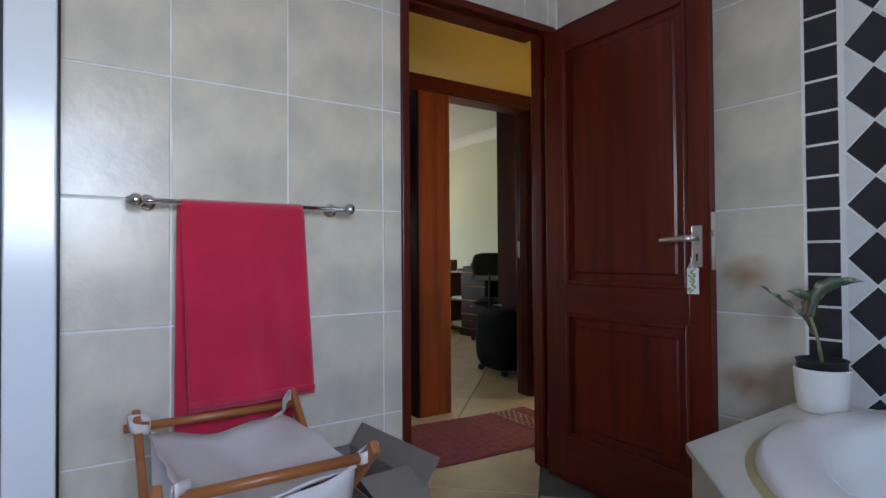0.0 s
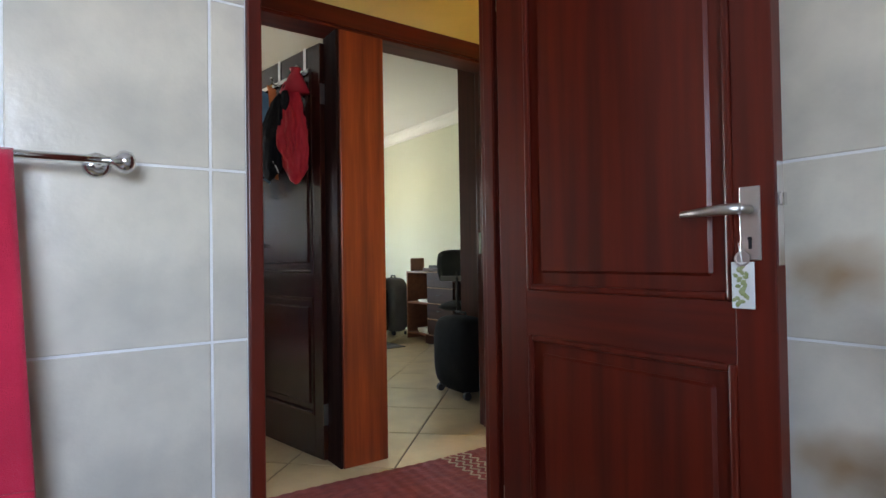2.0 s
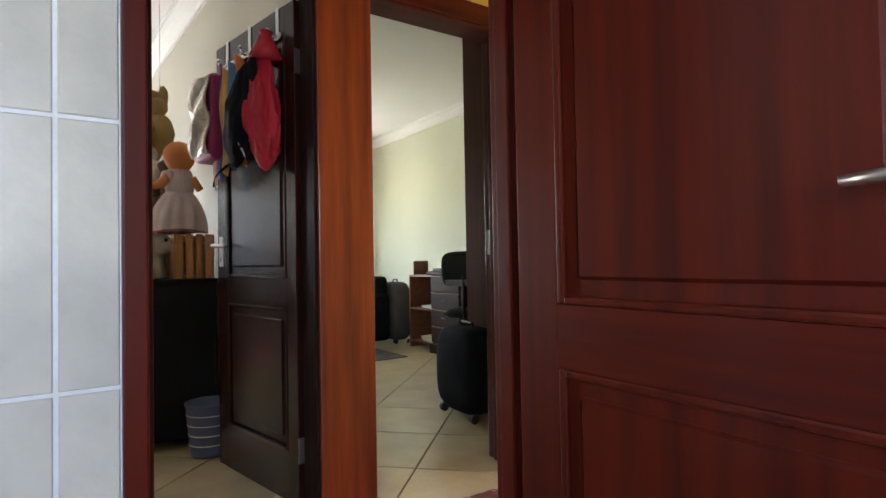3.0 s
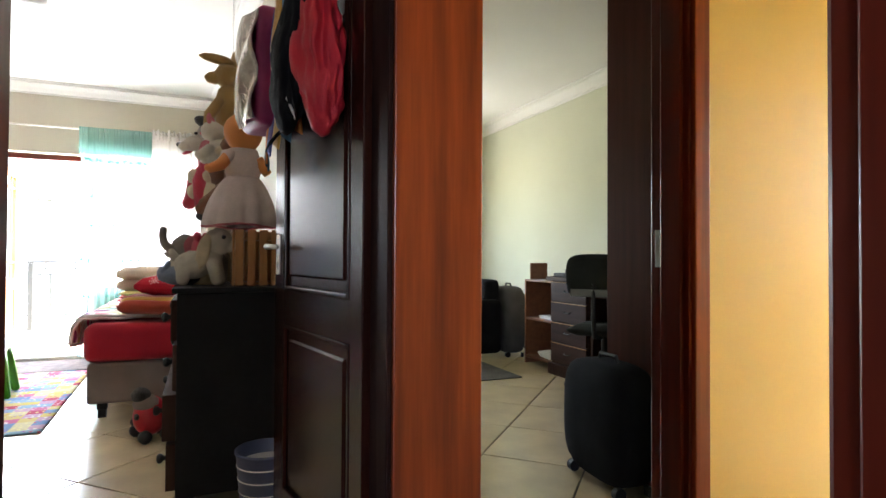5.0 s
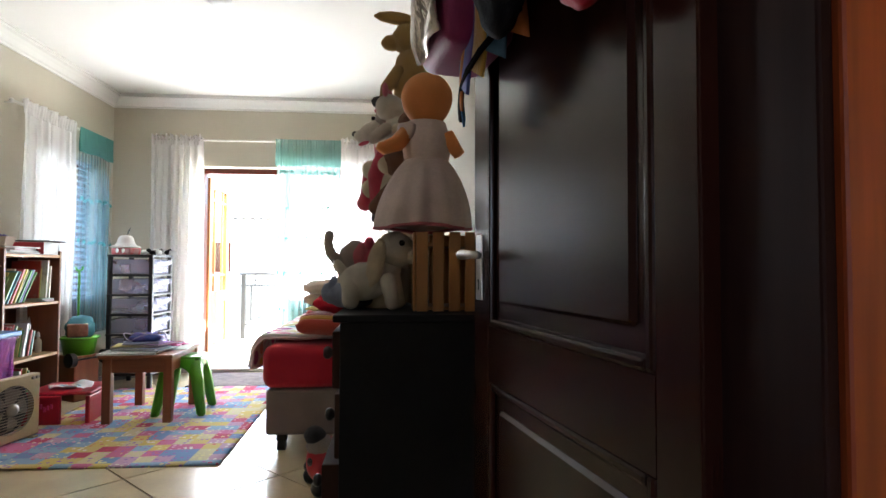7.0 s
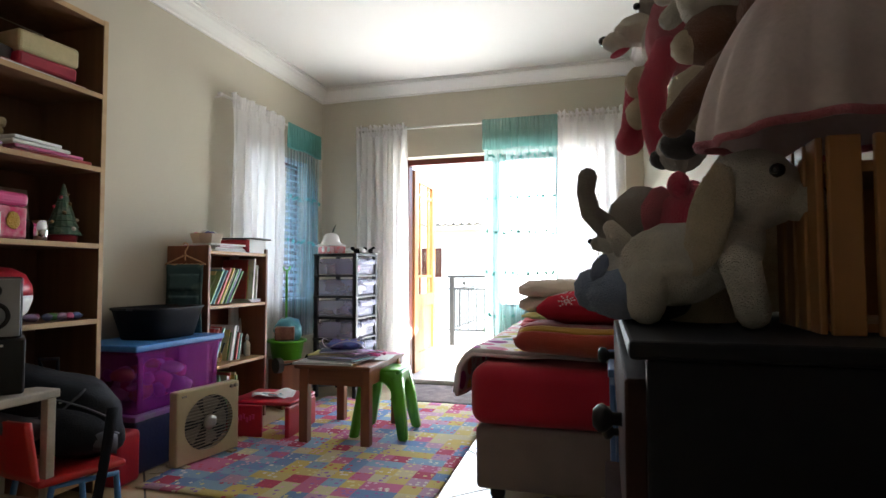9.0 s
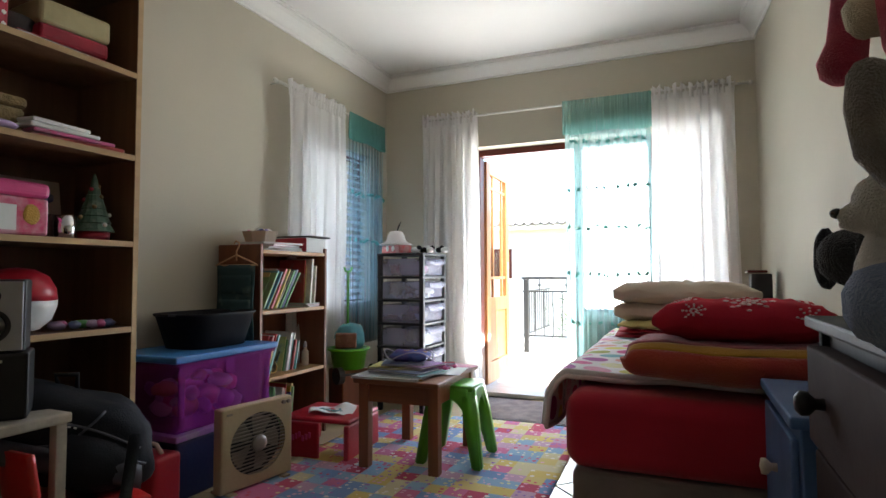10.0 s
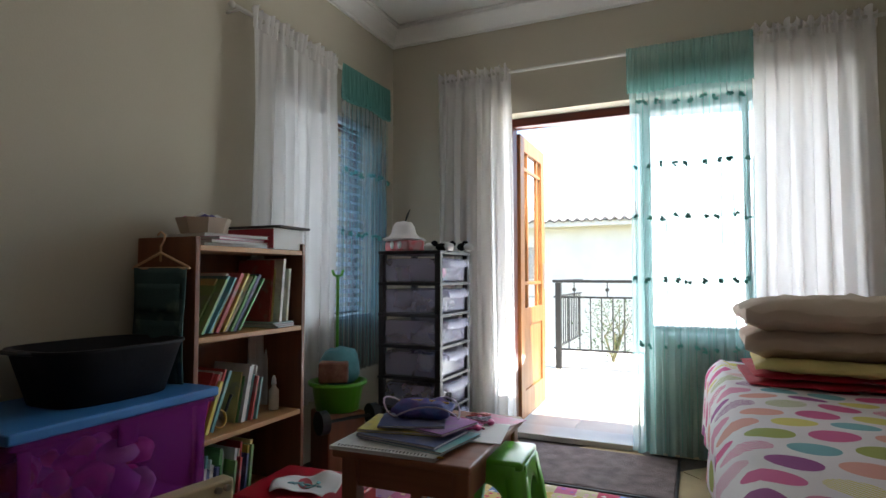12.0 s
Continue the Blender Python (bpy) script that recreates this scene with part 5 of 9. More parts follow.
cu = thing("cushion", (1.645, 6.00, 0.768), -4, "red cushion with a white floral print on the folded blanket", "cushion")
bm = cushion(0.50, 0.34, 0.125, 0.5, 7, 0.008)
tree = BVHTree.FromBMesh(bm)
part("cover", bm, M["pillow_red"], cu, smooth=True)
for cx, cy, size in ((0.02, -0.10, 1.0), (-0.16, -0.02, 0.7), (0.18, 0.0, 0.8), (0.01, 0.09, 0.8), (-0.13, -0.15, 0.5), (0.17, -0.16, 0.5)):
    for i in range(24):
        a = 2 * math.pi * (i % 8) / 8
        r = (0.018, 0.040, 0.062)[i // 8] * size
        hit = tree.ray_cast(Vector((cx + r * math.cos(a), cy + 0.8 * r * math.sin(a), 0.5)), Vector((0, 0, -1)))
        if hit[0] is not None:
            part("print", ball(hit[0] + hit[1] * 0.001, (0.010 * size, 0.0075 * size, 0.0035), (0, 0, math.degrees(a)), 1), M["print_white"], cu)
for i, (y, h, ww) in enumerate(((7.24, 0.115, 0.66), (7.22, 0.115, 0.68))):
    t = thing("pillow", (1.475, y, 0.728 + i * 0.092), (-1, 2)[i], "ecru cotton pillow stacked on the bed", "pillow", "stacked pillows")
    part("cover", cushion(ww, 0.44, h, 0.45, 7, 0.010), M["pillow_beige"], t, smooth=True)
folded("folded_cloth", (1.47, 7.20, 0.648), 2, 0.66, 0.42, 0.050, 2, "red_sheet", "folded red cloth under the pillows", "cloth")
folded("folded_cloth", (1.37, 7.15, 0.698), -2, 0.40, 0.38, 0.035, 1, "yellow_cloth", "folded pale yellow cloth under the pillows", "cloth")
rad = thing("cassette_box", (1.90, 7.62, 0.0), 0, "dark upright box with a handle beside the bed head", "box")
part("body", box(-0.055, 0.055, 0.10, 0.24, 0.0, 0.98, 0.008), M["black_plastic"], rad)
part("handle", box(-0.075, 0.03, 0.09, 0.25, 0.985, 1.0, 0.004), M["mahogany"], rad)

# ---- bedroom: dresser ----
M["blue_paint"] = material("faded_blue_paint", (0.075, 0.15, 0.33), rough=0.5, vary=0.10, scale=5, fine=60, second=(0.06, 0.11, 0.24))
M["grey_drawer"] = material("dark_brown_drawer_paint", (0.048, 0.024, 0.020), spec=0.06, rough=0.75, vary=0.15, scale=5, fine=60)
DX0, DX1, DY0, DY1, DZ = 1.70, 2.10, 4.23, 5.18, 0.900
dr = thing("dresser", label="black painted dresser with partly open drawers", category="dresser")
part("side", box(DX0, DX1, DY0, DY0 + 0.022, 0.06, DZ - 0.022, 0.003), M["black_paint"], dr)
part("side", box(DX0, DX1, DY1 - 0.022, DY1, 0.06, DZ - 0.022, 0.003), M["black_paint"], dr)
part("top", box(DX0 - 0.02, DX1 + 0.01, DY0 - 0.012, DY1 + 0.012, DZ - 0.0215, DZ, 0.005), M["black_paint"], dr)
part("carcass", box(DX0 + 0.012, DX1 - 0.002, DY0 + 0.023, DY1 - 0.023, 0.07, DZ - 0.023), M["black_paint"], dr)
for y in (DY0 + 0.04, DY1 - 0.04):
    for x in (DX0 + 0.04, DX1 - 0.04):
        part("foot", lathe([(0.018, 0), (0.026, 0.02), (0.03, 0.045), (0.024, 0.0595)], (x, y, 0), 14), M["black_paint"], dr, smooth=True)
rows = ((0.085, 0.185), (0.285, 0.185), (0.485, 0.185), (0.685, 0.165))
for c, (ya, yb) in enumerate(((DY0 + 0.028, DY1 - 0.028),)):
    for r, (z, h) in enumerate(rows):
        pull = (0.02, 0.035, 0.0, 0.008)[r]
        key = "grey_drawer"
        d = part("drawer", box(DX0 - 0.016 - pull, DX0 + 0.006 - pull + (pull + 0.004), ya, yb, z, z + h, 0.004), M[key], dr, "dark brown drawer front")
        for ky in (ya + (yb - ya) * 0.14, ya + (yb - ya) * 0.86):
            part("knob", lathe([(0.010, 0), (0.009, 0.012), (0.019, 0.022), (0.020, 0.032), (0.012, 0.040), (0, 0.041)], (DX0 - 0.016 - pull, ky, z + h * 0.52), 16, (0, -90, 0)), M["black_plastic"], d, smooth=True)

ns = thing("nightstand", (1.855, 5.47, 0), 0, "small blue painted nightstand with a wooden knob", "nightstand")
part("body", box(-0.175, 0.19, -0.21, 0.21, 0.0, 0.675, 0.004), M["blue_paint"], ns)
part("top", box(-0.195, 0.20, -0.225, 0.225, 0.6755, 0.70, 0.005), M["blue_paint"], ns)
for z0, z1 in ((0.06, 0.34), (0.36, 0.65)):
    d = part("drawer", box(-0.19, -0.1755, -0.19, 0.19, z0, z1, 0.004), M["blue_paint"], ns)
    part("knob", lathe([(0.010, 0), (0.009, 0.012), (0.019, 0.022), (0.018, 0.032), (0, 0.036)], (-0.19, 0, (z0 + z1) / 2 + 0.03), 16, (0, -90, 0)), M["pillow_beige"], d, smooth=True)
d = part("side_panel", box(-0.14, 0.16, -0.216, -0.2105, 0.06, 0.63, 0.003), M["blue_paint"], ns)
tagged(part("toy_brush", rod((1.80, 5.38, 0.708), (1.84, 5.52, 0.708), 0.006, 0.004), M["yellow_stripe"]), "yellow pencil lying on the blue nightstand", "pencil")

# blue waste bin beside the dresser
M["bin_blue"] = material("blue_grey_plastic_bin", (0.11, 0.13, 0.24), rough=0.4, vary=0.06)
wb = thing("waste_bin", (2.035, 4.085, 0.001), 0, "blue plastic waste bin behind the door", "bin")
part("body", lathe([(0.088, 0.004), (0.092, 0), (0.096, 0.02), (0.116, 0.255), (0.121, 0.258), (0.121, 0.268), (0.114, 0.268), (0.094, 0.02), (0, 0.012)], (0, 0, 0), 32), M["bin_blue"], wb, smooth=True)
for k, z in enumerate((0.06, 0.11, 0.16, 0.21)):
    r = 0.096 + (z - 0.02) * 0.085
    part("line", lathe([(r + 0.001, z), (r + 0.003, z + 0.002), (r + 0.001, z + 0.005)], (0, 0, 0), 32), M["white_plastic"], wb)

# ---- bedroom: rug and mats ----
def rug_material():
    """A printed play rug: square patches in several colours with small figures in them."""
    m = material("printed_play_rug", (0.6, 0.5, 0.2), rough=0.95, vary=0.06, fine=260, bump=0.25, spec=0.1)
    n, l = m.node_tree.nodes, m.node_tree.links
    b = n["Principled BSDF"]
    co = n.new("ShaderNodeTexCoord")
    mp = n.new("ShaderNodeMapping")
    mp.inputs["Scale"].default_value = (10.5, 10.5, 0)
    l.new(co.outputs["Object"], mp.inputs["Vector"])

    def vec(op, a, v=None):
        k = n.new("ShaderNodeVectorMath")
        k.operation = op
        l.new(a, k.inputs[0])
        if v is not None:
            k.inputs[1].default_value = v
        return k.outputs[0] if op not in ("LENGTH", "DISTANCE") else k.outputs["Value"]

    def ramp_of(colours, src):
        r = n.new("ShaderNodeValToRGB")
        r.color_ramp.interpolation = "CONSTANT"
        el = r.color_ramp.elements
        while len(el) < len(colours):
            el.new(0.5)
        for i, c in enumerate(colours):
            el[i].position = i / len(colours)
            el[i].color = (*c, 1)
        l.new(src, r.inputs["Fac"])
        return r.outputs["Color"]
    cell = vec("FLOOR", mp.outputs["Vector"])
    w1, w2 = n.new("ShaderNodeTexWhiteNoise"), n.new("ShaderNodeTexWhiteNoise")
    l.new(cell, w1.inputs["Vector"])
    l.new(vec("ADD", cell, (17.3, 4.1, 2.0)), w2.inputs["Vector"])
    pal = [(0.58, 0.44, 0.14), (0.44, 0.07, 0.12), (0.17, 0.26, 0.46), (0.56, 0.44, 0.17), (0.48, 0.30, 0.40), (0.52, 0.15, 0.26), (0.56, 0.50, 0.30), (0.24, 0.36, 0.50)]
    pal2 = [(0.55, 0.08, 0.14), (0.70, 0.66, 0.58), (0.68, 0.40, 0.50), (0.30, 0.16, 0.42), (0.68, 0.62, 0.30)]
    ground, figure = ramp_of(pal, w1.outputs["Value"]), ramp_of(pal2, w2.outputs["Value"])
    vo = n.new("ShaderNodeTexVoronoi")
    vo.inputs["Scale"].default_value = 2.6
    vo.inputs["Randomness"].default_value = 0.55
    l.new(mp.outputs["Vector"], vo.inputs["Vector"])
    wav = n.new("ShaderNodeTexNoise")
    wav.inputs["Scale"].default_value = 6
    l.new(mp.outputs["Vector"], wav.inputs["Vector"])
    add = n.new("ShaderNodeMath")
    add.operation = "MULTIPLY_ADD"
    l.new(wav.outputs["Fac"], add.inputs[0])
    add.inputs[1].default_value = 0.35
    l.new(vo.outputs["Distance"], add.inputs[2])
    lt = n.new("ShaderNodeMath")
    lt.operation = "LESS_THAN"
    lt.inputs[1].default_value = 0.47
    l.new(add.outputs[0], lt.inputs[0])
    mx = n.new("ShaderNodeMix")
    mx.data_type = "RGBA"
    l.new(lt.outputs[0], mx.inputs["Factor"])
    l.new(ground, mx.inputs["A"])
    l.new(figure, mx.inputs["B"])
    l.new(mx.outputs["Result"], b.inputs["Base Color"])
    return m


M["play_rug"] = rug_material()
rug = thing("play_rug", (0, 0, 0.001), label="printed play rug with colourful square patches", category="rug")
part("carpet", sheet(lambda u, v: (-0.42 + 1.36 * u - 0.06 * v, 5.655 + 1.95 * v, 0.008 + 0.003 * math.sin(u * 7 + v * 9)), 40, 50, 0.007), M["play_rug"], rug, smooth=True)
M["doormat"] = material("grey_brown_doormat", (0.21, 0.16, 0.15), rough=1.0, vary=0.25, fine=260, bump=0.8, scale=12)
dm = thing("doormat", (0.475, 7.945, 0.001), 0, "grey-brown doormat in front of the balcony door", "doormat")
part("carpet_top", box(-0.415, 0.415, -0.295, 0.295, 0, 0.013, 0.004), M["doormat"], dm)
for a in ((-0.43, 0.43, -0.31, -0.2955), (-0.43, 0.43, 0.2955, 0.31), (-0.43, -0.4155, -0.295, 0.295), (0.4155, 0.43, -0.295, 0.295)):
    part("edging", box(*a, 0, 0.009, 0.003), M["black_plastic"], dm)

# ---- bedroom: children's table and stool ----
M["table_wood"] = wood("red_brown_table_wood", (0.26, 0.09, 0.034), (0.18, 0.06, 0.022), rough=0.5, coat=0.05, grain_axis=0)
M["table_leg"] = wood("red_brown_leg_wood", (0.30, 0.105, 0.038), (0.20, 0.065, 0.024), rough=0.45, coat=0.1)
M["green_plastic"] = material("lime_green_plastic", (0.10, 0.40, 0.02), rough=0.3, vary=0.03, bump=0.02, subsurface=0.1)
tb = thing("childrens_table", (0.154, 6.743, 0.010), 2, "small red-brown wooden table covered with magazines", "table")
part("tabletop", box(-0.232, 0.232, -0.315, 0.315, 0.425, 0.449, 0.006), M["table_wood"], tb)
for sx in (-1, 1):
    for sy in (-1, 1):
        part("leg", box(sx * 0.19 - 0.027, sx * 0.19 + 0.027, sy * 0.255 - 0.027, sy * 0.255 + 0.027, 0, 0.424, 0.005), M["table_leg"], tb)
for sx in (-1, 1):
    part("apron", box(sx * 0.195 - 0.01, sx * 0.195 + 0.01, -0.227, 0.227, 0.33, 0.424, 0.002), M["table_leg"], tb)
for sy in (-1, 1):
    part("apron", box(-0.162, 0.162, sy * 0.26 - 0.01, sy * 0.26 + 0.01, 0.33, 0.424, 0.002), M["table_wood"], tb)


def plastic_stool(name, at, rz, w, h, key, label):
    """A moulded stool: four splayed hollow legs that run up into the seat, with arches between them."""
    t = thing(name, at, rz, label, "stool")
    top = w * 0.66
    part("seat", box(-top / 2, top / 2, -top / 2, top / 2, h - 0.03, h, 0.012, 3), M[key], t, smooth=True)
    for sx in (-1, 1):
        for sy in (-1, 1):
            bm = bmesh.new()
            rings = []
            for z, off, half in ((h - 0.02, top / 2 - 0.035, 0.036), (h * 0.6, top / 2 - 0.01, 0.036), (0.0, w / 2 - 0.028, 0.026)):
                rings.append([bm.verts.new((sx * off + dx * half, sy * off + dy * half, z)) for dx, dy in ((-1, -1), (1, -1), (1, 1), (-1, 1))])
            for a, b in zip(rings, rings[1:]):
                for i in range(4):
                    bm.faces.new((a[i], a[(i + 1) % 4], b[(i + 1) % 4], b[i]))
            bm.faces.new(rings[0])
            bm.faces.new(list(reversed(rings[-1])))
            bmesh.ops.bevel(bm, geom=list(bm.edges), offset=0.008, segments=2, affect="EDGES")
            part("leg", bm, M[key], t, smooth=True)
    for k in range(4):
        def fn(u, v):
            x = (u - 0.5) * (top - 0.05)
            arch = 0.10 * (1 - (2 * u - 1) ** 2)
            z = h - 0.015 - v * (0.16 - arch)
            return (x, -(top / 2 - 0.004 + (h - z) * 0.11), z)
        bm = sheet(fn, 16, 4, 0.005)
        bm.transform(Matrix.Rotation(k * math.pi / 2, 4, "Z"))
        part("skirt", bm, M[key], t, smooth=True)
    return t


plastic_stool("plastic_stool", (0.355, 6.79, 0.010), 4, 0.36, 0.40, "green_plastic", "lime green moulded plastic stool by the table")
# magazines, crayons and ribbons on the table
MAGS = {"mag_a": (0.60, 0.50, 0.10), "mag_b": (0.08, 0.10, 0.22), "mag_c": (0.55, 0.10, 0.25), "mag_d": (0.62, 0.62, 0.60), "mag_e": (0.12, 0.32, 0.34), "mag_f": (0.30, 0.12, 0.36), "mag_g": (0.45, 0.06, 0.06), "mag_h": (0.10, 0.30, 0.10), "mag_i": (0.62, 0.56, 0.22), "mag_j": (0.22, 0.40, 0.16), "mag_k": (0.66, 0.64, 0.58)}
for k, c in MAGS.items():
    M[k] = material("cover_" + k, c, rough=0.4, vary=0.08, scale=16, fine=60, bump=0.02, second=tuple(min(0.8, x * 0.55 + 0.12) for x in c), mix=(0.5, 0.62))
TT = 0.460
rnd = random.Random(21)


def book(name, w, d, h, key, m, label, group, cat="book"):
    """Covers and a block of pages."""
    t = thing(name, label=label, category=cat, group=group)
    t.matrix_world = m
    c = part("cover", box(-w / 2, w / 2, -d / 2, d / 2, 0, h * 0.14, 0), M[key], t)
    add = box(-w / 2, w / 2, -d / 2, d / 2, h * 0.86, h, 0)
    add_box(add, -w / 2, -w / 2 + 0.002, -d / 2, d / 2, h * 0.14, h * 0.86)
    part("cover", add, M[key], t)
    part("page_block", box(-w / 2 + 0.002, w / 2 - 0.003, -d / 2 + 0.003, d / 2 - 0.003, h * 0.15, h * 0.85), M["paper"], t)
    return t


z = TT
for i, (dx, dy, w, d, h, key, rz) in enumerate(((-0.03, -0.15, 0.36, 0.25, 0.012, "mag_d", 3), (0.02, -0.09, 0.33, 0.24, 0.008, "mag_e", -9), (0.0, -0.10, 0.30, 0.22, 0.010, "mag_b", -6), (-0.05, -0.05, 0.28, 0.21, 0.009, "mag_a", 12), (0.03, -0.03, 0.26, 0.2, 0.009, "mag_f", -14), (-0.02, -0.06, 0.22, 0.17, 0.007, "mag_b", 22))):
    book("magazine", w, d, h, key, pose(0.13 + dx, 6.70 + dy, z, 0, 0, rz), "magazine lying in a pile on the small table", "magazines on the table", "magazine")
    z += h + 0.001
MAG_TOP = z
tagged(part("colouring_sheet", box(-0.10, 0.10, -0.14, 0.14, 0, 0.002, m=pose(0.27, 6.90, TT + 0.0, 0, 0, -14)), M["mag_c"]), "pink printed paper lying on the table", "paper")
tagged(part("colouring_sheet", box(-0.09, 0.09, -0.12, 0.12, 0, 0.002, m=pose(0.30, 6.78, TT + 0.0026, 0, 0, 10)), M["paper"]), "white drawn paper lying on the table", "paper")
M["purple_toy"] = material("purple_fabric", (0.10, 0.05, 0.20), rough=0.8, vary=0.25, scale=20, fine=150, bump=0.3, second=(0.06, 0.10, 0.30))
M["pink_plastic"] = material("pink_plastic", (0.62, 0.06, 0.22), rough=0.35, vary=0.05)
M["wire_grey"] = material("lilac_ribbon", (0.42, 0.36, 0.48), rough=0.5, vary=0.1)
case = thing("pencil_case", (0.12, 6.70, MAG_TOP), 12, "purple soft pencil case on the magazine pile", "pencil case")
part("pouch", cushion(0.20, 0.13, 0.05, 0.4, 4, 0.008), M["purple_toy"], case, smooth=True)
part("zip", tube([(-0.09, 0, 0.046), (0, 0.004, 0.053), (0.09, 0, 0.046)], 0.003, 6), M["yellow_stripe"], case)
rb = thing("ribbon_loop", (0.12, 6.68, MAG_TOP), 0, "lilac ribbon loop lying over the magazines", "ribbon")
part("ribbon", tube([(0.14 * math.cos(a), 0.09 * math.sin(a), 0.006 + 0.05 * abs(math.sin(a * 1.5))) for a in (2 * math.pi * i / 28 for i in range(28))], 0.003, 6, True), M["wire_grey"], rb, smooth=True)
for i in range(6):
    tagged(part("plastic_toy", ball((0.27 + rnd.uniform(-0.04, 0.05), 6.88 + rnd.uniform(-0.10, 0.10), TT + 0.014), (0.022, 0.014, 0.011), (0, 0, rnd.uniform(0, 180)), 2, 0.25), M[("pink_plastic", "mag_f")[i % 2]], smooth=True), "small pink plastic toy lying on the table", "toy", "small toys on the table")
nb = thing("notebook", (0.10, 6.475, TT + 0.0005), 3, "white spiral-bound notebook at the table's edge", "notebook")
part("pages", box(-0.16, 0.16, -0.035, 0.06, 0, 0.010, 0.001), M["paper"], nb)
for k in range(26):
    part("binding_ring", lathe([(0.006, -0.0009), (0.0078, -0.0009), (0.0078, 0.0009), (0.006, 0.0009), (0.006, -0.0009)], (-0.15 + 0.012 * k, -0.035, 0.008), 8, (0, 90, 0)), M["dark_metal"], nb)
for k in range(10):
    tagged(part("ribbon", tube([(0.26 + rnd.uniform(-0.05, 0.03) + 0.02 * math.cos(q_ * 1.4 + k), 6.86 + rnd.uniform(-0.02, 0.02) + 0.05 * (k % 4 - 1.5) + 0.018 * math.sin(q_ * 1.7), TT + 0.012 + 0.006 * math.sin(q_ * 2 + k) ** 2 + 0.001 * k) for q_ in range(7)], 0.0035, 6), M[("pink_plastic", "mag_c", "wire_grey", "mag_g")[k % 4]], smooth=True), "curled pink or lilac ribbon on the table", "ribbon", "ribbons on the table")
tagged(part("crayon", rod((0.245, 6.455, TT + 0.006), (0.30, 6.47, TT + 0.006), 0.006, 0.003), M["yellow_stripe"]), "short orange crayon lying on the table", "crayon")
sc = thing("scissors", (0.16, 6.83, TT + 0.045), 30, "dark scissors standing among the things on the table", "scissors")
for s in (-1, 1):
    part("blade", box(-0.004 + s * 0.006, 0.004 + s * 0.006, -0.002, 0.002, -0.01, 0.075, 0.001), M["dark_metal"], sc)
    part("grip", lathe([(0.012, -0.003), (0.018, -0.003), (0.018, 0.003), (0.012, 0.003), (0.012, -0.003)], (s * 0.014, 0, -0.02), 14, (90, 0, 0)), M["black_plastic"], sc)

# ---- bedroom: bookcase by the window ----
bc = thing("bookcase", (-0.92, 6.37, 0), 0, "half-full reddish-brown wooden bookcase", "bookcase")
M["case_wood"] = wood("red_brown_case_wood", (0.23, 0.075, 0.028), (0.16, 0.05, 0.02), rough=0.4)
BD, BW, BH = 0.30, 0.615, 1.15
part("side", box(0, BD, 0, 0.022, 0, BH, 0.003), M["case_wood"], bc)
part("side", box(0, BD, BW - 0.022, BW, 0, BH, 0.003), M["case_wood"], bc)
part("back", box(0.0, 0.008, 0.0225, BW - 0.0225, 0.02, BH - 0.03), M["case_wood"], bc)
for zz in (0.07, 0.395, 0.765, BH - 0.05):
    part("shelf", box(0.009, BD - 0.002, 0.0225, BW - 0.0225, zz, zz + 0.02, 0.002), M["pine_y"], bc)
part("skirting", box(BD - 0.03, BD - 0.012, 0.0225, BW - 0.0225, 0.0, 0.069), M["case_wood"], bc)
SPINES = ["mag_i", "mag_j", "mag_k", "mag_a", "mag_h", "mag_d", "mag_e", "mag_b", "mag_d", "mag_g"]


def shelf_books(x_back, y0, z, n, lean, rnd, hmin=0.20, hmax=0.28):
    """Books upright on a shelf, spines to the room, leaning."""
    y = y0
    for i in range(n):
        w, h, d = rnd.uniform(0.007, 0.016), rnd.uniform(hmin, hmax), rnd.uniform(0.17, 0.22)
        la = lean * (0.9 + 0.2 * rnd.random())
        m = pose(x_back + d / 2 + rnd.uniform(0.03, 0.06), y + 0.0, z + h / 2 * math.cos(radians(la)) + 0.012 * math.sin(radians(abs(la))) + 0.003, la, 0, 0) @ Matrix.Rotation(math.pi / 2, 4, "X") @ Matrix.Rotation(math.pi, 4, "Y")
        book("book", d, h, w, SPINES[rnd.randrange(len(SPINES))], m, "children's book standing in the bookcase", "books in the bookcase")
        y += w / math.cos(radians(la)) + 0.001
    return y


rnd = random.Random(31)
shelf_books(-0.91, 6.470, 0.786, 17, -31, rnd, 0.20, 0.26)
shelf_books(-0.91, 6.83, 0.786, 7, -5, rnd, 0.24, 0.30)
shelf_books(-0.91, 6.48, 0.416, 6, -22, rnd, 0.18, 0.24)
shelf_books(-0.91, 6.66, 0.416, 8, -12, rnd, 0.16, 0.24)
shelf_books(-0.91, 6.42, 0.091, 24, -6, rnd, 0.17, 0.25)
for i in range(3):
    book("magazine", 0.18, 0.13, 0.007, ("mag_d", "mag_c", "mag_e")[i], pose(-0.72, 6.86, 0.786 + 0.008 * i, 0, 0, 8 - 6 * i), "magazine lying flat in the bookcase", "flat magazines", "magazine")
bt = thing("glue_bottle", (-0.72, 6.90, 0.416), 0, "small pale plastic bottle in the bookcase", "bottle")
part("body", lathe([(0.020, 0), (0.022, 0.01), (0.022, 0.085), (0.010, 0.10), (0.010, 0.112)], (0, 0, 0), 16), M["pillow_beige"], bt, smooth=True)
part("cap", lathe([(0.012, 0.1125), (0.010, 0.135), (0.004, 0.15), (0, 0.15)], (0, 0, 0), 14), M["white_plastic"], bt, smooth=True)
lp = thing("magnifier", (-0.69, 6.56, 0.418), 0, "orange-rimmed magnifying glass leaning on the books", "magnifier")
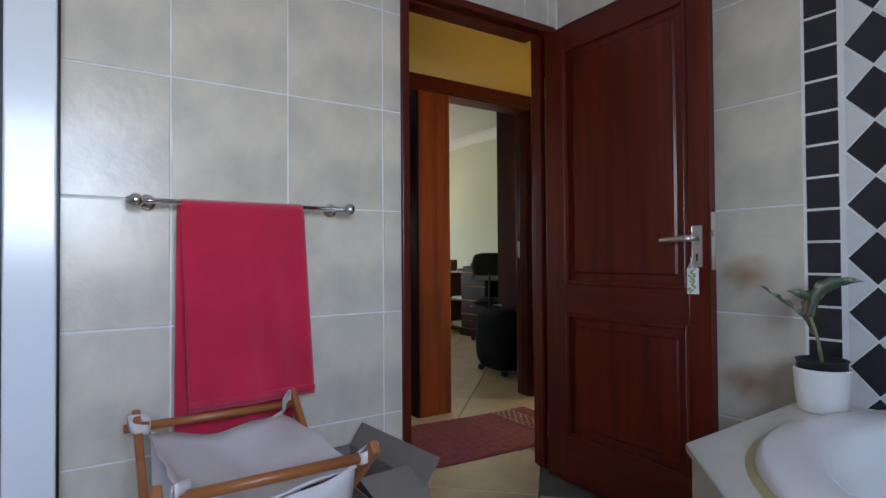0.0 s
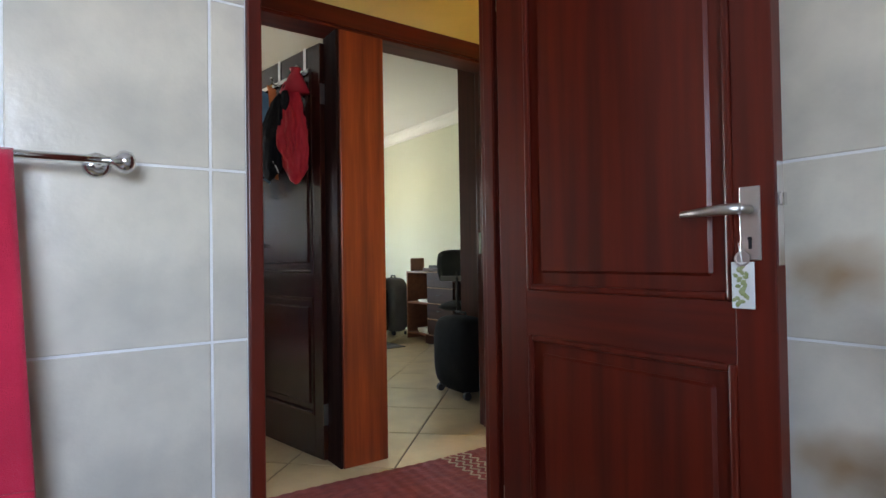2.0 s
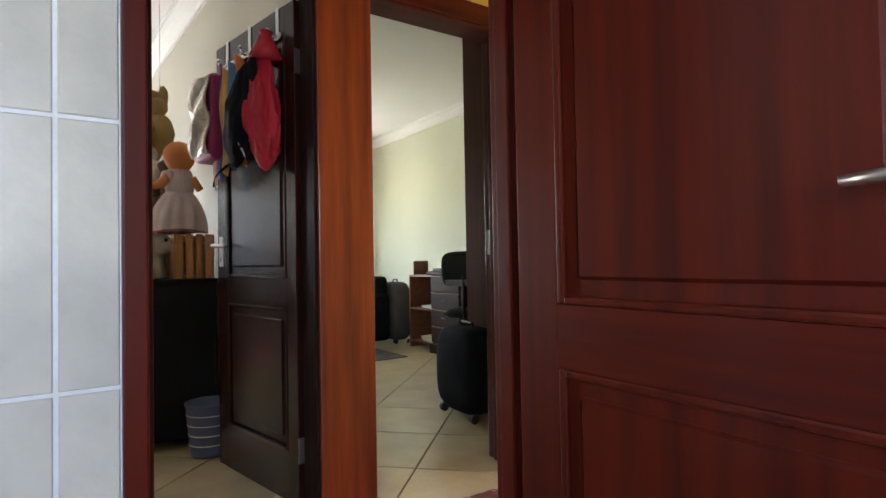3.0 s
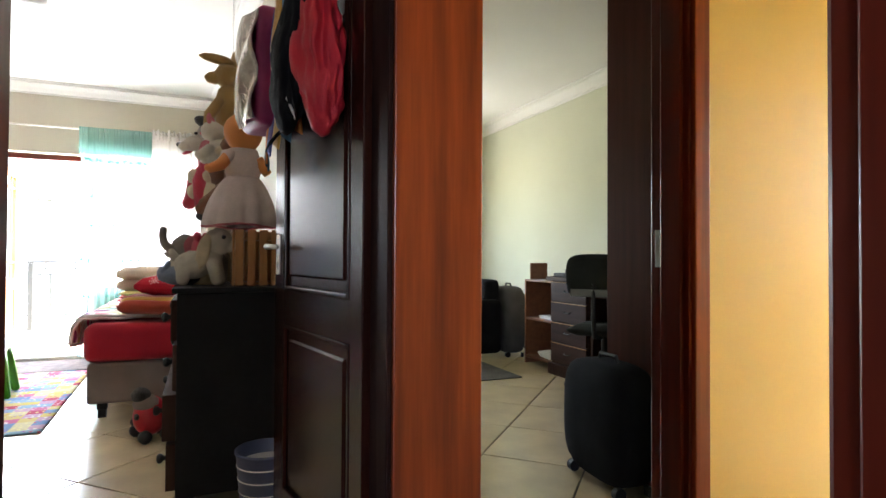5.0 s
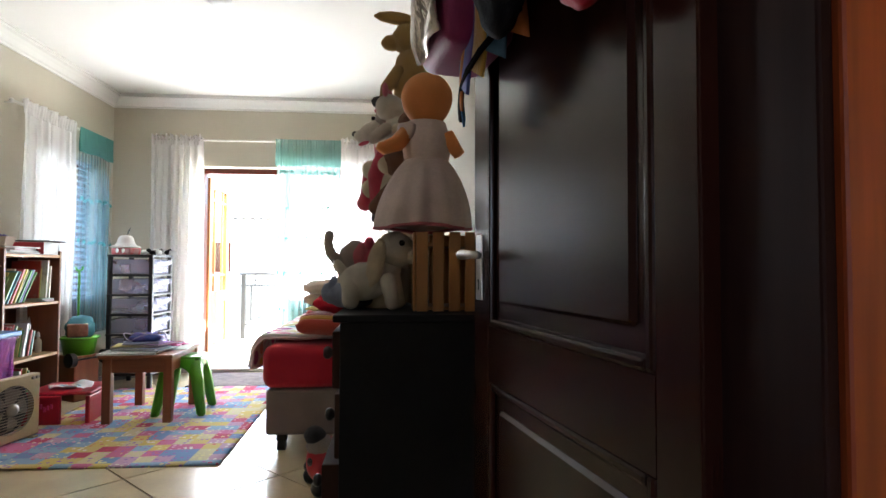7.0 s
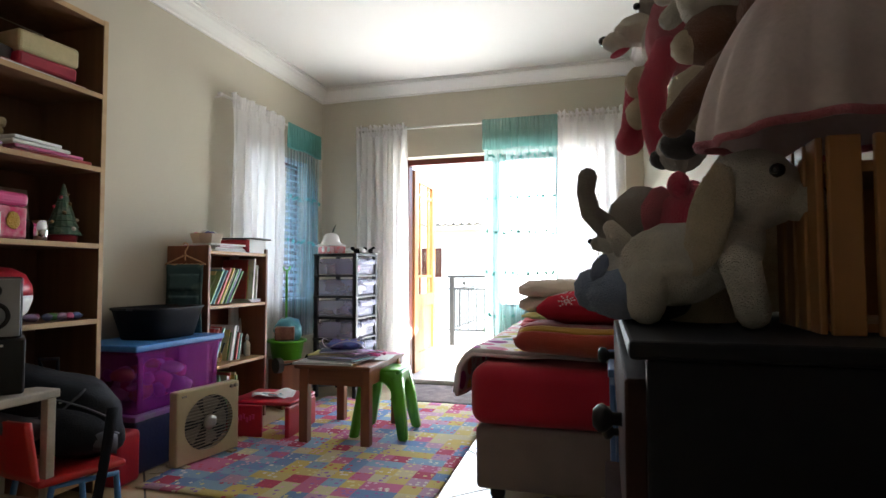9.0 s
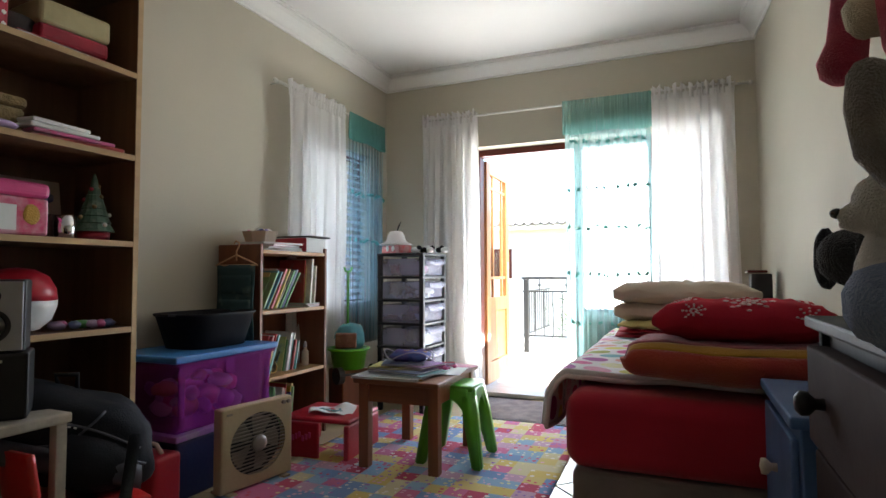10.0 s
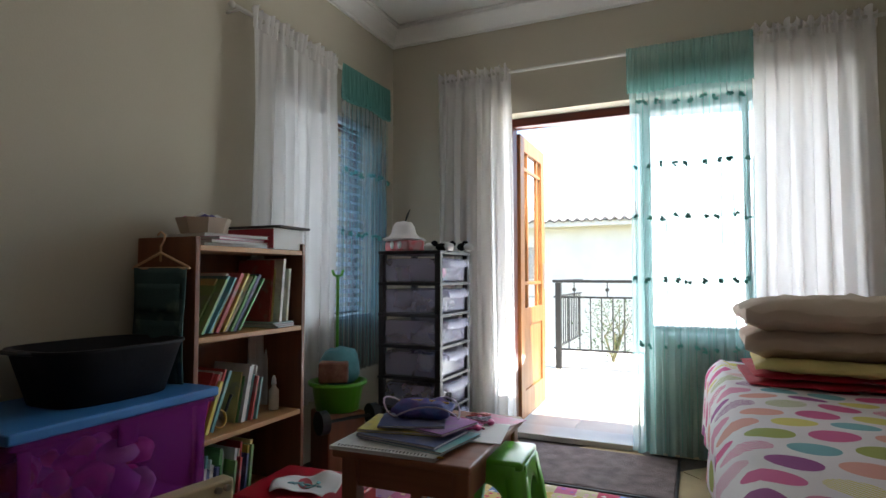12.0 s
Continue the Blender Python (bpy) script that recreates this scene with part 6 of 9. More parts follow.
part("rim", lathe([(0.030, -0.004), (0.036, -0.004), (0.036, 0.004), (0.030, 0.004), (0.030, -0.004)], (0, 0, 0.038), 22, (0, 80, 0)), M["yellow_stripe"], lp, smooth=True)
part("lens", rod((-0.001, 0, 0.038), (0.001, 0, 0.038), 0.030, seg=22), M["glass"], lp)
part("handle", rod((0, 0.03, 0.06), (0, 0.06, 0.12), 0.006), M["black_plastic"], lp)
# on top of the bookcase
M["red_tub"] = material("red_plastic_tub", (0.50, 0.03, 0.05), rough=0.4, vary=0.06)
tb2 = thing("plastic_tray", (-0.78, 6.55, BH - 0.03 + 0.005), 12, "see-through plastic tray with small things", "tray")
tb2.location.z = 1.165
for i in range(4):
    book("magazine", 0.24, 0.30, 0.012, ("mag_d", "mag_d", "mag_c", "mag_d")[i], pose(-0.77, 6.62, 1.121 + 0.0125 * i, 0, 0, 8 * (i % 3) - 8), "magazine lying on top of the bookcase", "magazines on the bookcase", "magazine")
part("tray", lathe([(0.085, 0), (0.105, 0.06), (0.10, 0.06), (0.08, 0.005), (0, 0.005)], (0, 0, 0.008), 8), M["pillow_beige"], tb2)
for i in range(7):
    part("filling", ball((rnd.uniform(-0.06, 0.06), rnd.uniform(-0.06, 0.06), 0.055 + rnd.uniform(0, 0.02)), (0.03, 0.022, 0.02), (0, 0, rnd.uniform(0, 90)), 1, 0.4), M[("mag_d", "mag_c", "purple_toy")[i % 3]], tb2)
bx = thing("shoe_box", (-0.76, 6.87, 1.121), 3, "white and red box on top of the bookcase", "box")
part("body", box(-0.11, 0.13, -0.10, 0.10, 0, 0.09, 0.002), M["paper"], bx)
part("side_print", box(-0.11, 0.13, -0.1025, -0.1005, 0.004, 0.086), M["red_tub"], bx)
part("lid", box(-0.115, 0.17, -0.106, 0.106, 0.0905, 0.10, 0.002), M["grey_fabric"], bx)

# clothes hanger with an organiser on the bookcase's side
M["organiser"] = material("dark_teal_fabric", (0.035, 0.085, 0.095), rough=0.85, vary=0.2, scale=14, fine=150, bump=0.2, second=(0.10, 0.16, 0.16), mix=(0.55, 0.7))
M["hanger_peach"] = material("peach_plastic", (0.66, 0.40, 0.22), rough=0.4, vary=0.04)
hg = thing("hanging_organiser", (-0.765, 6.345, 0), 0, "dark teal fabric organiser on a peach hanger", "organiser")
bm = tube([(0, 0, 1.06), (0, 0, 1.115), (0.015, 0, 1.135), (0.02, 0, 1.155), (0.0, 0, 1.168), (-0.018, 0, 1.155)], 0.004, 8)
add_tube(bm, [(-0.145, 0, 1.035), (-0.13, 0, 1.043), (0, 0, 1.092), (0.13, 0, 1.043), (0.145, 0, 1.035)], 0.005, 8)
add_tube(bm, [(-0.13, 0, 1.035), (0.13, 0, 1.035)], 0.005, 8)
part("hanger", bm, M["hanger_peach"], hg, smooth=True)
part("panel", sheet(lambda u, v: (-0.13 + 0.26 * u, -0.004 + 0.006 * math.sin(u * 8 + v * 5), 1.037 - 0.42 * v), 12, 20, 0.005), M["organiser"], hg, smooth=True)
for i in range(3):
    part("pocket", sheet(lambda u, v, i=i: (-0.11 + 0.22 * u, -0.010 - 0.018 * math.sin(math.pi * u), 0.98 - i * 0.13 - 0.10 * v), 10, 5, 0.003), M["organiser"], hg, smooth=True)

# ---- bedroom: drawer tower ----
M["drawer_clear"] = clear_tint("frosted_clear_plastic", (0.46, 0.46, 0.60), 0.42)
tw = thing("drawer_tower", (-0.405, 7.787, 0), 90, "black plastic tower with frosted drawers full of toys", "drawers")
TWX, TWY, STEP, BASE = 0.19, 0.169, 0.168, 0.114
for sx in (-1, 1):
    for sy in (-1, 1):
        part("post", box(sx * TWX - 0.018, sx * TWX + 0.018, sy * TWY - 0.017, sy * TWY + 0.017, 0, 1.14, 0.006), M["black_plastic"], tw)
for i in range(7):
    zz = BASE + i * STEP
    part("deck", box(-TWX - 0.024, TWX + 0.024, -TWY - 0.020, TWY + 0.020, zz, zz + 0.019, 0.006), M["black_plastic"], tw)
TINTS = ("pink_plastic", "mag_d", "bin_blue", "mag_b", "grey_fabric", "black_fabric")
for i in range(6):
    zz = BASE + 0.020 + (5 - i) * STEP
    d = part("drawer", box(-TWX + 0.022, TWX - 0.022, -TWY - 0.004, TWY - 0.01, zz, zz + 0.128, 0.010), M["drawer_clear"], tw)
    part("handle", sheet(lambda u, v, zz=zz: (-0.15 + 0.30 * u, -TWY - 0.006 - 0.030 * math.sin(v * math.pi / 2), zz + 0.128 - 0.042 * v ** 2 - 0.010 * math.sin(math.pi * u)), 12, 6, 0.003), M["drawer_clear"], d, smooth=True)
    for sx in (-1, 1):
        part("side_window", box(sx * (TWX + 0.001) - 0.002, sx * (TWX + 0.001) + 0.002, -TWY + 0.02, TWY - 0.02, zz + 0.004, zz + 0.122), M["drawer_clear"], d)
    inner = bmesh.new()
    for k in range(12):
        add_ball(inner, (rnd.uniform(-0.11, 0.11), rnd.uniform(-0.10, 0.10), zz + 0.03 + rnd.uniform(0, 0.05)), (0.045, 0.04, 0.028), (rnd.uniform(0, 90), 0, rnd.uniform(0, 180)), 1, 0.4)
    part("filling", inner, M[TINTS[i]], d)
TWZ = BASE + 6 * STEP + 0.019
hat = thing("sun_hat", (-0.50, 7.70, TWZ + 0.065), 0, "white brimmed hat on the toys on the tower", "hat")
part("hat_shell", lathe([(0.125, 0.0), (0.12, 0.006), (0.085, 0.02), (0.07, 0.04), (0.062, 0.075), (0.045, 0.10), (0, 0.108)], (0, 0, 0), 26), M["white_cloth"], hat, smooth=True)
part("feather", tube([(0.01, 0, 0.105), (0.02, 0.005, 0.14), (0.035, 0.01, 0.175)], [0.004, 0.007, 0.002], 6), M["dark_metal"], hat)
tn = thing("toy_tin", (-0.49, 7.69, TWZ + 0.0005), -25, "red and black toy tin under the hat", "toy")
part("tin", box(-0.11, 0.11, -0.06, 0.06, 0, 0.06, 0.012), M["mag_g"], tn)
for sx in (-0.035, 0.035):
    part("spot", ball((sx, -0.06, 0.035), (0.018, 0.005, 0.022)), M["paper"], tn, smooth=True)
for i in range(5):
    a = thing("small_plush", (-0.32 + 0.05 * i, 7.66 + 0.03 * (i % 2) + 0.02 * i, TWZ + 0.0005), 40 * i, "small dark and white plush toy on the tower", "toy", "small plush toys on the tower")
    part("body", ball((0, 0, 0.022), (0.035, 0.025, 0.022), (0, 0, 0), 2, 0.2), M[("paper", "black_fabric")[i % 2]], a, smooth=True)
    part("head", ball((0.03, 0, 0.038), (0.02, 0.018, 0.018)), M[("paper", "black_fabric")[(i + 1) % 2]], a, smooth=True)

# green toy cart and what lies in it
cart = thing("toy_cart", (-0.63, 7.26, 0.05), 62, "lime green toy cart with black wheels", "toy cart")
prof = [(0.105, 0.30), (0.125, 0.42), (0.145, 0.425), (0.145, 0.44), (0.118, 0.44), (0.098, 0.31), (0.02, 0.31)]
part("tub", lathe([(0.02, 0.30)] + prof, (0, 0, 0), 20), M["green_plastic"], cart, smooth=True)
for s in (-1, 1):
    part("wheel", rod((s * 0.115, -0.11, 0.275), (s * 0.155, -0.11, 0.275), 0.055, seg=20), M["black_plastic"], cart)
part("stand", box(-0.10, 0.10, -0.10, 0.10, -0.05, 0.298, 0.01), M["case_wood"], cart, "wooden box under the cart")
part("axle", rod((-0.115, -0.11, 0.275), (0.115, -0.11, 0.275), 0.008), M["black_plastic"], cart)
part("pole", rod((0.02, 0.05, 0.34), (0.02, 0.05, 0.96), 0.008), M["green_plastic"], cart)
part("grip", tube([(-0.01, 0.05, 0.985), (0.0, 0.05, 0.96), (0.02, 0.05, 0.955), (0.04, 0.05, 0.96), (0.05, 0.05, 0.985)], 0.007, 8), M["green_plastic"], cart)
M["teal_bag"] = material("teal_plastic_bag", (0.10, 0.35, 0.42), rough=0.45, vary=0.1, bump=0.2, fine=30)
M["brown_print"] = material("brown_printed_box", (0.16, 0.055, 0.03), rough=0.5, vary=0.2, scale=20, second=(0.30, 0.15, 0.10))
pg = thing("packed_bag", (-0.63, 7.27, 0.492), 30, "teal bag bulging out of the green cart", "bag")
part("bag_body", ball((0, 0.02, 0.06), (0.10, 0.09, 0.10), (0, 0, 0), 3, 0.25, 3), M["teal_bag"], pg, smooth=True)
part("box", box(-0.09, 0.05, -0.11, -0.02, 0.0, 0.10, 0.01), M["brown_print"], pg)

# red step stool
M["red_plastic"] = material("red_plastic", (0.46, 0.012, 0.03), rough=0.35, vary=0.05)
st = thing("step_stool", (-0.36, 6.66, 0.001), 4, "red plastic step stool with paper on it", "step stool")
part("top", box(-0.19, 0.17, -0.12, 0.17, 0.185, 0.21, 0.012, 3), M["red_plastic"], st, smooth=True)
part("side", box(-0.19, -0.165, -0.13, 0.17, 0, 0.184, 0.008), M["red_plastic"], st)
part("side", box(0.145, 0.17, -0.13, 0.17, 0, 0.184, 0.008), M["red_plastic"], st)
part("front", box(-0.165, 0.02, -0.14, -0.12, 0, 0.19, 0.008), M["red_plastic"], st)
for i in range(6):
    part("raised_line", box(-0.12 + i * 0.018, -0.108 + i * 0.018, -0.143, -0.139, 0.09 + 0.01 * (i % 3), 0.12 + 0.01 * (i % 3), 0.001), M["pink_plastic"], st)
st.scale = (1.15, 1.25, 1.0)
ppr = thing("drawing", (-0.36, 6.68, 0.213), 20, "crumpled white drawing with green print on the stool", "paper")
part("paper", sheet(lambda u, v: ((u - 0.5) * 0.26 * (1 - 0.25 * (v - 0.5) ** 2 * 4 * 0.5), (v - 0.5) * 0.19, 0.010 + 0.012 * math.sin(u * 5 + v * 4) + 0.006 * math.sin(u * 11)), 20, 14, 0.001), M["paper"], ppr, smooth=True)
for i in range(9):
    u, v = 0.25 + 0.06 * i, 0.35 + 0.3 * ((i * 7) % 5) / 5
    part("print", ball(((u - 0.5) * 0.22, (v - 0.5) * 0.17, 0.014 + 0.012 * math.sin(u * 5 + v * 4)), (0.018, 0.010, 0.003), (0, 0, 40 * i), 1), M["mag_e"], ppr)

# storage boxes, basket, fan
M["purple_box"] = clear_tint("purple_clear_plastic", (0.34, 0.035, 0.33), 0.50)
M["blue_lid"] = material("bright_blue_plastic", (0.045, 0.20, 0.50), rough=0.35, vary=0.04)
pb = thing("storage_box", (-0.705, 6.045, 0.0), 0, "purple plastic storage box with a blue lid", "storage box")
bm = bmesh.new()
rings = []
for zz, sx, sy in ((0.29, 0.165, 0.28), (0.60, 0.195, 0.31)):
    rings.append([bm.verts.new((x * sx, y * sy, zz)) for x, y in ((-1, -1), (1, -1), (1, 1), (-1, 1))])
for i in range(4):
    bm.faces.new((rings[0][i], rings[0][(i + 1) % 4], rings[1][(i + 1) % 4], rings[1][i]))
bm.faces.new(list(reversed(rings[0])))
bm.faces.new(rings[1])
bmesh.ops.bevel(bm, geom=list(bm.edges), offset=0.015, segments=3, affect="EDGES")
tub = part("tub", bm, M["purple_box"], pb, smooth=False)
fill_rnd = random.Random(61)
for i in range(42):
    x, y, zz = fill_rnd.uniform(-0.09, 0.115), fill_rnd.uniform(-0.225, 0.20), 0.345 + 0.15 * fill_rnd.random()
    size = fill_rnd.uniform(0.03, 0.062)
    part("packed_toy", ball((x, y, zz), (size, size * fill_rnd.uniform(0.6, 1.1), size * fill_rnd.uniform(0.5, 1.0)), (fill_rnd.uniform(0, 90), 0, fill_rnd.uniform(0, 180)), 2, 0.3), M[("pink_plastic", "mag_f", "mag_c", "yellow_stripe", "mag_d", "mag_k")[i % 6]], tub, smooth=True)
part("lid", box(-0.21, 0.21, -0.325, 0.325, 0.601, 0.632, 0.008, 3), M["blue_lid"], pb, "bright blue lid")
part("rim", box(-0.199, 0.199, -0.314, 0.314, 0.583, 0.600, 0.004), M["purple_box"], pb)
for yy in (-0.285, 0.255):
    part("rib", box(0.176, 0.190, yy, yy + 0.03, 0.32, 0.575, 0.005), M["purple_box"], pb)
part("latch", box(0.186, 0.20, -0.03, 0.03, 0.52, 0.60, 0.004), M["purple_box"], pb)
M["navy_box"] = material("dark_blue_plastic", (0.02, 0.025, 0.085), rough=0.35, vary=0.1)
sb = thing("storage_box", (-0.705, 6.045, 0.0), 0, "dark blue plastic storage box under the purple one", "storage box")
part("tub", box(-0.17, 0.17, -0.28, 0.28, 0.002, 0.26, 0.015, 3), M["navy_box"], sb)
part("lid", box(-0.185, 0.185, -0.295, 0.295, 0.261, 0.288, 0.006), M["mag_f"], sb)
bk = thing("basket", (-0.72, 6.10, 0.633), 0, "black plastic wash basket on the storage box", "basket")
bm = bmesh.new()
rings = []
for zz, k in ((0, 0.80), (0.15, 1.0), (0.158, 1.05), (0.166, 1.05), (0.166, 0.97), (0.02, 0.77)):
    rings.append([bm.verts.new((0.165 * k * math.copysign(abs(math.cos(a)) ** 0.6, math.cos(a)), 0.225 * k * math.copysign(abs(math.sin(a)) ** 0.6, math.sin(a)), zz)) for a in (2 * math.pi * i / 40 for i in range(40))])
for a, b in zip(rings, rings[1:]):
    for i in range(40):
        bm.faces.new((a[i], a[(i + 1) % 40], b[(i + 1) % 40], b[i]))
bm.faces.new(list(reversed(rings[0])))
bm.faces.new(rings[-1])
M["basket_black"] = material("matt_black_basket_plastic", (0.014, 0.014, 0.017), spec=0.15, rough=0.6, vary=0.15, bump=0.06)
part("tub", bm, M["basket_black"], bk, smooth=True)
for s in (-1, 1):
    part("handle", tube([(-0.05, s * 0.225, 0.16), (-0.04, s * 0.26, 0.165), (0.04, s * 0.26, 0.165), (0.05, s * 0.225, 0.16)], 0.007, 8), M["black_plastic"], bk)

M["fan_cream"] = material("yellowed_cream_plastic", (0.48, 0.38, 0.22), rough=0.4, vary=0.05, scale=4, fine=60)
M["fan_grille"] = material("grey_plastic_grille", (0.26, 0.22, 0.17), rough=0.45, vary=0.05)
fan = thing("box_fan", (-0.395, 6.073, 0.001), 80, "cream plastic box fan standing on the floor", "fan")
FW = 0.20
bm = bmesh.new()
add_box(bm, -FW, FW, -0.045, 0.012, 0.02, 0.05, 0.008)
add_box(bm, -FW, FW, -0.045, 0.012, 0.40, 0.43, 0.008)
add_box(bm, -FW, -FW + 0.03, -0.045, 0.012, 0.03, 0.42, 0.008)
add_box(bm, FW - 0.03, FW, -0.045, 0.012, 0.03, 0.42, 0.008)
part("housing", bm, M["fan_cream"], fan, smooth=False)
bm = bmesh.new()
n = 48
fr = []
for y in (-0.047, -0.035):
    fr.append(([bm.verts.new((0.155 * math.cos(2 * math.pi * i / n), y, 0.225 + 0.155 * math.sin(2 * math.pi * i / n))) for i in range(n)],
               [bm.verts.new((max(-0.19, min(0.19, 0.30 * math.cos(2 * math.pi * i / n))), y, 0.225 + max(-0.195, min(0.195, 0.30 * math.sin(2 * math.pi * i / n))))) for i in range(n)]))
for i in range(n):
    j = (i + 1) % n
    bm.faces.new((fr[0][0][i], fr[0][0][j], fr[0][1][j], fr[0][1][i]))
    bm.faces.new((fr[0][0][i], fr[1][0][i], fr[1][0][j], fr[0][0][j]))
part("front_plate", bm, M["fan_cream"], fan)
for i in range(17):
    zz = 0.225 - 0.144 + i * 0.018
    half = math.sqrt(max(0, 0.155 ** 2 - (zz - 0.225) ** 2))
    part("grille_bar", box(-half, half, -0.046, -0.038, zz - 0.0028, zz + 0.0028), M["fan_grille"], fan)
part("hub", lathe([(0.042, 0), (0.040, 0.010), (0.02, 0.014), (0, 0.014)], (0, -0.046, 0.225), 24, (90, 0, 0)), M["fan_grille"], fan, smooth=True)
part("inside", rod((0, 0.004, 0.225), (0, 0.010, 0.225), 0.17, seg=32), M["black_plastic"], fan)
for a in range(5):
    part("blade", sheet(lambda u, v, a=a: ((0.035 + 0.10 * u) * math.cos(a * 1.2566 + (v - 0.5) * 0.8), -0.018 + 0.02 * (v - 0.5), 0.225 + (0.035 + 0.10 * u) * math.sin(a * 1.2566 + (v - 0.5) * 0.8)), 4, 4, 0.002), M["fan_grille"], fan)
for x in (0.14, 0.17):
    part("dial", lathe([(0.011, 0), (0.010, 0.012), (0, 0.012)], (x, -0.047, 0.405), 14, (90, 0, 0)), M["fan_grille"], fan)
for s in (-1, 1):
    part("foot", box(s * 0.15 - 0.02, s * 0.15 + 0.02, -0.07, 0.07, 0, 0.0195, 0.004), M["fan_cream"], fan)
fan.scale = (1.0, 1.0, 0.90)
part("badge", box(-0.175, -0.145, -0.0485, -0.0472, 0.395, 0.407), M["fan_grille"], fan)
rc = thing("vanity_case", (-0.585, 5.70, 0.001), 4, "red plastic carry case with a handle", "case")
part("body", box(-0.10, 0.10, -0.09, 0.05, 0.0, 0.24, 0.02, 3), M["red_plastic"], rc, smooth=True)
part("handle", tube([(-0.07, -0.02, 0.238), (-0.05, -0.02, 0.285), (0.03, -0.02, 0.275), (0.06, -0.02, 0.238)], 0.009, 8), M["pillow_beige"], rc, smooth=True)
cable = thing("fan_cable", (0, 0, 0.004), label="thin cream cable lying on the floor", category="cable")
part("wire", tube([(-0.30, 6.02, 0.0), (-0.32, 5.92, 0.0), (-0.42, 5.86, 0.0), (-0.50, 5.82, 0.0)], 0.003, 6), M["fan_cream"], cable)

# ---- bedroom: tall shelf ----
M["shelf_side"] = wood("brown_shelf_board", (0.20, 0.095, 0.045), (0.15, 0.07, 0.032), rough=0.5)
M["shelf_edge"] = wood("pale_pine_edge", (0.50, 0.34, 0.17), (0.42, 0.27, 0.13), rough=0.5, grain_axis=1, coat=0)
SX0, SX1, SY0, SY1 = -0.925, -0.555, 4.05, 5.575
ts = thing("tall_shelf", label="tall brown wooden shelf unit full of toys", category="shelf")
for y in (SY0, SY1 - 0.022):
    s = part("side", box(SX0, SX1, y, y + 0.022, 0, 2.15, 0.002), M["shelf_side"], ts)
    part("edge", box(SX1 + 0.0005, SX1 + 0.004, y, y + 0.022, 0, 2.15), M["shelf_edge"], s)
part("back", box(SX0, SX0 + 0.006, SY0 + 0.0225, SY1 - 0.0225, 0.05, 2.12), M["shelf_side"], ts)
LEVELS = (0.06, 0.42, 0.755, 1.094, 1.443, 1.781, 2.125)
for z in LEVELS:
    s = part("shelf", box(SX0 + 0.0065, SX1 - 0.001, SY0 + 0.0225, SY1 - 0.0225, z, z + 0.022), M["shelf_side"], ts)
    part("edge", box(SX1 - 0.0005, SX1 + 0.003, SY0 + 0.0225, SY1 - 0.0225, z, z + 0.022), M["shelf_edge"], s)
S1, S2, S3, S4 = (LEVELS[i] + 0.0225 for i in (2, 3, 4, 5))
M["red_dots"] = material("red_tin", (0.42, 0.02, 0.05), rough=0.35, vary=0.08)
M["cream_tin"] = material("cream_tin", (0.52, 0.44, 0.24), rough=0.4, vary=0.08, scale=14)
M["lilac"] = material("lilac_plastic", (0.40, 0.28, 0.46), rough=0.4, vary=0.06)
M["wicker"] = material("straw_wicker", (0.34, 0.24, 0.11), rough=0.8, vary=0.25, scale=20, fine=120, bump=0.6)
M["pink_clear"] = material("pink_clear_plastic", (0.58, 0.05, 0.14), rough=0.25, vary=0.12, scale=20, second=(0.62, 0.30, 0.36))
M["tree_green"] = material("glazed_green_ceramic", (0.06, 0.13, 0.08), rough=0.3, vary=0.25, scale=40, fine=90, second=(0.16, 0.22, 0.16), mix=(0.5, 0.65))

t = thing("polka_dot_box", (-0.66, 5.02, S4), 6, "red box with white dots and a yellow figure", "box")
part("body", box(-0.07, 0.07, -0.075, 0.075, 0, 0.16, 0.006), M["red_dots"], t)
rnd = random.Random(41)
for i in range(14):
    part("dot", ball((0.0705, -0.06 + 0.04 * (i % 4), 0.02 + 0.04 * (i // 4)), (0.0015, 0.009, 0.009), (0, 0, 0), 1), M["paper"], t)
part("figure", ball((0.071, 0.0, 0.085), (0.003, 0.035, 0.028), (0, 0, 0), 2, 0.2), M["yellow_stripe"], t, smooth=True)
t = thing("biscuit_tin", (-0.70, 5.34, S4 + 0.026), -4, "cream lidded tin with a red base", "tin")
part("base", box(-0.10, 0.10, -0.125, 0.125, 0, 0.06, 0.012), M["red_dots"], t)
part("lid", box(-0.105, 0.105, -0.13, 0.13, 0.0605, 0.15, 0.015, 3), M["cream_tin"], t)
part("grip", tube([(0, -0.03, 0.149), (0, -0.02, 0.165), (0, 0.02, 0.165), (0, 0.03, 0.149)], 0.004, 6), M["cream_tin"], t)
for i in range(2):
    book("board_game", 0.20, 0.34 + 0.05 * i, 0.012, "mag_g", pose(-0.70, 5.32, S4 + 0.0125 * i, 0, 0, 2 * i), "flat red game box lying on the shelf", "game boxes on the shelf", "game")
t = thing("grey_bowl", (-0.72, 5.16, S4), 0, "grey round bowl standing on its rim", "bowl")
part("bowl", lathe([(0.03, 0.0), (0.075, 0.03), (0.09, 0.09), (0.086, 0.09), (0.07, 0.035), (0, 0.012)], (0, 0, 0), 24), M["grey_fabric"], t, smooth=True)
t = thing("wicker_basket", (-0.74, 5.07, S3), 0, "low straw basket with a lid", "basket")
part("body", box(-0.10, 0.10, -0.13, 0.12, 0, 0.10, 0.015, 3), M["wicker"], t)
part("lid", box(-0.105, 0.105, -0.135, 0.125, 0.1005, 0.14, 0.015, 3), M["wicker"], t)
t = thing("party_plates", (-0.63, 5.05, S3), 0, "lilac plate at the shelf's edge", "plate")
